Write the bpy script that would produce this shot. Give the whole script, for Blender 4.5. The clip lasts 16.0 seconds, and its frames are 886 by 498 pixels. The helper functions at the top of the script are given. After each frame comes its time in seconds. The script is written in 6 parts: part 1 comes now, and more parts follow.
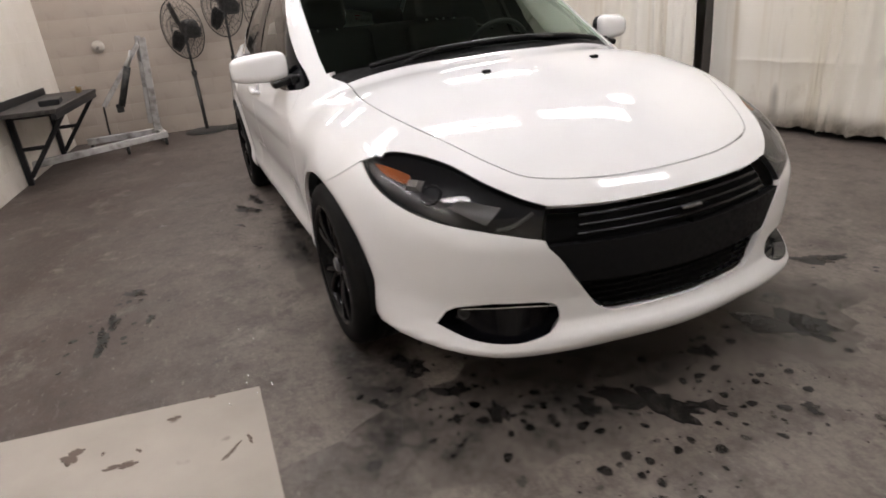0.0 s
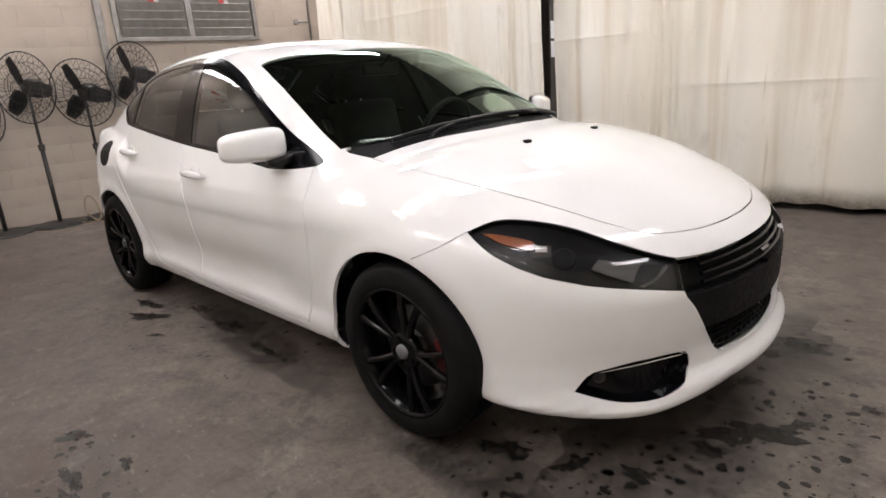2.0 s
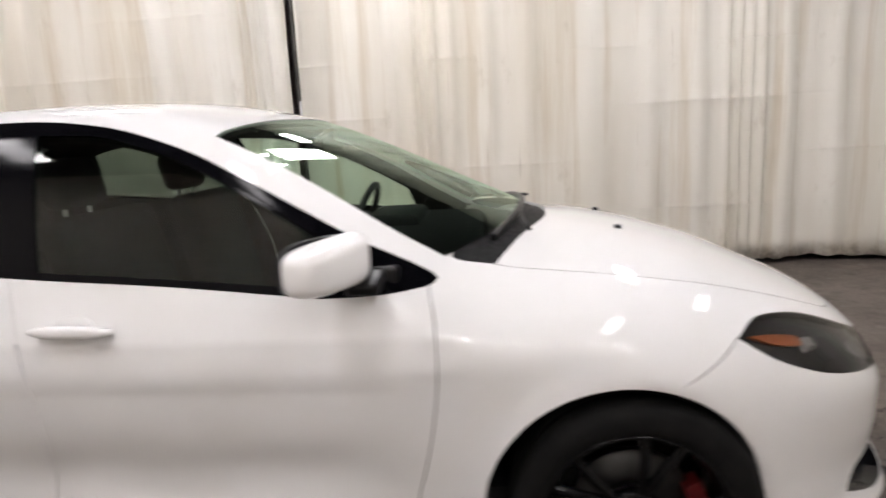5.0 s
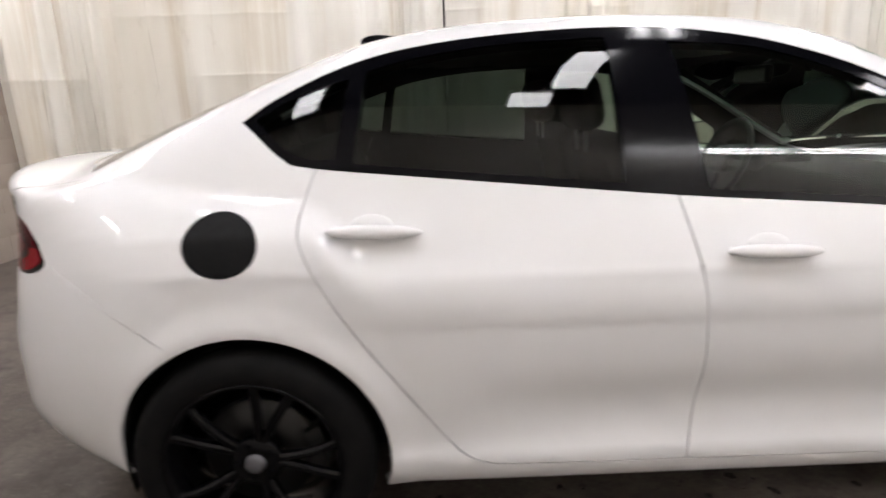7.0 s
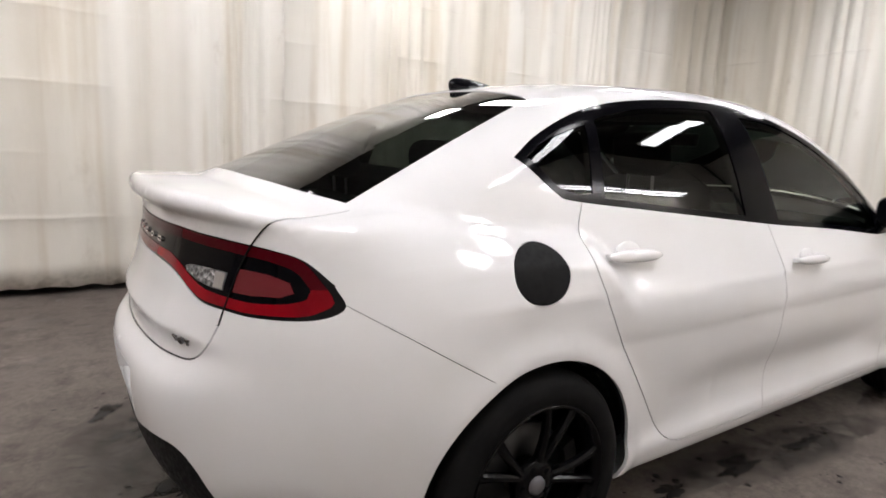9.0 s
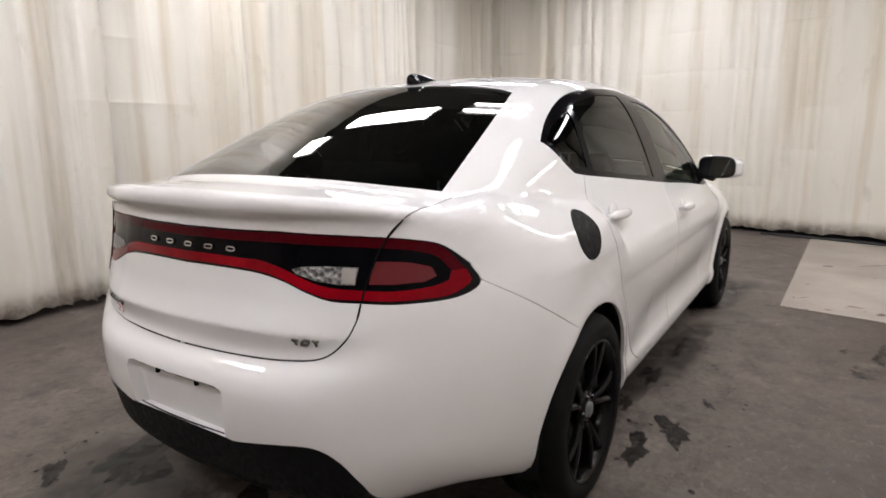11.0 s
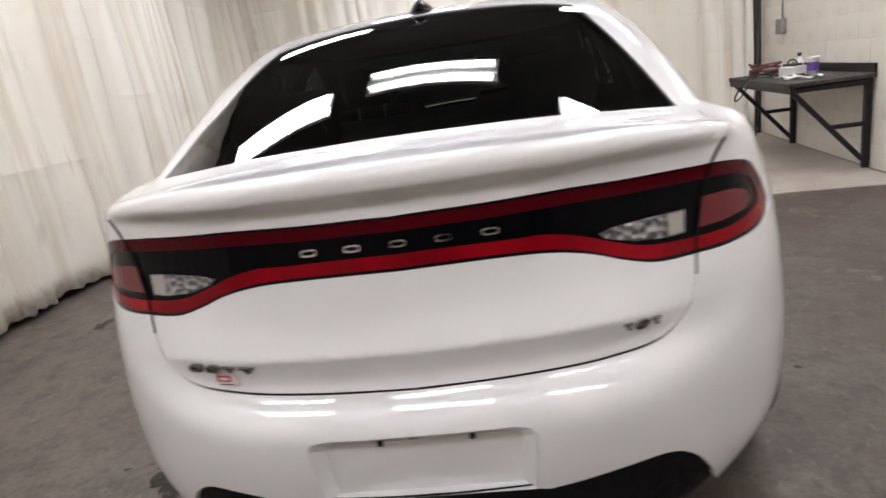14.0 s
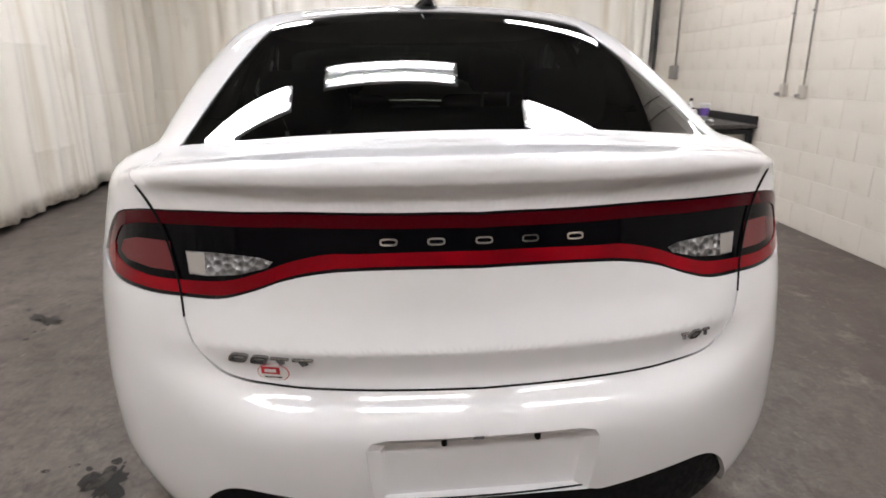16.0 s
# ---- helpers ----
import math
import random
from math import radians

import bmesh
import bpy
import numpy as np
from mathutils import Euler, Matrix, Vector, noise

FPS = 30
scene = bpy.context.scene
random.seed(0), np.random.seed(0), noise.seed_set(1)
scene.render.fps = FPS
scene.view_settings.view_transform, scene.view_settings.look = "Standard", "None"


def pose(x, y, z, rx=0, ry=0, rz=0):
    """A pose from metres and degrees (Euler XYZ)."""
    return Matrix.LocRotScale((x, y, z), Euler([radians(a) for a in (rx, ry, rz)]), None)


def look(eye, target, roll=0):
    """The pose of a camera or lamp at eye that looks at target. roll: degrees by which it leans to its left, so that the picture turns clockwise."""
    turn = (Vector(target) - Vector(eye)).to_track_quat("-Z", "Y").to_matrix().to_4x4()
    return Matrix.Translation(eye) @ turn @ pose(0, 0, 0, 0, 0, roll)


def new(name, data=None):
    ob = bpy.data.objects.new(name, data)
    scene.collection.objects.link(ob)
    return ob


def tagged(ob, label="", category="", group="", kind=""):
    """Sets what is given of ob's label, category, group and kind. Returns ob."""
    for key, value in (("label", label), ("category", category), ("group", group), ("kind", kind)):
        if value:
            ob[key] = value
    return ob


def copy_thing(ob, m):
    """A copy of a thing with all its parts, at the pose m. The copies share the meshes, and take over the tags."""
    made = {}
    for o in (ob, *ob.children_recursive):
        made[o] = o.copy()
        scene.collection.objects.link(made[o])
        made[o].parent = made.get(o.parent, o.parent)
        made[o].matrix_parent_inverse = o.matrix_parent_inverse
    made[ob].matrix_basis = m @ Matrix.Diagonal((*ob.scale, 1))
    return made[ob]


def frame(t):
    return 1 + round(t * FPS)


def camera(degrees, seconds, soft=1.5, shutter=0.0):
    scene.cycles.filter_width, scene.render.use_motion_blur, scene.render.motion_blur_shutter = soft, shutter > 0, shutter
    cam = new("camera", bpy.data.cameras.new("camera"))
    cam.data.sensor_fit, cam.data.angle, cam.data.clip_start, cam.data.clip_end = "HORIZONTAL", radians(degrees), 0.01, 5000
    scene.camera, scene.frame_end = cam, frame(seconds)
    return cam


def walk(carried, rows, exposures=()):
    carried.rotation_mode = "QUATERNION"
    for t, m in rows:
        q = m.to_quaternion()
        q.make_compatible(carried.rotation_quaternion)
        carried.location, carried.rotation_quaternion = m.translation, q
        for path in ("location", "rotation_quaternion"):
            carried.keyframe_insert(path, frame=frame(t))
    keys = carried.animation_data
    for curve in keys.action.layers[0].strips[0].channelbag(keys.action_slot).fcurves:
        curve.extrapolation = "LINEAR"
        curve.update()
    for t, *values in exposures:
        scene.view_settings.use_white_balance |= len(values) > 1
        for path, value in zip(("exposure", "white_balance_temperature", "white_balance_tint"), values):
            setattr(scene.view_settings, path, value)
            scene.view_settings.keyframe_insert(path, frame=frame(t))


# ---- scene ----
import collections
cam = camera(73.2, 16.0, soft=1.6, shutter=0.45)
# seconds, eye, the place looked at, and the lean in degrees
PATH = [
    (0, (3.444, -1.299, 1.198), (1.730, -0.600, 0.440), -5.3),
    (0.5, (3.295, -1.625, 1.197), (1.634, -0.759, 0.495), -3.0),
    (1, (3.095, -1.812, 1.172), (1.543, -0.797, 0.423), -1.7),
    (1.5, (2.849, -1.975, 1.203), (1.404, -0.828, 0.432), -2.0),
    (2, (2.796, -2.081, 1.208), (1.429, -0.729, 0.657), -4.2),
    (2.5, (2.741, -2.131, 1.255), (1.354, -0.800, 0.702), -5.5),
    (3, (2.696, -2.053, 1.325), (1.482, -0.552, 0.803), -7.9),
    (3.2, (2.730, -2.100, 1.280), (1.793, -0.415, 0.792), -10.0),
    (5.5, (0.537, -2.261, 1.292), (0.346, -0.304, 0.924), -3.2),
    (6, (0.164, -2.245, 1.350), (-0.136, -0.340, 0.819), -5.9),
    (6.5, (-0.410, -2.370, 1.385), (-0.394, -0.440, 0.873), -1.3),
    (7, (-0.869, -2.263, 1.224), (-0.838, -0.324, 0.735), -1.8),
    (7.5, (-1.356, -2.273, 1.256), (-1.028, -0.356, 0.790), -1.1),
    (8, (-1.868, -2.087, 1.181), (-1.207, -0.268, 0.678), 1.2),
    (8.5, (-2.180, -1.960, 1.181), (-1.325, -0.222, 0.702), 4.2),
    (8.7, (-2.275, -1.961, 1.220), (-1.317, -0.258, 0.807), 3.7),
    (10.8, (-3.058, -1.469, 1.195), (-1.453, -0.335, 0.826), -0.6),
    (11, (-3.129, -1.478, 1.203), (-1.482, -0.408, 0.827), -0.6),
    (11.5, (-3.196, -1.447, 1.198), (-1.530, -0.425, 0.772), 0.5),
    (12, (-3.217, -1.458, 1.197), (-1.491, -0.549, 0.757), 0.9),
    (12.5, (-3.341, -1.402, 1.255), (-1.440, -0.931, 0.848), -5.3),
    (13, (-3.211, -0.945, 1.225), (-1.333, -0.503, 0.698), -8.1),
    (13.5, (-3.274, -0.596, 1.228), (-1.356, -0.305, 0.739), -7.6),
    (14, (-3.187, -0.218, 1.191), (-1.278, 0.02, 0.645), -8.8),
    (14.5, (-3.193, 0.015, 1.206), (-1.237, 0.080, 0.796), -3.6),
    (15, (-3.208, 0.078, 1.225), (-1.285, 0.022, 0.678), 0.1),
    (15.5, (-3.177, 0.101, 1.203), (-1.270, 0.033, 0.602), 0.1),
    (16, (-3.173, 0.170, 1.206), (-1.265, -0.024, 0.637), -0.5),
]


# the clip's camera opens up a little as it goes round
EXPOSURES = [(0.0, -0.14, 6500, 10), (3.0, 0.0, 6550, 10), (5.5, -0.19, 6400, 10), (6.5, 0.0, 6350, 9), (8.5, 0.0, 6300, 9), (11.0, -0.11, 6350, 9), (13.5, -0.05, 6300, 9), (15.0, 0.02, 6250, 8), (16.0, 0.07, 6250, 8)]


walk(cam, [(t, look(eye, target, lean)) for t, eye, target, lean in PATH], EXPOSURES)

# ---- light: a closed workshop under fluorescent strips ----
world = bpy.data.worlds.new("world")
scene.world = world
world.use_nodes = True
world.node_tree.nodes["Background"].inputs[0].default_value = (0.9, 0.95, 1.0, 1)
world.node_tree.nodes["Background"].inputs[1].default_value = 0.02
scene.view_settings.exposure = 0.0
TURN = -5.0  # the room stands a little askew to the car
ROOM = pose(0, 0, 0, 0, 0, TURN)
LEFT, RIGHT, FRONT, BACK, HIGH = 2.90, -2.93, 5.09, -4.68, 3.7
# strip lights: room x, y, height and the turn of the tubes (0: along x, 90: across)
# the one at x 3.8 and three at -4.3 are added fill, unseen
STRIPS = [(0.50, 0.24, 3.3, 90), (0.18, -1.62, 3.3, 90), (0.36, 1.85, 3.3, 90), (2.45, 1.85, 3.3, 90), (2.45, -1.6, 3.3, 90), (3.8, 0.9, 3.3, 90), (-2.04, -1.58, 3.3, 90), (-2.0, 1.5, 3.3, 90), (-4.3, -2.0, 3.3, 90), (-4.3, -0.05, 3.3, 90), (-4.3, 1.9, 3.3, 90), (1.25, -2.83, 2.55, 0), (2.52, -2.83, 2.55, 0)]
SQUARES = [(-0.08, -2.45, 3.25), (-0.15, 2.62, 3.25)]  # small square lamps
BATTENS = (11, 12)  # narrow strips on the wall; the first is a bare twin, the others have a lit diffuser
TUBE_POWER, PANEL_POWER = 58.0, 28.5

# ---- materials ----
def material(name, colour=(0.8, 0.8, 0.8), rough=0.5, metal=0.0, **more):
    m = bpy.data.materials.new(name)
    m.use_nodes = True
    b = m.node_tree.nodes["Principled BSDF"]
    b.inputs["Base Color"].default_value = (*colour, 1)
    b.inputs["Roughness"].default_value = rough
    b.inputs["Metallic"].default_value = metal
    for key, value in more.items():
        b.inputs[key.replace("_", " ")].default_value = value
    return m


def tie(m, a, b):
    m.node_tree.links.new(a, b)


def bsdf(m):
    return m.node_tree.nodes["Principled BSDF"]


def place_of(m, space="Object", scale=(1, 1, 1)):
    c = m.node_tree.nodes.new("ShaderNodeTexCoord")
    k = m.node_tree.nodes.new("ShaderNodeMapping")
    k.inputs["Scale"].default_value = scale
    tie(m, c.outputs[space], k.inputs["Vector"])
    return k.outputs["Vector"]


def noise_of(m, where, scale, detail=4.0, rough=0.55):
    n = m.node_tree.nodes.new("ShaderNodeTexNoise")
    n.inputs["Scale"].default_value, n.inputs["Detail"].default_value, n.inputs["Roughness"].default_value = scale, detail, rough
    tie(m, where, n.inputs["Vector"])
    return n.outputs["Fac"]


def ramp_of(m, fac, *stops):
    r = m.node_tree.nodes.new("ShaderNodeValToRGB")
    el = r.color_ramp.elements
    while len(el) < len(stops):
        el.new(0.5)
    for e, (at, c) in zip(el, stops):
        e.position = at
        e.color = (c, c, c, 1) if isinstance(c, (int, float)) else (*c, 1)
    tie(m, fac, r.inputs["Fac"])
    return r.outputs["Color"]


def mixed(m, fac, a, b, how="MIX"):
    x = m.node_tree.nodes.new("ShaderNodeMix")
    x.data_type, x.blend_type = "RGBA", how
    for slot, v in ((0, fac), (6, a), (7, b)):
        if isinstance(v, (int, float)):
            x.inputs[slot].default_value = v if slot == 0 else (v, v, v, 1)
        elif isinstance(v, tuple):
            x.inputs[slot].default_value = (*v, 1)
        else:
            tie(m, v, x.inputs[slot])
    return x.outputs[2]


def bumped(m, height, strength=0.2, far=0.01):
    b = m.node_tree.nodes.new("ShaderNodeBump")
    b.inputs["Strength"].default_value, b.inputs["Distance"].default_value = strength, far
    tie(m, height, b.inputs["Height"])
    tie(m, b.outputs["Normal"], bsdf(m).inputs["Normal"])


paint = material("white_car_paint", (0.80, 0.80, 0.80), 0.55, Specular_IOR_Level=0.2, Coat_Weight=1.0, Coat_Roughness=0.02)
where = place_of(paint)
tie(paint, mixed(paint, ramp_of(paint, noise_of(paint, where, 3.0), (0.35, 0.0), (0.8, 1.0)), (0.77, 0.77, 0.78), (0.74, 0.737, 0.735)), bsdf(paint).inputs["Base Color"])
tie(paint, ramp_of(paint, noise_of(paint, where, 9.0, 6.0), (0.3, 0.03), (0.8, 0.075)), bsdf(paint).inputs["Coat Roughness"])
gloss_black = material("gloss_black_plastic", (0.003, 0.003, 0.004), 0.09, Specular_IOR_Level=0.2)
surround_black = material("gloss_black_trim", (0.002, 0.002, 0.003), 0.12, Specular_IOR_Level=0.1)
matt_black = material("dark_grained_plastic", (0.007, 0.007, 0.0075), 0.55, Specular_IOR_Level=0.12)
tie(matt_black, ramp_of(matt_black, noise_of(matt_black, place_of(matt_black), 60.0), (0.3, 0.45), (0.7, 0.7)), bsdf(matt_black).inputs["Roughness"])
satin_black = material("satin_black_plastic", (0.006, 0.006, 0.0065), 0.3, Specular_IOR_Level=0.18)
void_black = material("black_seam_rubber", (0.004, 0.004, 0.004), 0.8, Specular_IOR_Level=0.1)
rubber = material("tyre_rubber", (0.005, 0.005, 0.005), 0.7, Specular_IOR_Level=0.12)
tie(rubber, mixed(rubber, ramp_of(rubber, noise_of(rubber, place_of(rubber), 14.0, 6.0), (0.4, 0.0), (0.75, 1.0)), (0.0035, 0.0035, 0.0036), (0.008, 0.0076, 0.0072)), bsdf(rubber).inputs["Base Color"])
rim_black = material("gloss_black_alloy", (0.0035, 0.0035, 0.004), 0.16, Specular_IOR_Level=0.14)
red_paint = material("red_caliper_paint", (0.07, 0.003, 0.004), 0.45)
steel = material("brushed_steel", (0.45, 0.45, 0.45), 0.35, 1.0)
cast_iron = material("grey_brake_iron", (0.06, 0.06, 0.06), 0.45, 1.0)
chrome = material("chrome", (0.8, 0.8, 0.8), 0.08, 1.0)
cap_grey = material("satin_grey_metal", (0.13, 0.13, 0.14), 0.45, 0.3)


def glass_of(name, tint, rough=0.0, index=1.55, back=(1, 1, 1)):
    """A thin pane: what passes is tinted, and a mirror's share comes back by the angle."""
    m = bpy.data.materials.new(name)
    m.use_nodes = True
    t = m.node_tree
    t.nodes.remove(t.nodes["Principled BSDF"])
    clear, gloss, blend = t.nodes.new("ShaderNodeBsdfTransparent"), t.nodes.new("ShaderNodeBsdfGlossy"), t.nodes.new("ShaderNodeMixShader")
    clear.inputs["Color"].default_value = (*tint, 1)
    gloss.inputs["Roughness"].default_value = rough
    fresnel = t.nodes.new("ShaderNodeFresnel")
    fresnel.inputs["IOR"].default_value = index
    gloss.inputs["Color"].default_value = (*back, 1)
    tie(m, fresnel.outputs[0], blend.inputs[0])
    tie(m, clear.outputs[0], blend.inputs[1])
    tie(m, gloss.outputs[0], blend.inputs[2])
    tie(m, blend.outputs[0], t.nodes["Material Output"].inputs["Surface"])
    return m


# two faces of a laminated pane throw light back, the inner one through green glass
clear_glass = glass_of("green_tinted_glass", (0.84, 0.97, 0.87), 0.0, 1.85, (0.80, 0.97, 0.85))
side_glass = glass_of("tinted_side_glass", (0.66, 0.76, 0.68), 0.0, 1.40)
dark_glass = glass_of("dark_privacy_glass", (0.17, 0.20, 0.175), 0.0, 1.32)
screen_glass = glass_of("dark_rear_screen", (0.18, 0.205, 0.19))
lens_clear = glass_of("clear_lamp_lens", (0.74, 0.74, 0.75), 0.03, 1.36)

# ---- building blocks ----
def mesh_of(bm, name, smooth=False):
    me = bpy.data.meshes.new(name)
    bm.to_mesh(me)
    bm.free()
    if smooth:
        me.polygons.foreach_set("use_smooth", [True] * len(me.polygons))
    return me


def part(name, bm, mat, parent=None, label="", smooth=False, at=None):
    """Links a bmesh (or a mesh) as one mesh object, under a thing or a part."""
    ob = new(name, bm if isinstance(bm, bpy.types.Mesh) else mesh_of(bm, name, smooth))
    if mat is not None and not ob.data.materials:
        ob.data.materials.append(mat)
    ob.parent = parent
    if at is not None:
        ob.matrix_basis = at
    return tagged(ob, label)


def thing(name, label, category, at=None, group="", kind=""):
    ob = new(name)
    ob.empty_display_size = 0.1
    if at is not None:
        ob.matrix_basis = at
    return tagged(ob, label, category, group, kind)


def add_box(bm, size, at=None, bevel=0.0, segments=2):
    r = bmesh.ops.create_cube(bm, size=1.0, matrix=(at or Matrix()) @ Matrix.Diagonal((*size, 1)))
    if bevel:
        edges = list({e for v in r["verts"] for e in v.link_edges})
        bmesh.ops.bevel(bm, geom=edges, offset=bevel, segments=segments, affect="EDGES", profile=0.5)
    return bm


def box(size, at=None, bevel=0.0, segments=2):
    return add_box(bmesh.new(), size, at, bevel, segments)


def add_tube(bm, a, b, radius, sides=12, radius_b=None):
    a, b = Vector(a), Vector(b)
    m = Matrix.Translation((a + b) / 2) @ (b - a).to_track_quat("Z", "Y").to_matrix().to_4x4()
    bmesh.ops.create_cone(bm, cap_ends=True, segments=sides, radius1=radius, radius2=radius if radius_b is None else radius_b, depth=(b - a).length, matrix=m)
    return bm


def tube(a, b, radius, sides=12, radius_b=None):
    return add_tube(bmesh.new(), a, b, radius, sides, radius_b)


def lathe(profile, steps=48, axis="Y"):
    """Turns (radius, height) pairs round an axis."""
    bm = bmesh.new()
    rings = []
    for k in range(steps):
        c, s = math.cos(2 * math.pi * k / steps), math.sin(2 * math.pi * k / steps)
        rings.append([bm.verts.new((r * c, h, r * s) if axis == "Y" else (r * c, r * s, h)) for r, h in profile])
    for k in range(steps):
        a, b = rings[k], rings[(k + 1) % steps]
        for i in range(len(profile) - 1):
            bm.faces.new((a[i], a[i + 1], b[i + 1], b[i]))
    bmesh.ops.remove_doubles(bm, verts=bm.verts, dist=1e-6)
    bmesh.ops.recalc_face_normals(bm, faces=bm.faces)
    return bm


def wire(points, radius, sides=8, closed=False, smooth=True):
    """A round wire along points."""
    cu = bpy.data.curves.new("wire", "CURVE")
    cu.dimensions, cu.bevel_depth, cu.bevel_resolution, cu.use_fill_caps = "3D", radius, max(1, sides // 4), True
    sp = cu.splines.new("NURBS" if smooth else "POLY")
    sp.points.add(len(points) - 1)
    for q, p in zip(sp.points, points):
        q.co = (*p, 1)
    sp.use_cyclic_u, sp.use_endpoint_u, sp.order_u, sp.resolution_u = closed, True, 3, 4
    ob = bpy.data.objects.new("wire", cu)
    me = bpy.data.meshes.new_from_object(ob)
    bpy.data.objects.remove(ob)
    bpy.data.curves.remove(cu)
    me.polygons.foreach_set("use_smooth", [True] * len(me.polygons))
    return me


def joined(*meshes):
    bm = bmesh.new()
    for me in meshes:
        bm.from_mesh(me)
    return bm


# ---- the room's surfaces ----
concrete = material("worn_grey_concrete", (0.2, 0.19, 0.18), 0.5, Specular_IOR_Level=0.3)
where = place_of(concrete)


def worn(scale, detail, rough, low, high, share, stretch=(1, 1, 1)):
    return ramp_of(concrete, noise_of(concrete, place_of(concrete, scale=stretch), scale, detail, rough), (low, 0.0), (high, share))


tone = mixed(concrete, worn(0.6, 6.0, 0.6, 0.34, 0.66, 1.0), (0.100, 0.082, 0.070), (0.170, 0.145, 0.126))
# a rusty brown lane along the bench wall
lane = concrete.node_tree.nodes.new("ShaderNodeSeparateXYZ")
tie(concrete, where, lane.inputs[0])
edge = concrete.node_tree.nodes.new("ShaderNodeMapRange")
tie(concrete, lane.outputs["Y"], edge.inputs["Value"])
edge.inputs["From Min"].default_value, edge.inputs["From Max"].default_value = -1.05, -1.95
rust = mixed(concrete, 1.0, edge.outputs[0], worn(1.5, 7.0, 0.65, 0.28, 0.58, 1.0), "MULTIPLY")
tone = mixed(concrete, rust, tone, (0.058, 0.039, 0.031))
# trowel marks, rubbed pale patches, dark soaked ones, grit
tone = mixed(concrete, worn(2.2, 8.0, 0.7, 0.50, 0.72, 0.75), tone, (0.058, 0.047, 0.040))
tone = mixed(concrete, worn(3.1, 9.0, 0.72, 0.56, 0.72, 0.75), tone, (0.255, 0.225, 0.198))
tone = mixed(concrete, worn(7.0, 9.0, 0.75, 0.48, 0.66, 0.8), tone, (0.047, 0.038, 0.032))
tone = mixed(concrete, worn(16.0, 9.0, 0.8, 0.56, 0.70, 0.75, (1.0, 2.4, 1.0)), tone, (0.27, 0.24, 0.212))
tone = mixed(concrete, worn(38.0, 8.0, 0.8, 0.44, 0.68, 0.55), tone, (0.042, 0.034, 0.029))
specks = worn(60.0, 2.0, 0.5, 0.77, 0.80, 0.8)
tone = mixed(concrete, specks, tone, (0.34, 0.31, 0.28))
dirt = mixed(concrete, 1.0, worn(1.6, 6.0, 0.6, 0.60, 0.74, 0.7), worn(9.0, 3.0, 0.5, 0.69, 0.73, 0.9), "LIGHTEN")
tone = mixed(concrete, ramp_of(concrete, dirt, (0.0, 0.0), (1.0, 0.75)), tone, (0.020, 0.017, 0.015))
tie(concrete, tone, bsdf(concrete).inputs["Base Color"])
tie(concrete, ramp_of(concrete, dirt, (0.0, 0.55), (1.0, 0.26)), bsdf(concrete).inputs["Roughness"])
bumped(concrete, noise_of(concrete, where, 45.0, 9.0, 0.75), 0.35, 0.004)

slab_paint = material("pale_patched_concrete", (0.55, 0.53, 0.49), 0.6)
where = place_of(slab_paint)
tone = mixed(slab_paint, ramp_of(slab_paint, noise_of(slab_paint, where, 1.6, 6.0), (0.3, 0.0), (0.7, 1.0)), (0.40, 0.36, 0.315), (0.28, 0.245, 0.21))
tone = mixed(slab_paint, ramp_of(slab_paint, noise_of(slab_paint, where, 6.0, 2.0), (0.69, 0.0), (0.73, 0.8)), tone, (0.11, 0.085, 0.07))
tie(slab_paint, tone, bsdf(slab_paint).inputs["Base Color"])
bumped(slab_paint, noise_of(slab_paint, where, 35.0, 8.0, 0.7), 0.2, 0.003)

block_paint = material("white_painted_block", (0.72, 0.70, 0.66), 0.6)
where = place_of(block_paint)
tone = mixed(block_paint, ramp_of(block_paint, noise_of(block_paint, where, 1.3, 6.0), (0.3, 0.0), (0.75, 1.0)), (0.745, 0.70, 0.635), (0.63, 0.58, 0.505))
tone = mixed(block_paint, ramp_of(block_paint, noise_of(block_paint, where, 7.0, 8.0, 0.7), (0.58, 0.0), (0.75, 0.45)), tone, (0.36, 0.31, 0.24))
tie(block_paint, tone, bsdf(block_paint).inputs["Base Color"])
bumped(block_paint, noise_of(block_paint, where, 60.0, 6.0, 0.7), 0.3, 0.004)

# browner back-wall copy of the block paint, darkened to offset excess light
back_block = material("darkened_painted_block", (0.52, 0.48, 0.42), 0.6)
where = place_of(back_block)
tone = mixed(back_block, ramp_of(back_block, noise_of(back_block, where, 1.1, 6.0), (0.3, 0.0), (0.75, 1.0)), (0.47, 0.41, 0.355), (0.34, 0.285, 0.235))
tone = mixed(back_block, ramp_of(back_block, noise_of(back_block, where, 6.0, 8.0, 0.7), (0.58, 0.0), (0.75, 0.5)), tone, (0.26, 0.22, 0.17))
tie(back_block, tone, bsdf(back_block).inputs["Base Color"])
bumped(back_block, noise_of(back_block, where, 60.0, 6.0, 0.7), 0.3, 0.004)

mortar = material("painted_mortar", (0.44, 0.41, 0.365), 0.8)

vinyl = material("dirty_white_curtain", (0.7, 0.68, 0.63), 0.45)
where = place_of(vinyl)
tone = mixed(vinyl, ramp_of(vinyl, noise_of(vinyl, place_of(vinyl, scale=(1.0, 1.0, 0.16)), 1.5, 4.0, 0.5), (0.36, 0.0), (0.66, 1.0)), (0.80, 0.775, 0.715), (0.70, 0.655, 0.565))
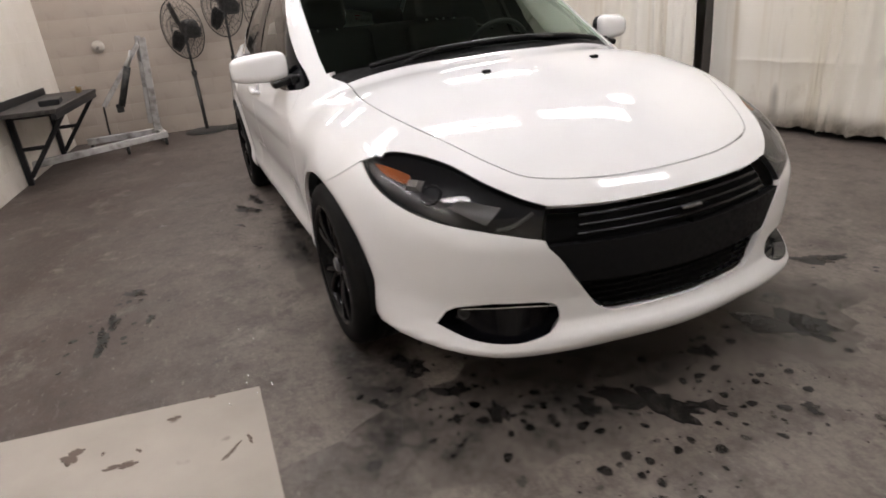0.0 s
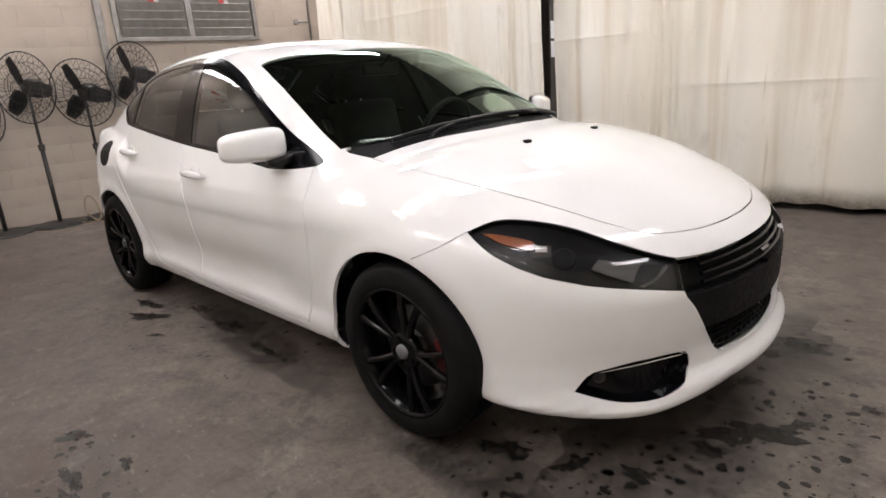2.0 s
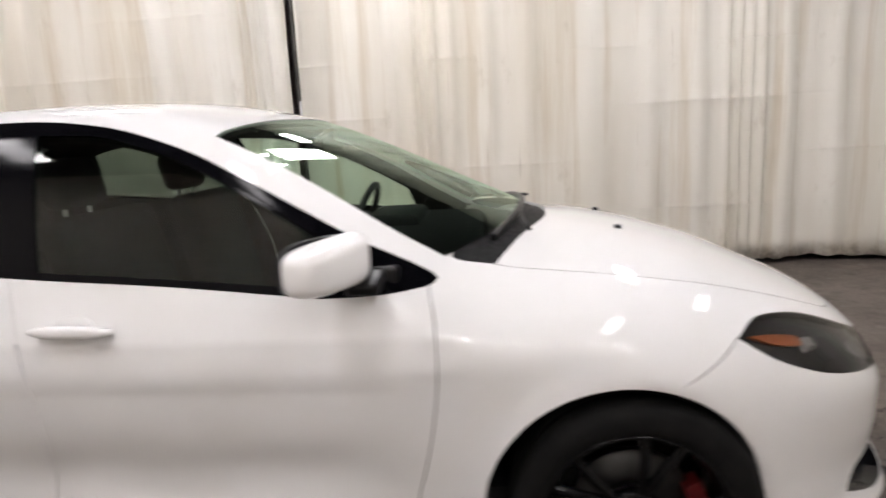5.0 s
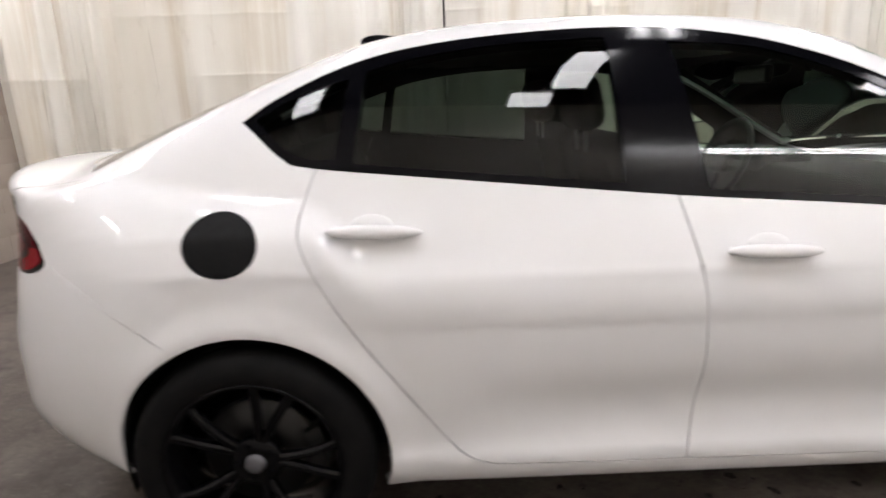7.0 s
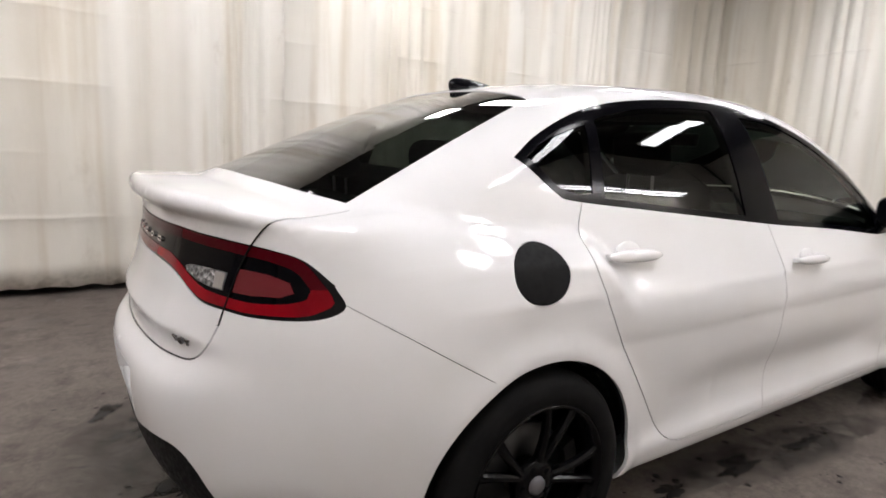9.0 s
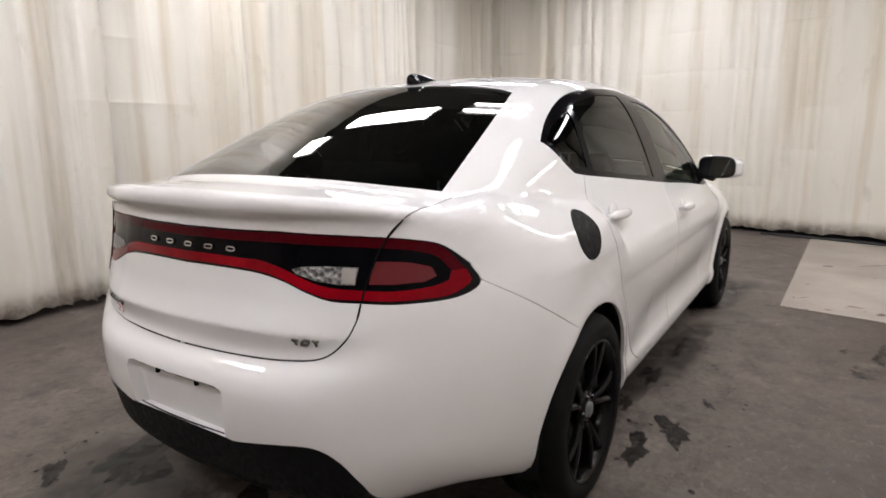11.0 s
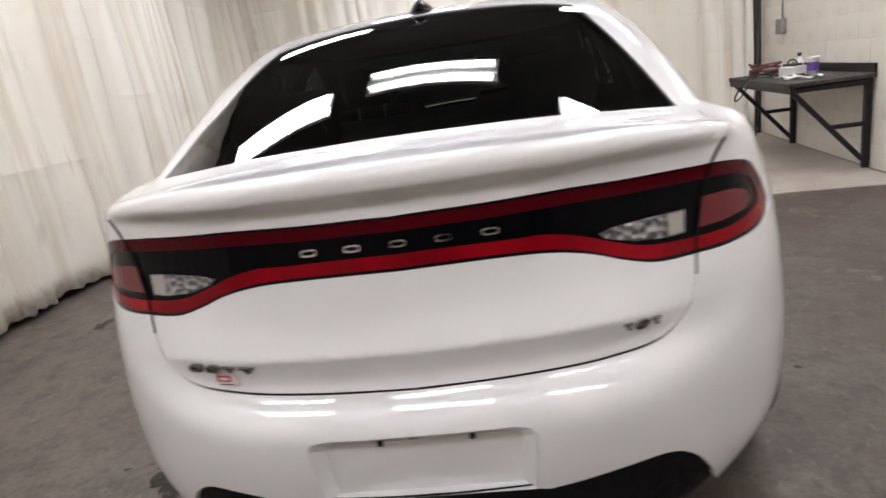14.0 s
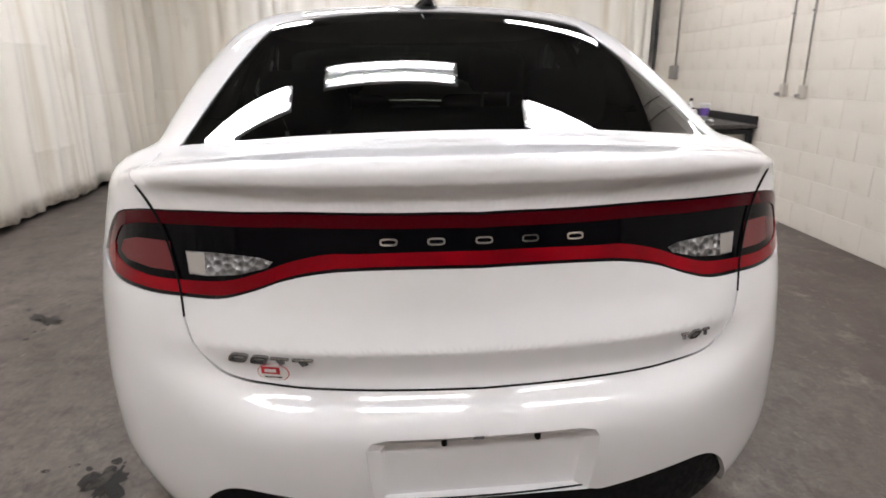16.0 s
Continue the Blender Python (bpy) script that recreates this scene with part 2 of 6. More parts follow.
# yellowed runs down the folds, thinner dark ones, grime blotches, darker mottling towards hems
runs = ramp_of(vinyl, noise_of(vinyl, place_of(vinyl, scale=(1.0, 1.0, 0.05)), 5.5, 5.0, 0.6), (0.52, 0.0), (0.74, 0.65))
tone = mixed(vinyl, runs, tone, (0.52, 0.435, 0.31))
lines = ramp_of(vinyl, noise_of(vinyl, place_of(vinyl, scale=(1.0, 1.0, 0.035)), 22.0, 3.0, 0.5), (0.66, 0.0), (0.76, 0.5))
broken = ramp_of(vinyl, noise_of(vinyl, where, 1.7, 3.0), (0.45, 0.0), (0.62, 1.0))
tone = mixed(vinyl, mixed(vinyl, 1.0, lines, broken, "MULTIPLY"), tone, (0.30, 0.25, 0.18))
blotch = ramp_of(vinyl, noise_of(vinyl, place_of(vinyl, scale=(1.0, 1.0, 0.55)), 3.6, 6.0, 0.65), (0.60, 0.0), (0.80, 0.55))
tone = mixed(vinyl, blotch, tone, (0.42, 0.36, 0.27))
smudge = ramp_of(vinyl, noise_of(vinyl, place_of(vinyl, scale=(1.0, 1.0, 0.5)), 2.2, 2.0, 0.4), (0.71, 0.0), (0.80, 0.6))
tone = mixed(vinyl, smudge, tone, (0.16, 0.14, 0.115))
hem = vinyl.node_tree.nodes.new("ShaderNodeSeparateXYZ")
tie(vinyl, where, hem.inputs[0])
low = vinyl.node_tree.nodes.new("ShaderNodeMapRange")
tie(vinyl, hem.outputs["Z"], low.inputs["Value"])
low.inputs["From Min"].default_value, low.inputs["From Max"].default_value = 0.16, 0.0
hem_tone = mixed(vinyl, 1.0, low.outputs[0], ramp_of(vinyl, noise_of(vinyl, where, 9.0, 6.0, 0.7), (0.42, 0.0), (0.6, 0.8)), "MULTIPLY")
tone = mixed(vinyl, hem_tone, tone, (0.20, 0.165, 0.12))
tie(vinyl, tone, bsdf(vinyl).inputs["Base Color"])
bumped(vinyl, noise_of(vinyl, place_of(vinyl, scale=(1.0, 1.0, 0.45)), 9.0, 6.0, 0.6), 0.25, 0.012)

# near-black colour stands in for an unlit ceiling, itself out of view
ceiling_paint = material("dark_unlit_ceiling", (0.05, 0.048, 0.045), 0.85)
tie(ceiling_paint, mixed(ceiling_paint, noise_of(ceiling_paint, place_of(ceiling_paint), 1.5, 5.0), (0.060, 0.056, 0.052), (0.030, 0.028, 0.026)), bsdf(ceiling_paint).inputs["Base Color"])
lamp_white = material("lamp_enamel", (0.75, 0.75, 0.74), 0.35)
glow = bpy.data.materials.new("fluorescent_tube")
glow.use_nodes = True
bsdf(glow).inputs["Emission Color"].default_value = (1.0, 0.955, 0.965, 1)
bsdf(glow).inputs["Emission Strength"].default_value = TUBE_POWER
panel_glow = bpy.data.materials.new("lit_diffuser")
panel_glow.use_nodes = True
bsdf(panel_glow).inputs["Emission Color"].default_value = (1.0, 0.955, 0.965, 1)
bsdf(panel_glow).inputs["Emission Strength"].default_value = PANEL_POWER


def in_room(x, y, z, turn=0):
    return ROOM @ pose(x, y, z, 0, 0, turn)


# ---- floor, walls, ceiling ----
floor = part("floor", box((12.4, 9.4, 0.2), Matrix.Translation((0.05, 0.45, -0.1))), concrete, at=ROOM)
tagged(floor, "worn grey concrete workshop floor with oil stains", "floor", kind="structure")
ceiling = part("ceiling", box((11.4, 7.8, 0.15), Matrix.Translation((0.48, 0.55, HIGH + 0.075))), ceiling_paint, at=ROOM)
tagged(ceiling, "near-black workshop ceiling above the lamps, coloured as unlit", "ceiling", kind="structure")
wall_right = part("wall_right", box((11.4, 0.2, HIGH), Matrix.Translation((0.48, RIGHT - 0.108, HIGH / 2))), block_paint, at=ROOM)
tagged(wall_right, "white-painted concrete block wall, scuffed", "wall", kind="structure")
wall_back = part("wall_back", box((0.2, 7.4, HIGH), Matrix.Translation((BACK - 0.108, 0.53, HIGH / 2))), back_block, at=ROOM)
tagged(wall_back, "white-painted concrete block wall behind the fans", "wall", kind="structure")
wall_left = part("wall_left", box((11.4, 0.2, HIGH), Matrix.Translation((0.48, LEFT + 1.33, HIGH / 2))), mortar, at=ROOM)
tagged(wall_left, "plain wall behind the curtain", "wall", kind="structure")
wall_front = part("wall_front", box((0.2, 7.4, HIGH), Matrix.Translation((FRONT + 0.60, 0.53, HIGH / 2))), mortar, at=ROOM)
tagged(wall_front, "plain wall behind the curtain", "wall", kind="structure")

# the pale patch in the floor reaches from the corner of the car to the front curtain
slab_bm = bmesh.new()
ring_ = [(1.625, -1.125), (4.84, -0.93), (4.84, RIGHT + 0.02), (1.50, RIGHT + 0.02)]
low_, top_ = ([slab_bm.verts.new((x, y, z)) for x, y in ring_] for z in (-0.006, 0.006))
slab_bm.faces.new(top_[::-1])
for k in range(4):
    slab_bm.faces.new((low_[k - 1], low_[k], top_[k], top_[k - 1]))
bmesh.ops.recalc_face_normals(slab_bm, faces=slab_bm.faces)
slab = part("floor_patch", slab_bm, slab_paint, at=ROOM)
tagged(slab, "pale patched concrete slab spotted with oil", "floor patch", kind="structure")


def hanging_sheet(length, high, seed, fold=0.30, deep=0.045, bunch=0.0):
    """A pleated curtain along x, thick, hanging to z = 0.02, with creases where it was folded; bunch: deeper pleats at its start."""
    rng = random.Random(seed)
    n = int(length / 0.022)
    creases = [0.52, 0.97, 1.44, 1.92, 2.4]
    levels = sorted([0.02 + (high - 0.02) * j / 20 for j in range(21)] + [c + d for c in creases for d in (-0.022, -0.009, 0.0, 0.009, 0.022)])
    waves = [(rng.uniform(0.5, 1.6), rng.uniform(0, 6.28)) for _ in creases]
    phase, steps = 0.0, []
    for i in range(n + 1):
        phase += 2 * math.pi * 0.022 / (fold * (1 + 0.55 * math.sin(i * 0.053 + seed) + 0.25 * math.sin(i * 0.15 + 2 * seed)))
        steps.append(phase)
    bm = bmesh.new()
    grid = []
    for back in (0, 1):
        for j, z in enumerate(levels):
            line = []
            for i in range(n + 1):
                x = i * length / n
                wob = steps[i] + 0.22 * math.sin(1.3 * z + x)
                w = math.sin(wob) - 0.42 * abs(math.sin(wob * 0.5 + 0.6)) + 0.25 * math.sin(2 * wob + 1.3) + 0.6 * math.sin(0.31 * wob + seed)
                loose = (1.15 - 0.35 * z / high + 0.18 * math.sin(0.8 * steps[i] + 2.2 * z)) * (1 + bunch * math.exp(-x / 0.35))
                nick = 0.0
                for c, (freq, ph) in zip(creases, waves):
                    nick -= 0.0045 * max(0.0, math.sin(freq * x * 3 + ph) + 0.45) * math.exp(-(((z - c) / 0.012) ** 2))
                line.append((x, deep * w * loose + nick + 0.006 * back + 0.012 * math.sin(3 * z + steps[i] * 0.2), z + (0.010 * math.sin(steps[i] * 0.5) + 0.008 * math.sin(steps[i] * 1.9) if j == 0 else 0)))
            grid.append([bm.verts.new(p) for p in line])
    half, rows = len(levels), len(levels) - 1
    for base, flip in ((0, 0), (half, 1)):
        for j in range(rows):
            for i in range(n):
                q = (grid[base + j][i], grid[base + j][i + 1], grid[base + j + 1][i + 1], grid[base + j + 1][i])
                bm.faces.new(q[::-1] if flip else q)
    for i in range(n):
        bm.faces.new((grid[half][i], grid[half][i + 1], grid[0][i + 1], grid[0][i]))
    for k in (0, n):
        for j in range(rows):
            q = (grid[j][k], grid[j + 1][k], grid[half + j + 1][k], grid[half + j][k])
            bm.faces.new(q if k else q[::-1])
    return bm


# the long side's curtains hang askew to the room, and a dark post stands where they meet
HEM = 0.03  # the curtains clear the floor
SIDE_LINE = in_room(-4.72, 2.60, 0, 6.6)
MEET = 3.76
curtain = thing("curtain", "dirty white pleated curtain hanging along the bay", "curtain", SIDE_LINE @ pose(0, 0, HEM, 0, 0, -1.9), group="workshop curtains")
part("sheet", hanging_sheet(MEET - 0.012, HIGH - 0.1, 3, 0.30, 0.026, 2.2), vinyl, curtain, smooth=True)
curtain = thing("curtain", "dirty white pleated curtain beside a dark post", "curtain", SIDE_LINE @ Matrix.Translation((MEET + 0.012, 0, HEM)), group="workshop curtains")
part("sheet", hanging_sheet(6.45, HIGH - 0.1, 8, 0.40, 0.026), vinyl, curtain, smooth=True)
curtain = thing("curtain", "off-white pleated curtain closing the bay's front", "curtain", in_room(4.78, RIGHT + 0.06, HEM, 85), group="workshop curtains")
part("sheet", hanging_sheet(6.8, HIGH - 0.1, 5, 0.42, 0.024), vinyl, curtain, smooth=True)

# ---- the strip lights ----
def strip_light(label, wide):
    """A fluorescent strip along x with a white tray, hung from the ceiling."""
    light = thing("ceiling_light", label, "ceiling light", group="strip lights")
    tray = bmesh.new()
    add_box(tray, (1.26, wide, 0.02), Matrix.Translation((0, 0, 0.066)), 0.006, 1)
    for lip in (-wide / 2 + 0.002, wide / 2 - 0.002):
        add_box(tray, (1.26, 0.008, 0.045), Matrix.Translation((0, lip, 0.045)) @ pose(0, 0, 0, 20 if lip > 0 else -20, 0, 0), 0.003, 1)
    add_box(tray, (1.26, 0.07, 0.03), Matrix.Translation((0, 0, 0.044)), 0.004, 1)
    part("housing", tray, lamp_white, light)
    for end in (-0.45, 0.45):
        part("hanger", tube((end, 0, 0.08), (end, 0, HIGH - 3.3), 0.004, 6), steel, light)
    return light


bare = strip_light("twin-tube fluorescent strip light with a white enamel tray", 0.32)
for side_ in (-0.10, 0.10):
    part("tube", tube((-0.59, side_, 0.012), (0.59, side_, 0.012), 0.016, 12), glow, bare, smooth=True)
    for end in (-0.605, 0.605):
        part("socket", box((0.03, 0.034, 0.062), Matrix.Translation((end, side_, 0.026)), 0.003, 1), lamp_white, bare)
covered = strip_light("fluorescent strip light with a lit white diffuser", 0.27)
part("diffuser", box((1.20, 0.25, 0.05), Matrix.Translation((0, 0, 0.015)), 0.012, 2), panel_glow, covered)
batten = strip_light("narrow fluorescent batten with two thin tubes on the wall", 0.11)
for side_ in (-0.032, 0.032):
    part("tube", tube((-0.60, side_, 0.016), (0.60, side_, 0.016), 0.009, 10), glow, batten, smooth=True)
# copies at every place, the added fill lamps at front and back included
for n, (x, y, z, turn) in enumerate(STRIPS):
    if n > 1 and n != BATTENS[0]:
        copy_thing(batten if n in BATTENS else covered, in_room(x, y, z, turn))
bare.matrix_basis, covered.matrix_basis, batten.matrix_basis = in_room(*STRIPS[0]), in_room(*STRIPS[1]), in_room(*STRIPS[BATTENS[0]])
for x, y, z in SQUARES:
    small = thing("ceiling_light", "small square ceiling lamp with a lit diffuser", "ceiling light", in_room(x, y, z), group="square lamps")
    part("housing", box((0.34, 0.34, 0.05), Matrix.Translation((0, 0, 0.055)), 0.008, 1), lamp_white, small)
    part("diffuser", box((0.30, 0.30, 0.035), Matrix.Translation((0, 0, 0.015)), 0.010, 2), panel_glow, small)
    part("hanger", tube((0, 0, 0.08), (0, 0, HIGH - z), 0.006, 8), steel, small)

# ---- the car's outer form ----
# x forward, y to its left, z up; the ground is z = 0 and the axles stand at x = +-1.3515.
AXLE, WHEEL_Z = 1.3515, 0.318


def curve(pairs, soft=0.03):
    """A smooth function through (s, value) pairs, rounded over a length soft."""
    s = np.array([p[0] for p in pairs], float)
    v = np.array([p[1] for p in pairs], float)
    lo, hi = s[0] - 0.6, s[-1] + 0.6
    grid = np.linspace(lo, hi, 1600)
    h, d = np.diff(s), np.diff(v) / np.diff(s)
    m = np.zeros(len(s))
    m[0], m[-1] = d[0], d[-1]
    for i in range(1, len(s) - 1):
        if d[i - 1] * d[i] > 0:
            w1, w2 = 2 * h[i] + h[i - 1], h[i] + 2 * h[i - 1]
            m[i] = (w1 + w2) / (w1 / d[i - 1] + w2 / d[i])
    k = np.clip(np.searchsorted(s, grid) - 1, 0, len(s) - 2)
    t = (grid - s[k]) / h[k]
    val = (v[k] * (1 + 2 * t) * (1 - t) ** 2 + h[k] * m[k] * t * (1 - t) ** 2 + v[k + 1] * t * t * (3 - 2 * t) + h[k] * m[k + 1] * t * t * (t - 1))
    val = np.where(grid < s[0], v[0] + m[0] * (grid - s[0]), np.where(grid > s[-1], v[-1] + m[-1] * (grid - s[-1]), val))
    step = grid[1] - grid[0]
    n = max(1, int(3 * soft / step))
    ker = np.exp(-0.5 * (np.arange(-n, n + 1) * step / soft) ** 2)
    ker /= ker.sum()
    pad = np.concatenate([val[0] + (np.arange(-n, 0)) * (val[1] - val[0]), val, val[-1] + np.arange(1, n + 1) * (val[-1] - val[-2])])
    val = np.convolve(pad, ker, "valid")
    return lambda q: np.interp(q, grid, val)


def smax(a, b, k):
    h = np.maximum(k - np.abs(a - b), 0) / k
    return np.maximum(a, b) + h * h * k / 4


def smin(a, b, k):
    return -smax(-a, -b, k)


SIDE_Z = curve([(0.10, 0.80), (0.17, 0.845), (0.24, 0.888), (0.30, 0.888), (0.36, 0.879), (0.44, 0.885), (0.60, 0.897), (0.74, 0.903), (0.84, 0.9065), (0.866, 0.9055), (0.885, 0.8975), (0.93, 0.874), (0.98, 0.838), (1.03, 0.80)], 0.006)
SIDE_X = curve([(-2.4, -0.20), (-2.2, -0.11), (-2.0, -0.058), (-1.8, -0.028), (-1.5, -0.012), (-1.2, -0.008), (-0.6, 0.0), (0.5, 0.0), (1.0, -0.004), (1.4, -0.012), (1.7, -0.052), (2.0, -0.115), (2.3, -0.22)], 0.10)
CREASE_X = curve([(-2.3, 0.05), (-1.4, 0.045), (-0.4, 0.02), (0.4, 0.0), (1.0, -0.01), (1.6, -0.02), (2.3, -0.03)], 0.15)
FRONT_Z = curve([(0.10, -0.16), (0.165, -0.045), (0.205, 0.004), (0.240, 0.008), (0.262, 0.002), (0.305, -0.038), (0.36, -0.040), (0.45, -0.030), (0.54, -0.028), (0.63, -0.07), (0.71, -0.155), (0.80, -0.32)], 0.009)
LIP_Z = curve([(-0.1, 0.0), (0.08, 0.02), (0.14, 0.040), (0.18, 0.046), (0.212, 0.044), (0.228, 0.036), (0.255, 0.008), (0.28, 0.0), (1.6, 0.0)], 0.006)
FRONT_A = curve([(-0.2, -0.018), (0.0, 0.0), (0.2, -0.018), (0.4, -0.068), (0.6, -0.155), (0.72, -0.24), (0.82, -0.37), (0.9, -0.54)], 0.05)
REAR_Z = curve([(0.10, 0.16), (0.20, 0.10), (0.30, 0.05), (0.42, 0.026), (0.54, 0.014), (0.60, 0.018), (0.646, 0.022), (0.722, 0.008), (0.80, 0.026), (0.90, 0.046), (0.965, 0.055), (0.998, 0.053), (1.012, 0.033), (1.024, 0.020), (1.07, 0.015), (1.12, 0.03)], 0.004)
FLANK_Z = curve([(0.10, 0.12), (0.30, 0.055), (0.45, 0.034), (0.55, 0.034), (0.65, 0.044), (0.75, 0.058), (0.85, 0.080), (0.96, 0.096), (1.000, 0.097), (1.014, 0.086), (1.03, 0.080), (1.12, 0.089)], 0.008)
SHELF = curve([(-0.2, 0.0), (-0.012, 0.0), (-0.03, 0.003), (0.0, 0.014), (0.03, 0.044), (0.07, 0.062), (0.3, 0.062)], 0.015)
REAR_A = curve([(-0.2, 0.01), (0.0, 0.0), (0.2, 0.010), (0.4, 0.042), (0.5, 0.075), (0.6, 0.13), (0.7, 0.21), (0.8, 0.33), (0.9, 0.52)], 0.05)
TOP_X = curve([(-2.4, 1.06), (-2.26, 1.065), (-2.15, 1.07), (-1.95, 1.072), (-1.7, 1.05), (-1.2, 0.99), (0.6, 0.98), (1.1, 0.985), (1.25, 0.985), (1.45, 0.955), (1.7, 0.885), (1.95, 0.795), (2.12, 0.715), (2.22, 0.64), (2.35, 0.54)], 0.05)
TOP_A = curve([(-0.2, -0.004), (0.0, 0.0), (0.2, -0.005), (0.4, -0.02), (0.6, -0.05), (0.72, -0.085), (0.82, -0.14), (0.92, -0.22)], 0.04)
ROOF_X = curve([(-2.5, 0.825), (-2.05, 1.028), (-1.85, 1.115), (-1.5, 1.262), (-1.2, 1.372), (-1.0, 1.422), (-0.7, 1.455), (-0.35, 1.465), (0.0, 1.450), (0.3, 1.392), (0.6, 1.278), (0.9, 1.135), (1.2, 0.995), (1.35, 0.925), (1.6, 0.81)], 0.06)
WRAP_X = curve([(-2.0, -0.22), (-1.2, -0.20), (-0.8, -0.05), (-0.4, 0.0), (0.0, 0.06), (0.4, 0.22), (0.9, 0.42), (1.4, 0.50)], 0.1)
ROOF_A = curve([(-0.2, -0.003), (0.0, 0.0), (0.25, -0.006), (0.45, -0.022), (0.6, -0.045), (0.75, -0.085)], 0.05)
CABIN_Z = curve([(0.90, 0.862), (0.97, 0.834), (1.05, 0.806), (1.15, 0.768), (1.25, 0.722), (1.33, 0.676), (1.40, 0.622), (1.47, 0.55)], 0.02)
CABIN_X = curve([(-2.3, -0.20), (-1.9, -0.130), (-1.6, -0.080), (-1.3, -0.044), (-0.9, -0.014), (-0.3, 0.0), (0.4, 0.0), (0.9, -0.012), (1.3, -0.06)], 0.08)


def body_field(p):
    """Below zero inside the car's skin; p is an n x 3 array."""
    x, a, z = p[:, 0], np.abs(p[:, 1]), p[:, 2]
    zz = z - np.interp(z, [0.5, 0.8, 1.0], [0, 1, 1]) * CREASE_X(x)
    w = SIDE_Z(zz) + SIDE_X(x)
    for ax in (AXLE, -AXLE):
        r = np.hypot(x - ax, z - WHEEL_Z)
        w = w + 0.016 * np.exp(-(((r - 0.365) / 0.05) ** 2)) * np.clip((z - 0.12) / 0.15, 0, 1)
    # the front bumper's foot flares out to a lip
    lip = LIP_Z(z)
    w = w + lip * np.clip((x - 1.60) / 0.2, 0, 1)
    # the doors are drawn in above the sill
    w = w - 0.019 * np.exp(-(((z - 0.44) / 0.085) ** 2)) * np.clip((0.85 - np.abs(x + 0.0)) / 0.3, 0, 1)
    # the tail swells low down and draws in at the lamps
    aft = np.clip((-1.45 - x) / 0.45, 0, 1)
    w = w + aft * (0.042 * np.exp(-(((z - 0.55) / 0.21) ** 2)) - 0.050 * np.exp(-(((z - 0.92) / 0.12) ** 2)))
    haunch = np.clip((-1.0 - x) / 0.22, 0, 1) * np.clip((x + 1.95) / 0.28, 0, 1)
    haunch = haunch * haunch * (3 - 2 * haunch)
    w = w - haunch * 0.28 * np.maximum(z - 0.83, 0)
    side = a - w
    front = x - (2.255 + FRONT_Z(z) + FRONT_A(a) + 0.8 * lip * np.clip((a - 0.25) / 0.35, 0, 1))
    even = np.clip((a - 0.32) / 0.34, 0, 1)
    even = 0.95 * even * even * (3 - 2 * even)
    # the bumper's top is a ledge that climbs towards the lamps
    climb = np.clip((a - 0.36) / 0.42, 0, 1)
    fade = np.clip((a - 0.36) / 0.36, 0, 1)
    crease = 0.014 * np.exp(-np.abs(z - 0.722) / 0.035) * (1 - even)
    ledge = SHELF(z - 0.612 - 0.06 * climb * climb * (3 - 2 * climb)) * (1 - 0.97 * fade * fade * (3 - 2 * fade))
    rear = -x - (2.265 - REAR_Z(z) * (1 - even) - FLANK_Z(z) * even - ledge + crease - REAR_A(a))
    top = z - (TOP_X(x) + TOP_A(a) * (np.interp(x, [-2.3, -1.9, -1.4, -0.8, 1.0, 1.6, 2.2], [0.35, 0.7, 0.8, 0.93, 1.0, 1.0, 1.1]) - 0.72 * haunch))
    low = smax(smax(side, front, 0.20), rear, 0.18)
    low = smax(low, top, np.interp(x, [-2.15, -1.95, -1.55, -1.25, -1.0], [0.034, 0.042, 0.045, 0.045, 0.075]))
    low = smax(low, 0.175 - 0.036 * np.clip((x - 1.5) / 0.25, 0, 1) - z, 0.03)
    # behind the rear wheels the bumper's foot sweeps up
    out = np.clip((a - 0.40) / 0.36, 0, 1)
    low = smax(low, 0.175 + (np.interp(x, [-2.2, -2.0, -1.88, -1.72, -1.58], [0.28, 0.29, 0.27, 0.23, 0.175]) - 0.175) * out * out * (3 - 2 * out) - z, 0.15)
    roof = (z - (ROOF_X(x + WRAP_X(x) * a * a) + ROOF_A(a))) * 0.92
    cab = smax((a - (CABIN_Z(z) + CABIN_X(x))) * 0.95, roof, 0.085)
    cab = smax(smax(cab, np.interp(x, [-1.95, -1.65, -1.25, 0.8, 1.2], [1.05, 0.97, 0.70, 0.70, 0.78]) - z, np.interp(x, [-1.4, -1.1], [0.02, 0.10])), -x - 1.98, 0.02)
    # below the belt the cabin's side gives way to the doors at a soft crease
    cab = smax(cab, side + 0.012 - 3 * np.maximum(z - 0.81, 0), 0.012)
    return smin(low, cab, np.interp(x, [-1.6, -1.2], [0.018, 0.035]))


def skin(origin, way, reach=1.6):
    """Where rays from inside the car (n x 3 arrays) meet its skin."""
    lo, hi = np.zeros(len(origin)), np.full(len(origin), reach)
    for _ in range(34):
        mid = (lo + hi) / 2
        inside = body_field(origin + way * mid[:, None]) < 0
        lo, hi = np.where(inside, mid, lo), np.where(inside, hi, mid)
    return origin + way * ((lo + hi) / 2)[:, None]


def skin_normal(p):
    h = 0.0025
    g = np.stack([body_field(p + h * e) - body_field(p - h * e) for e in np.eye(3)], 1)
    return g / np.maximum(np.linalg.norm(g, axis=1, keepdims=True), 1e-9)


# the skin's own two coordinates: u along the car, f round it (half turns), on its right half
MID_Z = 0.56


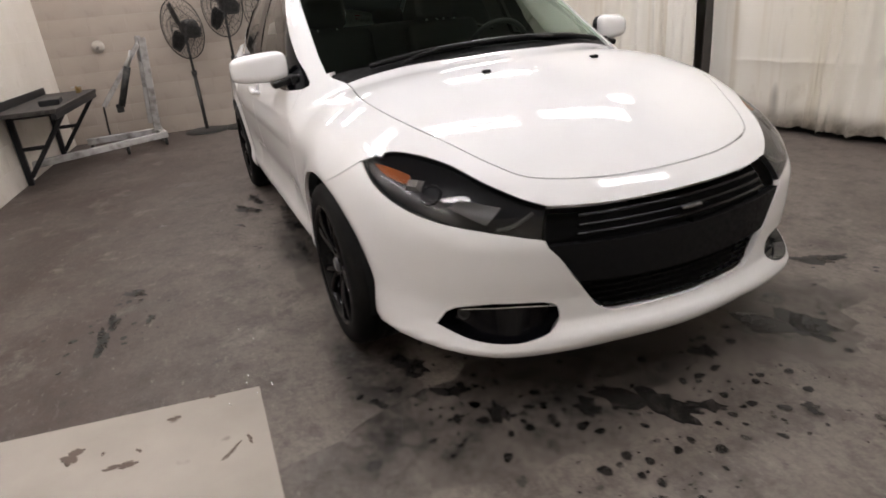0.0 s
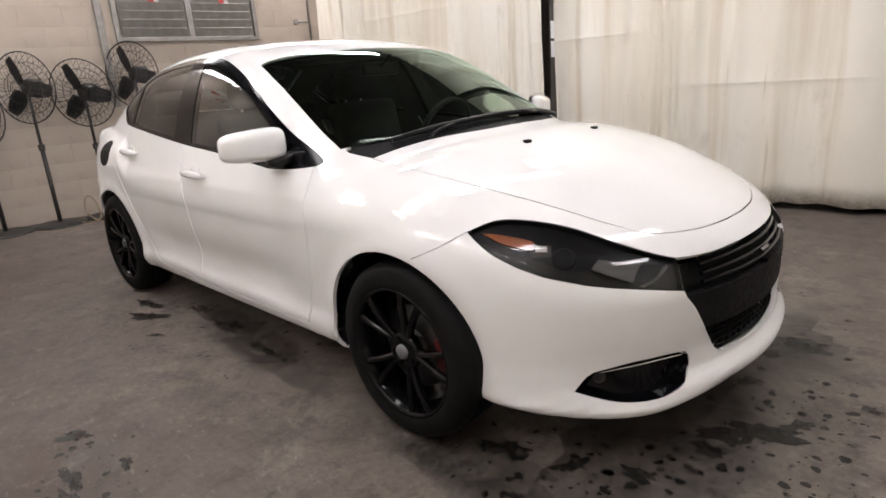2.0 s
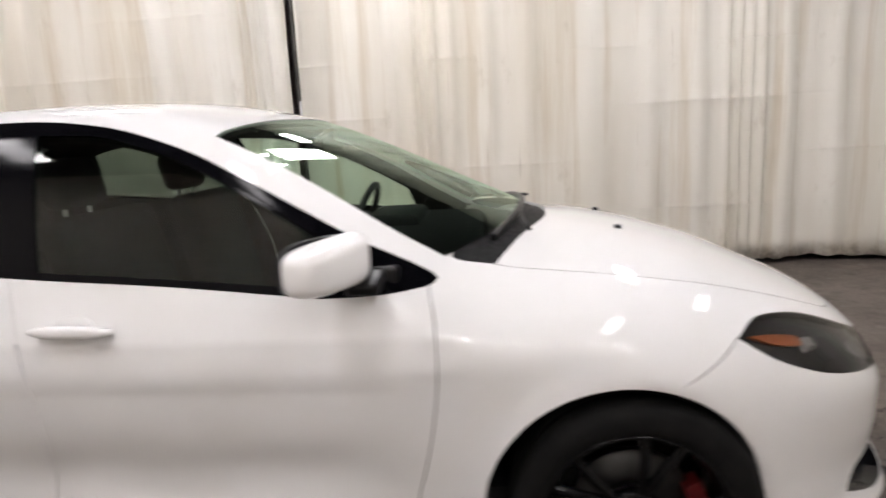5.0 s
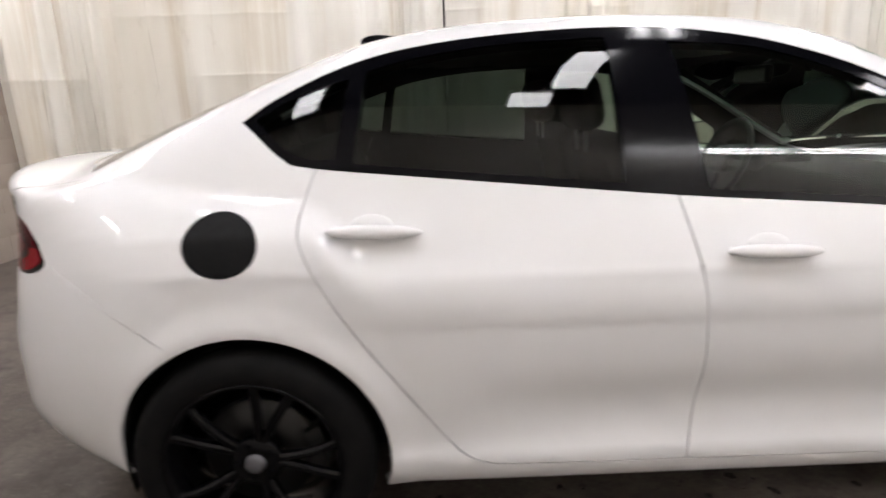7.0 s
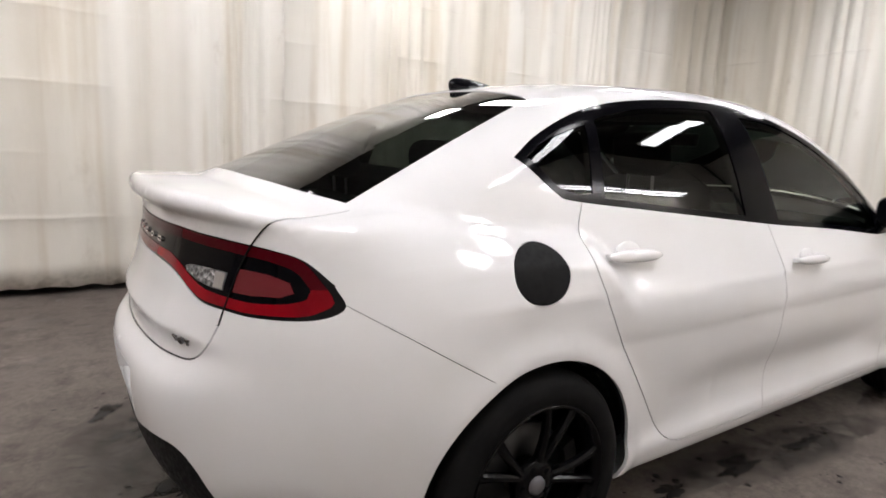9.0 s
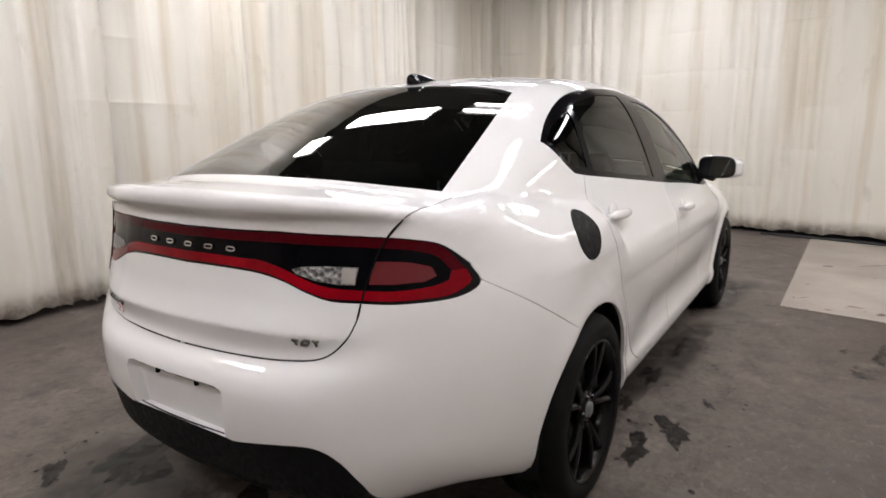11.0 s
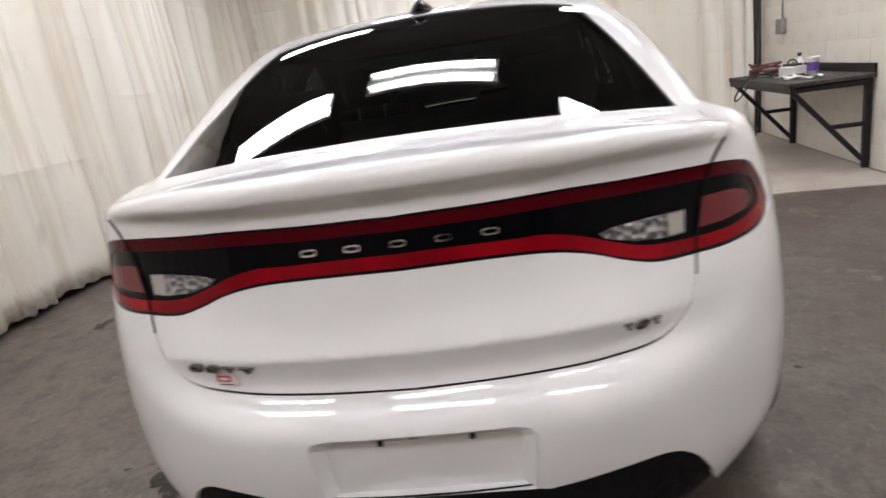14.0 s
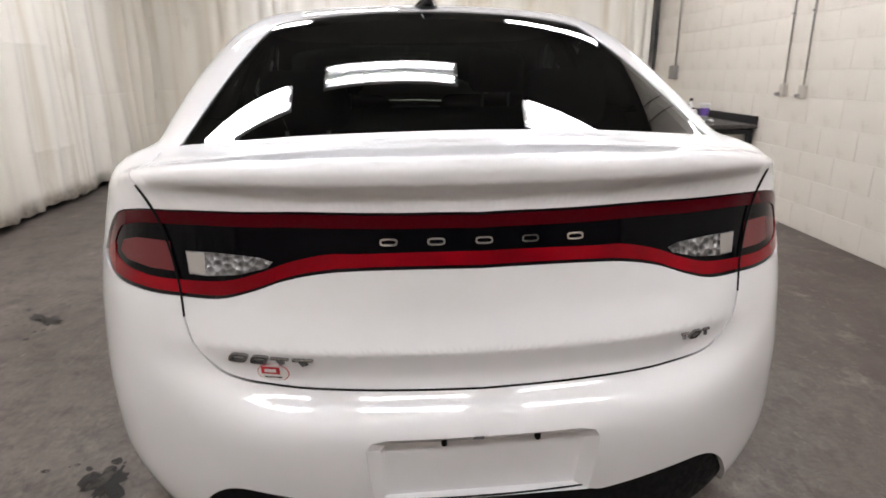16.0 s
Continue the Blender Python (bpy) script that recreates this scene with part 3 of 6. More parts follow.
def ray_of(u, f):
    s = np.clip(np.abs(u), 0, 1)
    psi = (math.pi / 2) * np.clip((s - 0.45) / 0.55, 0, 1) ** 1.3
    ox = np.sign(u) * np.minimum(s / 0.72, 1) * 1.55
    d = np.stack([np.sign(u) * np.sin(psi), -np.cos(psi) * np.cos(f), np.cos(psi) * np.sin(f)], 1)
    o = np.stack([ox, 0 * ox, 0 * ox + MID_Z], 1)
    return o, d


def uf_of(p):
    """The skin coordinates of points on it."""
    rho = np.hypot(p[:, 1], p[:, 2] - MID_Z)
    f = np.arctan2(p[:, 2] - MID_Z, np.maximum(-p[:, 1], 0))
    lo, hi = np.full(len(p), -1.0), np.full(len(p), 1.0)
    for _ in range(40):
        u = (lo + hi) / 2
        o, d = ray_of(u, f)
        cr = np.maximum(np.hypot(d[:, 1], d[:, 2]), 1e-9)
        ahead = o[:, 0] + d[:, 0] / cr * rho < p[:, 0]
        lo, hi = np.where(ahead, u, lo), np.where(ahead, hi, u)
    return np.stack([(lo + hi) / 2, f], 1)

# ---- the car's skin, cut into panels ----
from mathutils.geometry import delaunay_2d_cdt


def arr(pts):
    return np.array(pts, float)


def side(pts):
    """Skin points seen square from the right: (x, z) pairs."""
    p = arr(pts)
    o = np.stack([p[:, 0], 0 * p[:, 0], p[:, 1]], 1)
    return skin(o, np.tile((0.0, -1.0, 0.0), (len(o), 1)))


def top(pts):
    """Skin points seen from above: (x, y) pairs."""
    p = arr(pts)
    o = np.stack([p[:, 0], p[:, 1], 0 * p[:, 0] + 0.5], 1)
    return skin(o, np.tile((0.0, 0.0, 1.0), (len(o), 1)))


def rear(pts):
    """Skin points seen from behind: (y, z) pairs."""
    p = arr(pts)
    o = np.stack([0 * p[:, 0] - 1.45, p[:, 0], p[:, 1]], 1)
    return skin(o, np.tile((-1.0, 0.0, 0.0), (len(o), 1)))


def nose(pts):
    """Skin points seen from ahead: (y, z) pairs."""
    p = arr(pts)
    o = np.stack([0 * p[:, 0] + 1.3, p[:, 0], p[:, 1]], 1)
    return skin(o, np.tile((1.0, 0.0, 0.0), (len(o), 1)))


def near(pts):
    """Skin points close to the given ones."""
    uv = uf_of(arr(pts))
    return skin(*ray_of(uv[:, 0], uv[:, 1]))


def flow(p, step=0.012, soft=True):
    """A fine polyline on the skin through skin points: rounded, or straight from point to point."""
    out = []
    n = len(p)
    for i in range(n - 1):
        a, b = p[i], p[i + 1]
        m = max(1, int(np.linalg.norm(b - a) / step))
        t = (np.arange(m) / m)[:, None]
        if soft and n > 2:
            ma = (b - p[i - 1]) / 2 if i else b - a
            mb = (p[i + 2] - a) / 2 if i + 2 < n else b - a
            out.append((2 * t**3 - 3 * t**2 + 1) * a + (t**3 - 2 * t**2 + t) * ma + (3 * t**2 - 2 * t**3) * b + (t**3 - t**2) * mb)
        else:
            out.append(a + (b - a) * t)
    return uf_of(np.concatenate(out + [p[-1:]]))


def ring(*runs):
    """A closed outline in skin coordinates out of runs of points."""
    return np.concatenate(runs)


def inside(poly, q):
    x, y = q[:, 0], q[:, 1]
    hit = np.zeros(len(q), bool)
    for (x0, y0), (x1, y1) in zip(poly, np.roll(poly, -1, 0)):
        if y0 != y1:
            hit ^= ((y0 > y) != (y1 > y)) & (x < (x1 - x0) * (y - y0) / (y1 - y0) + x0)
    return hit


def ribbon(line, half):
    """A narrow band round a polyline on the skin."""
    p = skin(*ray_of(line[:, 0], line[:, 1]))
    n = skin_normal(p)
    t = np.gradient(p, axis=0)
    s = np.cross(n, t)
    s /= np.maximum(np.linalg.norm(s, axis=1, keepdims=True), 1e-9)
    return np.concatenate([uf_of(p + s * half), uf_of(p - s * half)[::-1]])


UP, DOWN = math.pi / 2, -math.pi / 2
# seams between the panels
gap_front = flow(side([(0.853, 0.918), (0.870, 0.834), (0.872, 0.705), (0.850, 0.55), (0.810, 0.39), (0.776, 0.280)]))
gap_mid = flow(side([(-0.268, 0.985), (-0.236, 0.868), (-0.208, 0.735), (-0.196, 0.58), (-0.204, 0.44), (-0.222, 0.283)]))
gap_rear = flow(side([(-1.152, 1.068), (-1.184, 0.99), (-1.194, 0.923), (-1.176, 0.860), (-1.132, 0.772), (-1.060, 0.655), (-0.930, 0.475), (-0.855, 0.372), (-0.800, 0.318), (-0.725, 0.289)]))
door_foot = flow(side([(0.776, 0.280), (0.4, 0.279), (-0.200, 0.283)]))
door_foot_rear = flow(side([(-0.200, 0.283), (-0.5, 0.285), (-0.725, 0.289)]))
hood_side = flow(near([(1.02, -0.675, 0.942), (1.27, -0.690, 0.91), (1.48, -0.670, 0.876), (1.64, -0.622, 0.838), (1.77, -0.567, 0.800), (1.92, -0.488, 0.745), (2.005, -0.415, 0.713), (2.075, -0.255, 0.698), (2.10, -0.10, 0.694), (2.105, 0.0, 0.694)]))
HALF_HOOD = int(len(hood_side) * 0.56)
hood_back = flow(near([(1.02, -0.675, 0.942), (1.10, -0.45, 0.972), (1.185, -0.2, 0.985), (1.205, 0.0, 0.985)]))
bumper_front_seam = flow(side([(1.610, 0.757), (1.54, 0.712), (1.44, 0.664)]))
bumper_rear_seam = flow(side([(-1.872, 0.852), (-1.746, 0.779), (-1.624, 0.706), (-1.532, 0.652)]))
lid_seam = flow(near([(-1.80, -0.640, 1.035), (-1.90, -0.640, 1.022), (-1.98, -0.605, 0.985), (-2.02, -0.578, 0.935), (-2.055, -0.548, 0.83), (-2.065, -0.530, 0.76), (-2.09, -0.508, 0.705), (-2.135, -0.475, 0.668), (-2.175, -0.38, 0.654), (-2.205, -0.2, 0.649), (-2.218, 0.0, 0.647)]))
FUEL = side([(-1.380 + 0.090 * math.cos(k * math.pi / 18), 0.899 + 0.075 * math.sin(k * math.pi / 18)) for k in range(37)])
fuel_seam = flow(FUEL, 0.02)

# glass and its black surrounds
DLO_TOP = [(-1.348, 1.180), (-1.245, 1.244), (-1.09, 1.311), (-0.93, 1.353), (-0.695, 1.382), (-0.46, 1.394), (-0.25, 1.389), (-0.06, 1.364), (0.09, 1.325), (0.23, 1.274), (0.38, 1.200), (0.53, 1.118), (0.68, 1.035), (0.80, 0.977), (0.862, 0.944)]
DLO_FOOT = [(0.876, 0.931), (0.853, 0.918), (0.75, 0.908), (0.61, 0.904), (0.528, 0.910), (0.179, 0.944), (-0.277, 0.979), (-0.83, 1.032), (-1.165, 1.065), (-1.245, 1.092), (-1.348, 1.180)]
dlo = ring(flow(side(DLO_TOP)), flow(side(DLO_FOOT)))


window_front = ring(flow(side([(-0.250, 1.350), (-0.07, 1.338), (0.07, 1.303), (0.21, 1.250), (0.36, 1.172), (0.50, 1.092), (0.575, 1.045)])), flow(side([(0.575, 1.045), (0.605, 0.934), (0.528, 0.932), (0.179, 0.963), (-0.185, 0.990), (-0.250, 1.350)]), soft=False))
window_rear = ring(flow(side([(-1.025, 1.297), (-0.92, 1.325), (-0.69, 1.356), (-0.41, 1.367)])), flow(side([(-0.41, 1.367), (-0.392, 1.010), (-0.83, 1.051), (-1.065, 1.074), (-1.045, 1.19), (-1.025, 1.297)]), soft=False))
window_quarter = ring(flow(side([(-1.308, 1.184), (-1.22, 1.233), (-1.068, 1.282)])), flow(side([(-1.068, 1.282), (-1.088, 1.19), (-1.108, 1.086), (-1.17, 1.085)]), soft=False), flow(side([(-1.17, 1.085), (-1.235, 1.112), (-1.308, 1.184)])))
windscreen = ring(flow(near([(0.262, -0.634, 1.315), (0.318, -0.352, 1.366), (0.348, -0.15, 1.374), (0.353, 0.0, 1.375)])), [(uf_of(arr([[1.13, 0.0, 1.03]]))[0][0], UP)], flow(near([(1.13, 0.0, 1.03), (1.10, -0.25, 1.015), (1.02, -0.47, 0.995), (0.89, -0.708, 0.970)])), flow(near([(0.89, -0.708, 0.970), (0.752, -0.700, 1.048), (0.51, -0.672, 1.192), (0.262, -0.634, 1.315)])))
cowl = ring(hood_back, [(uf_of(arr([[1.13, 0.0, 1.03]]))[0][0], UP)], flow(near([(1.13, 0.0, 1.03), (1.10, -0.25, 1.015), (1.02, -0.47, 0.995), (0.905, -0.688, 0.968), (1.02, -0.675, 0.942)])))
rear_window = ring(flow(near([(-1.10, 0.0, 1.40), (-1.105, -0.25, 1.395), (-1.115, -0.42, 1.372), (-1.135, -0.488, 1.352)])), flow(near([(-1.135, -0.488, 1.352), (-1.45, -0.545, 1.205), (-1.80, -0.615, 1.058)])), flow(near([(-1.80, -0.615, 1.058), (-1.86, -0.45, 1.075), (-1.90, -0.2, 1.085), (-1.91, 0.0, 1.088)])))

# lamps, grilles and recesses
headlamp = ring(flow(near([(1.610, -0.803, 0.757), (1.672, -0.735, 0.785), (1.75, -0.672, 0.780), (1.85, -0.608, 0.756), (1.97, -0.537, 0.706), (2.04, -0.475, 0.672), (2.09, -0.42, 0.650)])), flow(near([(2.09, -0.42, 0.650), (2.132, -0.452, 0.565)])), flow(near([(2.132, -0.452, 0.565), (2.06, -0.57, 0.592), (1.94, -0.698, 0.620), (1.83, -0.762, 0.648), (1.72, -0.797, 0.690), (1.655, -0.806, 0.727), (1.610, -0.803, 0.757)])))
amber = ring(flow(near([(1.652, -0.780, 0.757), (1.70, -0.745, 0.751), (1.785, -0.704, 0.733), (1.79, -0.720, 0.713), (1.72, -0.766, 0.730), (1.652, -0.780, 0.757)])))
# the grille: one dark mouth from lamp to lamp, its lower part narrowing to the lip
mouth = ring(flow(near([(2.155, 0.0, 0.640), (2.15, -0.15, 0.640), (2.135, -0.3, 0.643), (2.09, -0.42, 0.650)])), flow(near([(2.09, -0.42, 0.650), (2.13, -0.455, 0.57), (2.134, -0.452, 0.555), (2.152, -0.417, 0.505), (2.172, -0.352, 0.397), (2.185, -0.31, 0.335), (2.196, -0.27, 0.313)])), flow(near([(2.196, -0.27, 0.313), (2.222, -0.12, 0.308), (2.228, 0.0, 0.307)])), arr([(1.08, DOWN), (1.08, UP)]))
bar_mid = ring(flow(near([(2.175, 0.0, 0.545), (2.16, -0.2, 0.545), (2.138, -0.452, 0.548)])), flow(near([(2.138, -0.452, 0.548), (2.152, -0.417, 0.505), (2.168, -0.365, 0.425)])), flow(near([(2.168, -0.365, 0.425), (2.205, -0.18, 0.418), (2.215, 0.0, 0.417)])), arr([(1.08, DOWN), (1.08, UP)]))
FOG = [(1.934, -0.730, 0.290), (1.959, -0.703, 0.336), (1.985, -0.682, 0.354), (2.062, -0.600, 0.374), (2.13, -0.465, 0.370), (2.148, -0.430, 0.350), (2.150, -0.425, 0.315), (2.146, -0.455, 0.280), (2.112, -0.540, 0.264), (2.03, -0.650, 0.268), (1.934, -0.730, 0.290)]
fog = ring(flow(near(FOG)))
TAIL_TOP = [(-2.145, 0.0, 0.965), (-2.13, -0.2, 0.964), (-2.09, -0.4, 0.962), (-2.04, -0.55, 0.961), (-1.99, -0.645, 0.957), (-1.937, -0.705, 0.941), (-1.885, -0.755, 0.892)]
TAIL_FOOT = [(-1.885, -0.755, 0.888), (-1.868, -0.776, 0.848), (-1.90, -0.772, 0.827), (-1.96, -0.740, 0.815), (-2.03, -0.640, 0.804), (-2.07, -0.555, 0.803), (-2.10, -0.475, 0.805), (-2.115, -0.41, 0.821), (-2.125, -0.35, 0.842), (-2.135, -0.28, 0.856), (-2.14, -0.2, 0.859), (-2.152, 0.0, 0.860)]


tail = ring(flow(near(TAIL_TOP)), flow(near(TAIL_FOOT)))
tail_band = ring(flow(near([(x, y * 0.985, z - 0.006) for x, y, z in TAIL_TOP[:-1]] + [(-1.897, -0.745, 0.880)])), flow(near([(-1.897, -0.745, 0.880), (-1.888, -0.758, 0.853), (-1.915, -0.757, 0.838)] + [(x, y * 0.985, z + 0.007) for x, y, z in TAIL_FOOT[3:]])))
tail_core = ring(flow(near([(-2.145, 0.0, 0.935), (-2.13, -0.2, 0.934), (-2.09, -0.4, 0.933), (-2.04, -0.55, 0.933), (-1.99, -0.642, 0.928), (-1.95, -0.69, 0.912), (-1.928, -0.722, 0.878)])), flow(near([(-1.928, -0.722, 0.878), (-1.94, -0.727, 0.860), (-1.98, -0.700, 0.847), (-2.03, -0.630, 0.836), (-2.07, -0.550, 0.836), (-2.10, -0.465, 0.840), (-2.115, -0.40, 0.857), (-2.125, -0.34, 0.878), (-2.13, -0.27, 0.890), (-2.14, -0.2, 0.892), (-2.15, 0.0, 0.893)])))
tail_reverse = flow(rear([(-0.541, 0.890), (-0.47, 0.890), (-0.40, 0.886), (-0.374, 0.879), (-0.385, 0.868), (-0.44, 0.853), (-0.50, 0.847), (-0.536, 0.848), (-0.541, 0.890)]), soft=False)
tail_signal = flow(rear([(-0.575, 0.905), (-0.65, 0.903), (-0.690, 0.890), (-0.700, 0.868), (-0.68, 0.856), (-0.62, 0.850), (-0.567, 0.850), (-0.575, 0.905)]), soft=False)
PLATE = [(0.0, 0.574), (-0.18, 0.572), (-0.208, 0.566), (-0.217, 0.552), (-0.214, 0.50), (-0.206, 0.44), (-0.205, 0.427)]
PLATE_FLOOR = [(0.0, 0.550), (-0.166, 0.548), (-0.184, 0.544), (-0.192, 0.533), (-0.190, 0.49), (-0.185, 0.44), (-0.184, 0.427)]
plate_recess = ring(flow(rear(PLATE + [(-0.204, 0.36)]), soft=False), flow(rear([(-0.204, 0.36), (0.0, 0.36)])), arr([(-1.08, DOWN), (-1.08, UP)]))
FOG_FLOOR = [(1.966, -0.704, 0.300), (1.984, -0.684, 0.330), (2.002, -0.668, 0.343), (2.066, -0.596, 0.360), (2.124, -0.475, 0.356), (2.138, -0.447, 0.342), (2.140, -0.442, 0.318), (2.135, -0.470, 0.294), (2.105, -0.540, 0.282), (2.035, -0.638, 0.284), (1.966, -0.704, 0.300)]
tail_upper = ring(flow(near([(x, y * 0.985, z - 0.006) for x, y, z in TAIL_TOP[:-1]] + [(-1.897, -0.745, 0.880)])), flow(near([(-1.928, -0.722, 0.878), (-1.95, -0.69, 0.912), (-1.99, -0.642, 0.928), (-2.04, -0.55, 0.933), (-2.09, -0.4, 0.933), (-2.13, -0.2, 0.934), (-2.145, 0.0, 0.935)])))
tail_block = flow(rear([(-0.538, 0.888), (-0.503, 0.888), (-0.503, 0.850), (-0.534, 0.851), (-0.538, 0.888)]), soft=False)
valance = ring(flow(rear([(0.0, 0.432), (-0.205, 0.430), (-0.23, 0.424), (-0.38, 0.444), (-0.47, 0.446), (-0.525, 0.412), (-0.565, 0.35), (-0.595, 0.28), (-0.62, 0.23)])), flow(near([(-2.04, -0.66, 0.215), (-1.90, -0.78, 0.195), (-1.75, -0.82, 0.19)])), arr([(-0.72, -1.2), (-0.72, DOWN), (-1.0, DOWN)]))

REGIONS = []


def region(name, poly):
    REGIONS.append((name, poly))


u_of = lambda x, y, z: uf_of(arr([[x, y, z]]))[0]
region("bumper_front", ring(bumper_front_seam[::-1], flow(near([(1.610, -0.803, 0.757), (1.672, -0.735, 0.785), (1.77, -0.567, 0.800)])), hood_side[HALF_HOOD:], arr([(1.08, UP), (1.08, DOWN)]), arr([(u_of(1.45, -0.3, 0.17)[0], DOWN)]), flow(side([(1.43, 0.21), (1.44, 0.66)]))))
region("fender", ring(gap_front[::-1], flow(near([(0.853, -0.825, 0.918), (0.90, -0.700, 0.965), (1.02, -0.675, 0.942)])), hood_side[:HALF_HOOD], flow(near([(1.77, -0.567, 0.800), (1.672, -0.735, 0.785), (1.610, -0.803, 0.757)])), bumper_front_seam, flow(side([(1.44, 0.664), (1.35, 0.5), (0.95, 0.2), (0.776, 0.25), (0.776, 0.280)]), soft=False)))
region("door_front", ring(gap_front, door_foot, gap_mid[::-1], flow(side([(-0.268, 0.985), (0.2, 1.05), (0.7, 0.98), (0.853, 0.918)]), soft=False)))
region("door_rear", ring(gap_mid, door_foot_rear, gap_rear[::-1], flow(side([(-1.152, 1.068), (-0.8, 1.15), (-0.268, 0.985)]), soft=False)))
region("hood", ring(hood_side, hood_back[::-1]))
region("bumper_rear", ring(bumper_rear_seam[::-1], flow(side([(-1.532, 0.652), (-1.55, 0.19)])), arr([(u_of(-1.55, -0.3, 0.17)[0], DOWN), (-1.08, DOWN), (-1.08, UP)]), flow(rear([(0.0, 0.88), (-0.5, 0.86)]), soft=False), flow(near([(-2.04, -0.60, 0.86), (-1.95, -0.72, 0.86), (-1.872, -0.775, 0.852)]))))
region("boot_lid", ring(lid_seam, flow(near([(-1.94, 0.0, 1.085), (-1.93, -0.2, 1.08), (-1.88, -0.45, 1.068), (-1.80, -0.650, 1.035)]))))
region("window_surround", dlo)
region("windscreen", windscreen)
region("cowl", cowl)
region("rear_window", rear_window)
region("window_front", window_front)
region("window_rear", window_rear)
region("window_quarter", window_quarter)
region("fuel_door", fuel_seam)
region("headlamp", headlamp)
region("amber", amber)
region("mouth", mouth)
region("bar_mid", bar_mid)
region("fog_recess", fog)
region("tail_rim", tail)
region("tail_band", tail_band)
region("tail_upper", tail_upper)
region("tail_core", tail_core)
region("tail_reverse", tail_reverse)
region("tail_block", tail_block)
region("tail_signal", tail_signal)
region("plate_recess", plate_recess)
region("valance", valance)
for name, line, half in (("seam", gap_front, 0.0018), ("seam", gap_mid, 0.0018), ("seam", gap_rear, 0.0018), ("seam", door_foot, 0.002), ("seam", door_foot_rear, 0.002), ("seam", hood_side, 0.0022), ("seam", lid_seam, 0.0022), ("seam", bumper_front_seam, 0.0013), ("seam", bumper_rear_seam, 0.0009), ("seam", fuel_seam, 0.0015)):
    region(name, ribbon(line, half))
# wheel arches are cut through
ARCHES = [(AXLE - 0.029, 0.353), (-AXLE + 0.002, 0.354)]
for ax, wide in ARCHES:
    arc = [(ax + wide * math.cos(a), WHEEL_Z + 0.005 + 0.350 * math.sin(a)) for a in np.linspace(-0.35, math.pi + 0.35, 34)]
    ends = near([(arc[-1][0] + 0.02, -0.70, 0.15), (arc[0][0] - 0.02, -0.70, 0.15)])
    region("arch", ring(flow(side(arc)), uf_of(ends)))

BOTTOM_AT = lambda x: np.interp(x, [1.5, 1.72], [0.190, 0.158])
# a net over the right half in skin coordinates, with every outline in it as an edge
NU, NF = 340, 130
us = np.linspace(-1, 1, NU)
us = np.sign(us) * np.abs(us) ** 0.8
fs = np.linspace(DOWN, UP, NF)
gu, gf = np.meshgrid(us, fs, indexing="ij")
gu = gu + ((np.arange(NF) % 2) * 0.5 * (us[1] - us[0]))[None, :] * (np.abs(gu) < 0.99)
pts = [np.stack([np.clip(gu, -1, 1).ravel(), gf.ravel()], 1)]
edges, count = [], NU * NF
for name, poly in REGIONS:
    q = poly.copy()
    q[:, 0], q[:, 1] = np.clip(q[:, 0], -1, 1), np.clip(q[:, 1], DOWN, UP)
    keep = np.concatenate([[True], np.linalg.norm(np.diff(q, axis=0), axis=1) > 1e-6])
    q = q[keep]
    pts.append(q)
    edges += [(count + i, count + (i + 1) % len(q)) for i in range(len(q))]
    count += len(q)
for z in (0.706, 0.722, 0.738, 0.996, 1.004, 1.012, 1.020, 1.030):
    q = flow(rear([(-0.60 + 0.05 * k, z) for k in range(13)]), soft=False)
    pts.append(q)
    edges += [(count + i, count + i + 1) for i in range(len(q) - 1)]
    count += len(q)
for z in (0.200, 0.212, 0.224, 0.240, 0.256, 0.280, 0.298):
    q = flow(nose([(-0.68 + 0.04 * k, z) for k in range(18)]), soft=False)
    pts.append(q)
    edges += [(count + i, count + i + 1) for i in range(len(q) - 1)]
    count += len(q)
pts = np.concatenate(pts)
SCALE_F = 0.45
cdt = delaunay_2d_cdt([Vector((p[0], p[1] * SCALE_F)) for p in pts], edges, [], 0, 2e-6)
uv = arr([(v.x, v.y / SCALE_F) for v in cdt[0]])
tri = np.array([f for f in cdt[2] if len(f) == 3])
net = skin(*ray_of(np.clip(uv[:, 0], -1, 1), np.clip(uv[:, 1], DOWN, UP)))
net[np.abs(uv[:, 1]) > UP - 1e-6, 1] = 0.0
net[np.abs(uv[:, 0]) > 1 - 1e-6, 1] = 0.0
net_n = skin_normal(net)
net_n[np.abs(net[:, 1]) < 1e-6, 1] = 0.0
net_n /= np.maximum(np.linalg.norm(net_n, axis=1, keepdims=True), 1e-9)
mid_uv, mid = uv[tri].mean(1), net[tri].mean(1)
owner = np.full(len(tri), "body_shell", dtype=object)
owner[mid[:, 2] < BOTTOM_AT(mid[:, 0])] = "underbody"
for name, poly in REGIONS:
    hit = inside(poly, mid_uv)
    if name in ("seam",):
        hit &= ~np.isin(owner, ("amber", "bar_mid", "windscreen", "cowl", "window_surround", "window_front", "window_rear", "window_quarter", "headlamp", "mouth", "arch", "tail_rim", "tail_band", "tail_core", "tail_reverse", "tail_signal", "tail_upper", "tail_block"))
    if name in ("bumper_front", "bumper_rear", "fender"):
        hit &= mid[:, 2] >= BOTTOM_AT(mid[:, 0])
    if name == "arch":
        hit = np.zeros(len(tri), bool)
        for ax, wide in ARCHES:
            hit |= (np.hypot((mid[:, 0] - ax) / wide, (mid[:, 2] - WHEEL_Z - 0.005) / 0.350) < 1) & (mid[:, 1] < -0.6)
    owner[hit] = name
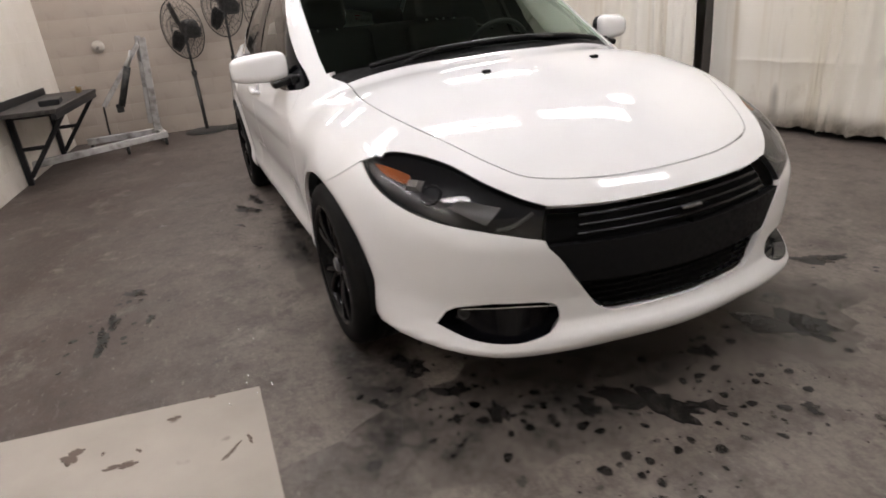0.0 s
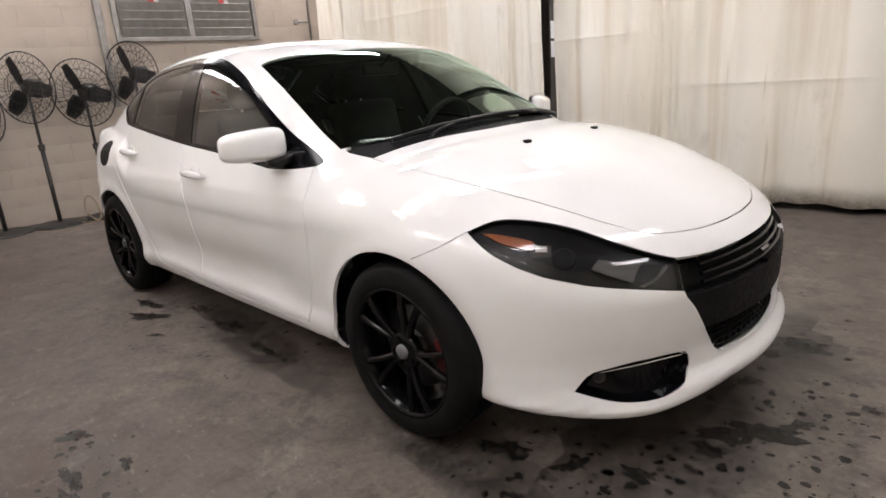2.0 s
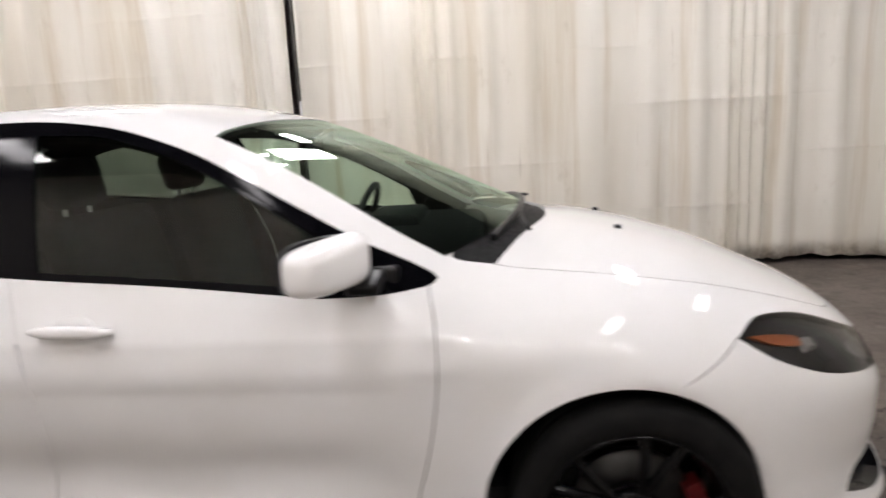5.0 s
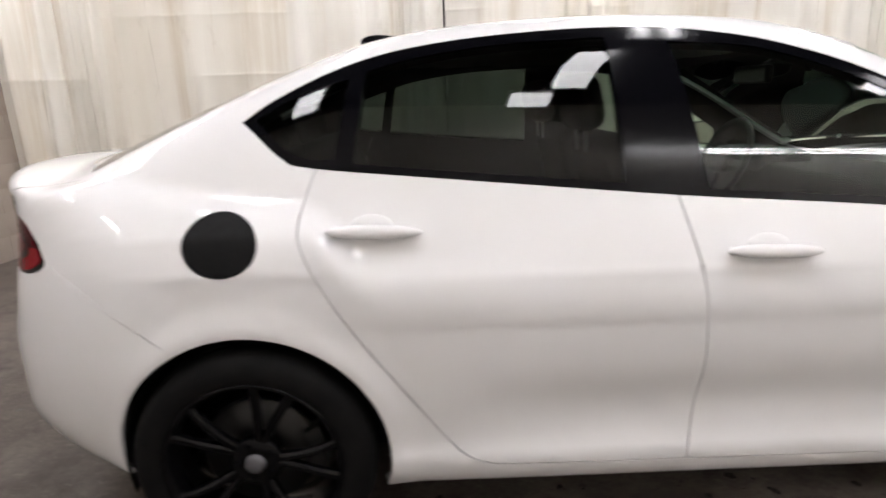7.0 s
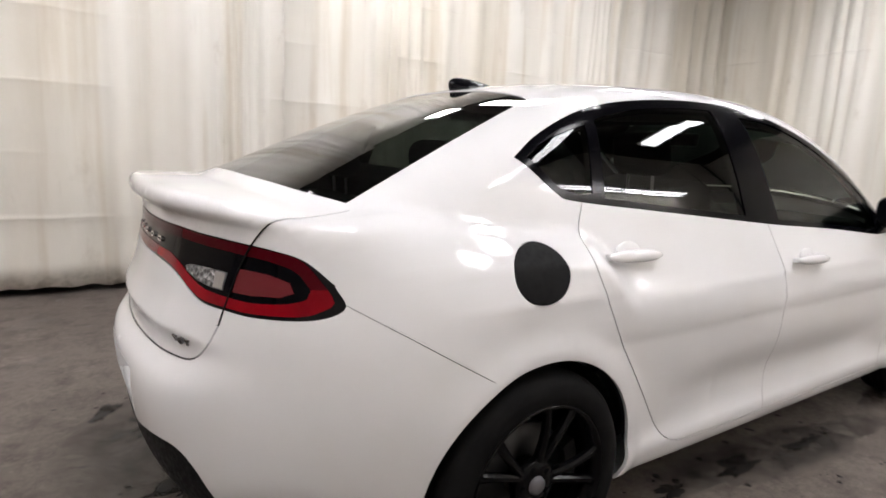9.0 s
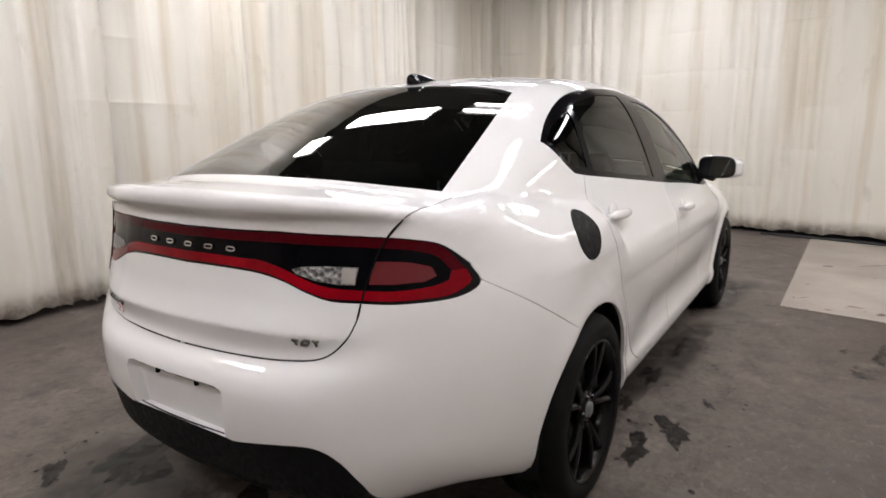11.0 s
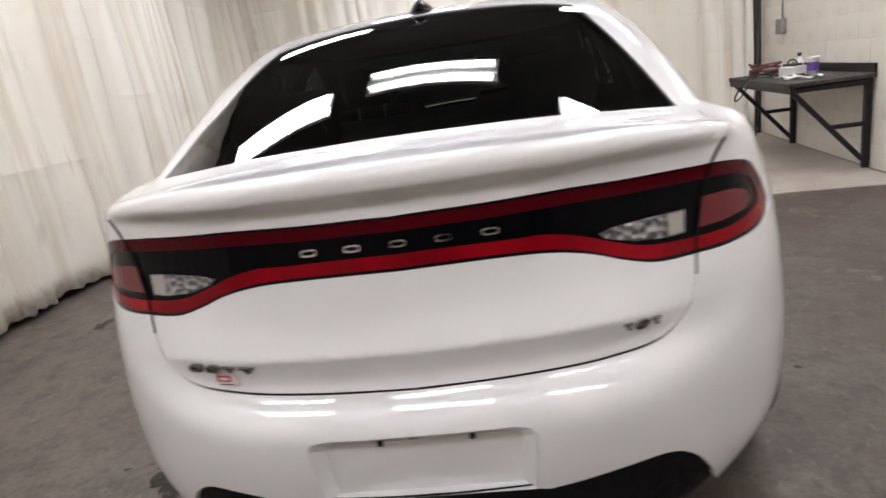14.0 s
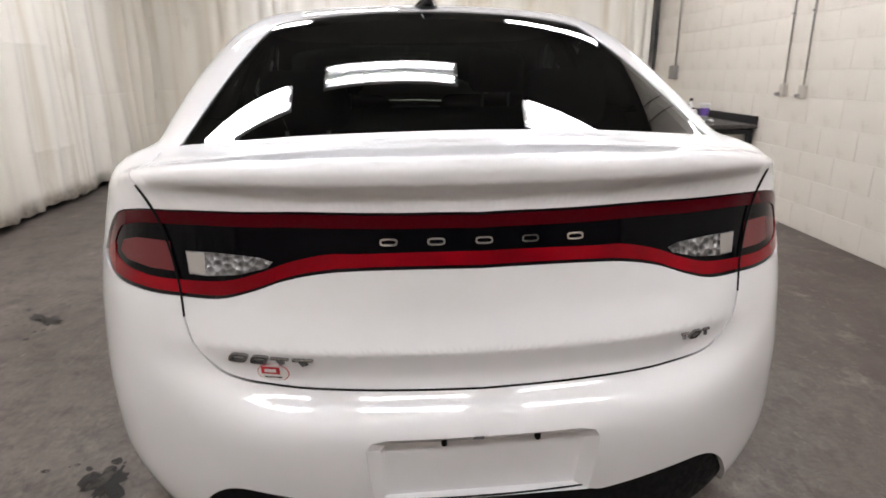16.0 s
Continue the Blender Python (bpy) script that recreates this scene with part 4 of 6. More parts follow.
area = np.linalg.norm(np.cross(net[tri[:, 1]] - net[tri[:, 0]], net[tri[:, 2]] - net[tri[:, 0]]), axis=1)
flat = area < 1e-10


def panel(names, depth=0.0, skirt=0.012, half=False, mirror=False, inset=0.0):
    """A mesh of the skin's faces of some regions: sunk by depth, its rim turned in by skirt; both halves, or the right (or left) one. inset draws the rim in."""
    pick = tri[np.isin(owner, names) & ~flat]
    ids, inv = np.unique(pick, return_inverse=True)
    f = inv.reshape(-1, 3)
    v, n = net[ids] - net_n[ids] * depth, net_n[ids]
    # outward winding
    away = (np.cross(v[f[:, 1]] - v[f[:, 0]], v[f[:, 2]] - v[f[:, 0]]) * n[f[:, 0]]).sum(1) < 0
    f[away] = f[away][:, ::-1]
    seen = {}
    for a, b, c in f.tolist():
        for e in ((a, b), (b, c), (c, a)):
            seen[e] = 1
    rim = [e for e in seen if (e[1], e[0]) not in seen and not (abs(v[e[0], 1]) < 1e-5 and abs(v[e[1], 1]) < 1e-5)]
    if inset:
        centre, share = np.zeros_like(v), np.zeros(len(v))
        for k in range(3):
            np.add.at(centre, f[:, k], v[f].mean(1))
            np.add.at(share, f[:, k], 1)
        inward = centre / np.maximum(share, 1)[:, None] - v
        inward /= np.maximum(np.linalg.norm(inward, axis=1, keepdims=True), 1e-9)
        ends = sorted({k for e in rim for k in e})
        v[ends] += inward[ends] * inset * (np.abs(v[ends, 1:2]) > 1e-5)
    verts, norms, faces = [v], [n], [f]
    base = len(v)
    if skirt and rim:
        ends = sorted({k for e in rim for k in e})
        low = {k: base + i for i, k in enumerate(ends)}
        verts.append(v[ends] - n[ends] * skirt)
        norms.append(n[ends])
        faces.append(np.array([t for a, b in rim for t in ((b, a, low[a]), (b, low[a], low[b]))]))
    v, n, main = np.concatenate(verts), np.concatenate(norms), len(f)
    f = np.concatenate(faces)
    flags = np.arange(len(f)) < main
    if mirror:
        v, n, f = v * (1, -1, 1), n * (1, -1, 1), f[:, ::-1]
    elif not half:
        k = len(v)
        v, n = np.concatenate([v, v * (1, -1, 1)]), np.concatenate([n, n * (1, -1, 1)])
        f = np.concatenate([f, f[:, ::-1] + k])
        flags = np.concatenate([flags, flags])
    me = bpy.data.meshes.new("panel")
    me.from_pydata(v.tolist(), [], f.tolist())
    me.polygons.foreach_set("use_smooth", flags.tolist())
    # the true normals of the skin on its faces, flat ones on the rims
    cross = np.cross(v[f[:, 1]] - v[f[:, 0]], v[f[:, 2]] - v[f[:, 0]])
    cross /= np.maximum(np.linalg.norm(cross, axis=1, keepdims=True), 1e-12)
    loops = np.where(np.repeat(flags, 3)[:, None], n[f.ravel()], np.repeat(cross, 3, 0))
    me.update()
    me.normals_split_custom_set(loops.tolist())
    return me


def finer(pts, times):
    """Points put evenly into each stretch of a polyline."""
    p = arr(pts)
    return np.concatenate([p[i] + (p[i + 1] - p[i]) * (np.arange(times) / times)[:, None] for i in range(len(p) - 1)] + [p[-1:]])


def basin(rim, floor, closed):
    """A recess: sloping walls from a rim down to a floor, in two steps with a rounded edge; both lines have as many points."""
    bm = bmesh.new()
    rows = [[bm.verts.new(p) for p in rim + (floor - rim) * k] for k in (0.0, 0.10, 0.5, 0.9, 1.0)]
    n = len(rim)
    for a, b in zip(rows, rows[1:]):
        for i in range(n if closed else n - 1):
            bm.faces.new((a[i], a[(i + 1) % n], b[(i + 1) % n], b[i]))
    base = bm.faces.new(rows[-1])
    bmesh.ops.triangulate(bm, faces=[base])
    bmesh.ops.recalc_face_normals(bm, faces=bm.faces)
    return bm


def both_halves(p):
    return np.concatenate([p, (p * (1, -1, 1))[::-1][:-1]])


car = thing("car", "white compact saloon car with black wheels, parked on concrete", "car")
part("body_shell", panel(("body_shell",)), paint, car, "white roof, sills and rear wings")
part("underbody", panel(("underbody",), 0.0, 0.0), matt_black, car, "black floor pan")
part("bumper_front", panel(("bumper_front",), 0, 0.018), paint, car)
part("bumper_rear", panel(("bumper_rear",), 0, 0.014), paint, car)
part("hood", panel(("hood",)), paint, car)
lid = part("boot_lid", panel(("boot_lid",)), paint, car, "white boot lid with a lipped edge")
part("seam", panel(("seam",), 0.013, 0.0), void_black, car, "dark gap between the panels")
for flip in (False, True):
    kw = dict(half=True, mirror=flip)
    part("fender", panel(("fender",), 0, 0.014, **kw), paint, car)
    part("front_door", panel(("door_front",), **kw), paint, car)
    part("rear_door", panel(("door_rear",), **kw), paint, car)
    part("fuel_door" if not flip else "wing_panel", panel(("fuel_door",), -0.001, **kw), matt_black if not flip else paint, car, "" if flip else "round black fuel filler door")
    part("window_surround", panel(("window_surround",), 0.001, 0.006, **kw), surround_black, car, "black window surround")
    part("front_side_window", panel(("window_front",), 0.004, 0.0, **kw), side_glass, car)
    part("rear_side_window", panel(("window_rear",), 0.004, 0.0, **kw), dark_glass, car, "dark privacy glass")
    part("quarter_window", panel(("window_quarter",), 0.004, 0.0, **kw), dark_glass, car, "dark privacy glass")
part("windscreen", panel(("windscreen",), 0.003, 0.0), clear_glass, car, "green-tinted windscreen")
part("cowl", panel(("cowl",), 0.012, 0.0), matt_black, car, "black plastic cowl")
part("rear_window", panel(("rear_window",), 0.003, 0.0), screen_glass, car, "dark rear window")

# ---- lamps, grille and trim ----
amber_plastic = material("amber_reflector", (0.52, 0.13, 0.022), 0.35, Coat_Weight=0.5)
red_lamp = material("bright_red_lamp", (0.30, 0.004, 0.012), 0.10, Specular_IOR_Level=0.14)
where = place_of(red_lamp)
tie(red_lamp, mixed(red_lamp, ramp_of(red_lamp, noise_of(red_lamp, where, 6.0, 2.0), (0.35, 0.0), (0.7, 1.0)), (0.15, 0.001, 0.005), (0.29, 0.002, 0.009)), bsdf(red_lamp).inputs["Base Color"])
unlit_red = material("dark_red_lamp", (0.055, 0.001, 0.004), 0.14, Specular_IOR_Level=0.08)
lamp_black = material("black_lamp_lens", (0.002, 0.002, 0.003), 0.08, Specular_IOR_Level=0.08)
smoke_red = material("smoked_red_lamp", (0.13, 0.018, 0.022), 0.2, Specular_IOR_Level=0.3)
faceted = material("faceted_reflector", (0.5, 0.5, 0.5), 0.3, 0.6)
facet = faceted.node_tree.nodes.new("ShaderNodeTexVoronoi")
facet.inputs["Scale"].default_value = 70.0
tie(faceted, place_of(faceted), facet.inputs["Vector"])
tie(faceted, mixed(faceted, facet.outputs["Distance"], (0.09, 0.09, 0.095), (0.36, 0.36, 0.36)), bsdf(faceted).inputs["Base Color"])
bumped(faceted, facet.outputs["Distance"], 0.6, 0.02)
grey_fabric = material("dark_grey_cloth", (0.016, 0.016, 0.017), 0.9, Specular_IOR_Level=0.2)
bumped(grey_fabric, noise_of(grey_fabric, place_of(grey_fabric), 180.0), 0.3, 0.002)
dash_black = material("dark_soft_plastic", (0.012, 0.012, 0.013), 0.6, Specular_IOR_Level=0.25)
liner_grey = material("grey_headlining", (0.22, 0.215, 0.20), 0.9)
mirror_glass = material("mirror_silver", (0.85, 0.86, 0.86), 0.02, 1.0)
badge_metal = material("dark_chrome", (0.30, 0.30, 0.31), 0.15, 1.0)
sticker_red = material("red_sticker", (0.45, 0.02, 0.03), 0.4)
sticker_white = material("white_sticker", (0.7, 0.68, 0.66), 0.4)

smoked_grey = material("smoked_lamp_housing", (0.020, 0.0195, 0.021), 0.3, Specular_IOR_Level=0.3)
pale_reflector = material("pale_lamp_reflector", (0.38, 0.36, 0.335), 0.4, 0.2)
dull_reflector = material("dull_lamp_reflector", (0.20, 0.197, 0.19), 0.4, 0.3)
for flip in (False, True):
    kw = dict(half=True, mirror=flip)
    lamp = part("headlamp", panel(("headlamp", "amber"), 0.0, 0.0, **kw), lens_clear, car, "smoked headlamp with an amber corner")
    part("lamp_housing", panel(("headlamp", "amber"), 0.020, -0.0175, inset=0.0025, **kw), smoked_grey, lamp)
    part("amber_reflector", panel(("amber",), 0.011, 0.008, **kw), amber_plastic, lamp)
    s = 1 if flip else -1

    def in_lamp(at, deep, turn=0.0, stretch=(1, 1, 1)):
        """A seat in the lamp, deep under the lens, its z axis outward and its x axis along the lamp."""
        p = near([at])[0]
        n = skin_normal(p[None])[0]
        run = np.cross(n, np.cross((0.75, 0.62, -0.22), n))
        out, run = Vector((n[0], n[1] * -s, n[2])), Vector((run[0], run[1] * -s, run[2])).normalized()
        c = Vector((p[0], p[1] * -s, p[2])) - out * deep
        m = Matrix((run, out.cross(run), out)).transposed().to_4x4()
        return Matrix.Translation(c) @ m @ Matrix.Rotation(turn * -s, 4, "Z") @ Matrix.Diagonal((*stretch, 1))

    block = bmesh.new()
    bmesh.ops.create_cone(block, cap_ends=True, segments=4, radius1=0.040, radius2=0.024, depth=0.016, matrix=pose(0, 0, 0, 0, 0, 45))
    part("reflector_block", block, pale_reflector, lamp, at=in_lamp((1.812, -0.700, 0.712), 0.014, 0.1, (1.0, 0.66, 1)))
    part("projector_ring", lathe([(0.024, 0.0), (0.030, 0.004), (0.034, 0.0), (0.034, -0.012)], 28, "Z"), smoked_grey, lamp, smooth=True, at=in_lamp((1.872, -0.672, 0.690), 0.018))
    bowl = bmesh.new()
    bmesh.ops.create_grid(bowl, x_segments=12, y_segments=6, size=1.0)
    for v in bowl.verts:
        x, y = v.co.x, v.co.y
        v.co = (0.062 * x + 0.010 * y, 0.032 * y * (0.78 + 0.22 * x), 0.006 * (x * x + y * y) - 0.004)
    part("reflector", bowl, dull_reflector, lamp, smooth=True, at=in_lamp((1.985, -0.588, 0.652), 0.013))
    pipe_pts = near([(2.085, -0.462, 0.640), (2.078, -0.490, 0.622), (2.070, -0.520, 0.606), (2.050, -0.556, 0.602)])
    pipe_pts = pipe_pts - skin_normal(pipe_pts) * 0.012
    part("light_pipe", wire([(p[0], p[1] * -s, p[2]) for p in pipe_pts], 0.0055), dull_reflector, lamp)
    rim, sunk = near(finer(FOG, 6)[:-1]), near(finer(FOG_FLOOR, 6)[:-1])
    rim, sunk = (rim - skin_normal(rim) * 0.001) * (1, -s, 1), (sunk - skin_normal(sunk) * 0.040) * (1, -s, 1)
    recess = part("fog_lamp_recess", basin(rim, sunk, True), gloss_black, car, "gloss black fog lamp recess")
    p = near([(1.992, -0.676, 0.322)])[0]
    n = skin_normal(p[None])[0]
    c = Vector(p - n * 0.036)
    c.y, n[1] = c.y * -s, n[1] * -s
    part("fog_lamp", lathe([(0.0, 0.004), (0.012, 0.003), (0.015, 0.000), (0.017, 0.005), (0.019, 0.005), (0.020, -0.008)], 28, "Z"), cast_iron, recess, smooth=True, at=Matrix.Translation(c) @ Vector(n).to_track_quat("Z", "Y").to_matrix().to_4x4())
    strip_pts = near([(1.99, -0.675, 0.342), (2.06, -0.60, 0.350), (2.11, -0.52, 0.350), (2.145, -0.435, 0.345)])
    strip_pts = strip_pts - skin_normal(strip_pts) * 0.018
    part("trim_strip", wire([(p[0], p[1] * -s, p[2]) for p in strip_pts], 0.0035), chrome, recess)

mouth_part = part("grille", panel(("mouth", "bar_mid"), 0.055, 0.0), void_black, car, "black grille with horizontal slats")
part("bumper_bar", panel(("bar_mid",), 0.004, 0.03), matt_black, mouth_part)


def across(z, half, depth):
    pts = nose([(y, z) for y in np.linspace(-half, half, 25)])
    return pts - skin_normal(pts) * depth


for z, half in ((0.574, 0.365), (0.598, 0.355), (0.622, 0.345)):
    pts = across(z, half, 0.016)
    part("slat", wire([tuple(p) for p in pts], 0.0065), gloss_black, mouth_part)
for k in range(5):
    pts = across(0.328 + 0.020 * k, 0.285 + 0.016 * k, 0.022)
    part("slat", wire([tuple(p) for p in pts], 0.0038), void_black, mouth_part)
for k in range(17):
    y = -0.32 + 0.04 * k
    pts = nose([(y, 0.318), (y, 0.365), (y, 0.410)])
    pts = pts - skin_normal(pts) * 0.027
    part("mesh_bar", wire([tuple(p) for p in pts], 0.0025), void_black, mouth_part)
for z in (0.592,):
    pts = across(z, 0.036, 0.002)
    part("emblem", wire([tuple(p) for p in pts], 0.007), badge_metal, mouth_part)

tail_part = part("tail_lamp", panel(("tail_rim",), 0.004, 0.01), gloss_black, car, "full-width red and black tail lamp")
part("red_band", panel(("tail_band",), 0.001, 0.006), red_lamp, tail_part, "bright red lower band")
part("red_band", panel(("tail_upper",), 0.001, 0.006), unlit_red, tail_part, "dark red upper band")
part("dark_centre", panel(("tail_core",), 0.003, 0.003), lamp_black, tail_part)
for flip in (False, True):
    kw = dict(half=True, mirror=flip)
    back_lamp = part("reversing_lamp", panel(("tail_reverse",), 0.001, 0.006, **kw), faceted, tail_part)
    part("reflector_block", panel(("tail_block",), 0.0, 0.006, **kw), pale_reflector, back_lamp)
    part("signal_lamp", panel(("tail_signal",), 0.001, 0.006, **kw), smoke_red, tail_part)
    line = lid_seam[int(len(lid_seam) * 0.19): int(len(lid_seam) * 0.47)]
    p = skin(*ray_of(line[:, 0], line[:, 1])) + skin_normal(skin(*ray_of(line[:, 0], line[:, 1]))) * 0.0005
    part("lamp_joint", wire([(q[0], q[1] * (-1 if flip else 1), q[2]) for q in p[::4]], 0.0022), void_black, tail_part)

rim, sunk = rear(finer(PLATE, 8)), rear(finer(PLATE_FLOOR, 8))
rim, sunk = rim - skin_normal(rim) * 0.001, sunk + (0.030, 0, 0)
plate = part("plate_recess", basin(both_halves(rim), both_halves(sunk), False), paint, car, "white number plate recess with no plate")
for y in (-0.10, 0.075):
    p = rear([(y, 0.556)])[0]
    part("plate_screw", box((0.012, 0.010, 0.014), Matrix.Translation((p[0] + 0.018, y, p[2])), 0.002, 1), void_black, plate)
valance_part = part("rear_valance", panel(("valance",), 0.012, 0.0), matt_black, car, "black rear valance")
for s in (-1, 1):
    pipe = bmesh.new()
    bmesh.ops.create_cone(pipe, cap_ends=False, segments=28, radius1=0.042, radius2=0.042, depth=0.16)
    ex = part("exhaust_pipe", pipe, chrome, valance_part, smooth=True, at=Matrix.Translation((-2.03, s * 0.46, 0.285)) @ pose(0, 0, 0, 0, 96, 0))
    so = ex.modifiers.new("wall", "SOLIDIFY")
    so.thickness = 0.004

# five small bright rings for the maker's name, and the badges, as plain shapes
def ring_mark(wide, high, line, deep, slant=0.0):
    """A flat rounded ring standing in y and z."""
    bm = bmesh.new()
    rows = []
    for x in (-deep / 2, deep / 2):
        for w, h in ((wide, high), (wide - 2 * line, high - 2 * line)):
            row = []
            for k in range(20):
                a = 2 * math.pi * k / 20
                y = math.copysign(abs(math.cos(a)) ** 0.6, math.cos(a)) * w / 2
                z = math.copysign(abs(math.sin(a)) ** 0.6, math.sin(a)) * h / 2
                row.append(bm.verts.new((x, y + slant * z, z)))
            rows.append(row)
    for a, b in ((0, 1), (1, 3), (3, 2), (2, 0)):
        for k in range(20):
            bm.faces.new((rows[a][k], rows[a][(k + 1) % 20], rows[b][(k + 1) % 20], rows[b][k]))
    bmesh.ops.recalc_face_normals(bm, faces=bm.faces)
    return bm


def on_lid(y, z, proud):
    p = rear([(y, z)])[0]
    n = skin_normal(p[None])[0]
    return Matrix.Translation(Vector(p + n * proud)) @ Vector(n).to_track_quat("-X", "Z").to_matrix().to_4x4()


for y in (0.163, 0.078, -0.008, -0.093, -0.178):
    part("badge_mark", ring_mark(0.032, 0.014, 0.0034, 0.004), chrome, tail_part, at=on_lid(y, 0.916, 0.0005))
for y0, cells in ((0.382, ((0.038, 1), (0.034, 1), (0.036, 0), (0.040, 0))), (-0.435, ((0.020, 0), (0.024, 1), (0.020, 0)))):
    total = sum(c[0] + 0.004 for c in cells)
    y = y0 + total / 2
    for wide, hollow in cells:
        mark = ring_mark(wide, 0.019, 0.0055, 0.006, -0.45) if hollow else box((0.006, wide, 0.007), Matrix.Translation((0, 0, 0.006)), 0.002, 1)
        if not hollow:
            add_box(mark, (0.006, wide * 0.38, 0.018), pose(0, 0, 0, -22, 0, 0), 0.002, 1)
        part("badge_mark", mark, badge_metal, lid, at=on_lid(y - wide / 2, 0.706, 0.003))
        y -= wide + 0.004


def oval(rx, ry, proud, dx=0.0, dy=0.0):
    bm = bmesh.new()
    bmesh.ops.create_cone(bm, cap_ends=True, segments=36, radius1=1, radius2=1, depth=1, matrix=Matrix.Translation((proud, dx, dy)) @ pose(0, 0, 0, 0, 90, 0) @ Matrix.Diagonal((ry, rx, 0.001, 1)))
    return bm


sticker_at = on_lid(0.383, 0.676, 0.002)
part("sticker", oval(0.031, 0.019, 0.0), sticker_red, lid, "small red and white oval sticker", at=sticker_at)
part("sticker_face", oval(0.0295, 0.0175, -0.001), sticker_white, lid, at=sticker_at)
part("red_field", box((0.001, 0.036, 0.015), Matrix.Translation((-0.0022, 0.004, 0.0055)), 0.0004, 1), sticker_red, lid, at=sticker_at)
part("printed_bar", box((0.001, 0.022, 0.006), Matrix.Translation((-0.0032, 0.004, 0.0055))), sticker_white, lid, at=sticker_at)
part("printed_bar", box((0.001, 0.034, 0.0018), Matrix.Translation((-0.0022, 0.0, -0.008))), void_black, lid, at=sticker_at)

# ---- handles, washers, aerial, wipers, mirrors ----
def pill(length, high, deep, taper=0.6):
    """A rounded grip along x."""
    bm = bmesh.new()
    bmesh.ops.create_uvsphere(bm, u_segments=24, v_segments=16, radius=1.0)
    for v in bm.verts:
        x, y, z = v.co
        sx = math.copysign(abs(x) ** 0.55, x)
        full = 1 - (1 - taper) * abs(sx) ** 3
        v.co = (sx * length / 2, y * deep * full, math.copysign(abs(z) ** 0.8, z) * high / 2 * full)
    return bm


for x, z in ((-0.056, 0.850), (-1.012, 0.919)):
    p = side([(x, z)])[0]
    n = skin_normal(p[None])[0]
    for s in (-1, 1):
        handle = part("door_handle", pill(0.232, 0.036, 0.016), paint, car, smooth=True, at=Matrix.Translation((p[0], (p[1] - 0.030) * -s, p[2])) @ pose(0, 0, 0, -12 * s * -1, 1.6, 0))
        cup = bmesh.new()
        bmesh.ops.create_uvsphere(cup, u_segments=20, v_segments=12, radius=1.0, matrix=Matrix.Diagonal((0.052, 0.006, 0.030, 1)))
        part("handle_cup", cup, paint, handle, smooth=True, at=Matrix.Translation((-0.005, 0.026 * s * -1, 0.014)))
        for e in (-0.088, 0.088):
            part("handle_foot", box((0.030, 0.030, 0.020), Matrix.Translation((e, 0.014 * -s, 0)), 0.006, 2), paint, handle)
for y in (-0.24, 0.24):
    p = top([(1.428, y)])[0]
    part("washer_nozzle", box((0.022, 0.03, 0.014), Matrix.Translation(Vector(p) + Vector((0, 0, 0.003))), 0.004, 2), matt_black, car)
fin = bmesh.new()
bmesh.ops.create_uvsphere(fin, u_segments=24, v_segments=14, radius=1.0)
for v in fin.verts:
    x, y, z = v.co
    h = max(z, 0) * (0.62 - 0.38 * x)
    v.co = (x * 0.085 - 0.035 * h, y * 0.034 * (1 - 0.75 * h), h * 0.060)
roof_at = top([(-1.0, 0.0)])[0]
part("aerial_fin", fin, gloss_black, car, "gloss black shark-fin aerial", smooth=True, at=Matrix.Translation(Vector(roof_at) + Vector((0, 0, -0.004))) @ pose(0, 0, 0, 0, -9, 0) @ Matrix.Diagonal((1.12, 1.3, 1.05, 1)))
for y0, y1 in ((-0.55, 0.02), (0.02, 0.56)):
    blade = top([(1.118 - 0.125 * (y / 0.6) ** 2, y) for y in np.linspace(y0, y1, 9)])
    blade = blade + skin_normal(blade) * 0.008
    wiper = part("wiper", wire([tuple(p) for p in blade], 0.011), satin_black, car)
    arm = [blade[4], blade[2] * 0.5 + blade[1] * 0.5 + (0.06, 0, 0.0), top([(1.13, y0 + 0.1)])[0] + (0, 0, 0.02)]
    part("wiper_arm", wire([tuple(p) for p in arm], 0.006), satin_black, wiper)


def mirror_body():
    bm = bmesh.new()
    bmesh.ops.create_uvsphere(bm, u_segments=36, v_segments=24, radius=1.0)
    for v in bm.verts:
        x, y, z = v.co
        sy, sz = math.copysign(abs(y) ** 0.5, y), math.copysign(abs(z) ** 0.48, z)
        ahead = x if x > 0 else max(x, -0.62) * 0.75
        v.co = (ahead * 0.060 * (1 - 0.22 * sy), sy * 0.127, sz * 0.062 * (1 + 0.10 * sy) + 0.004 * sy)
    return bm


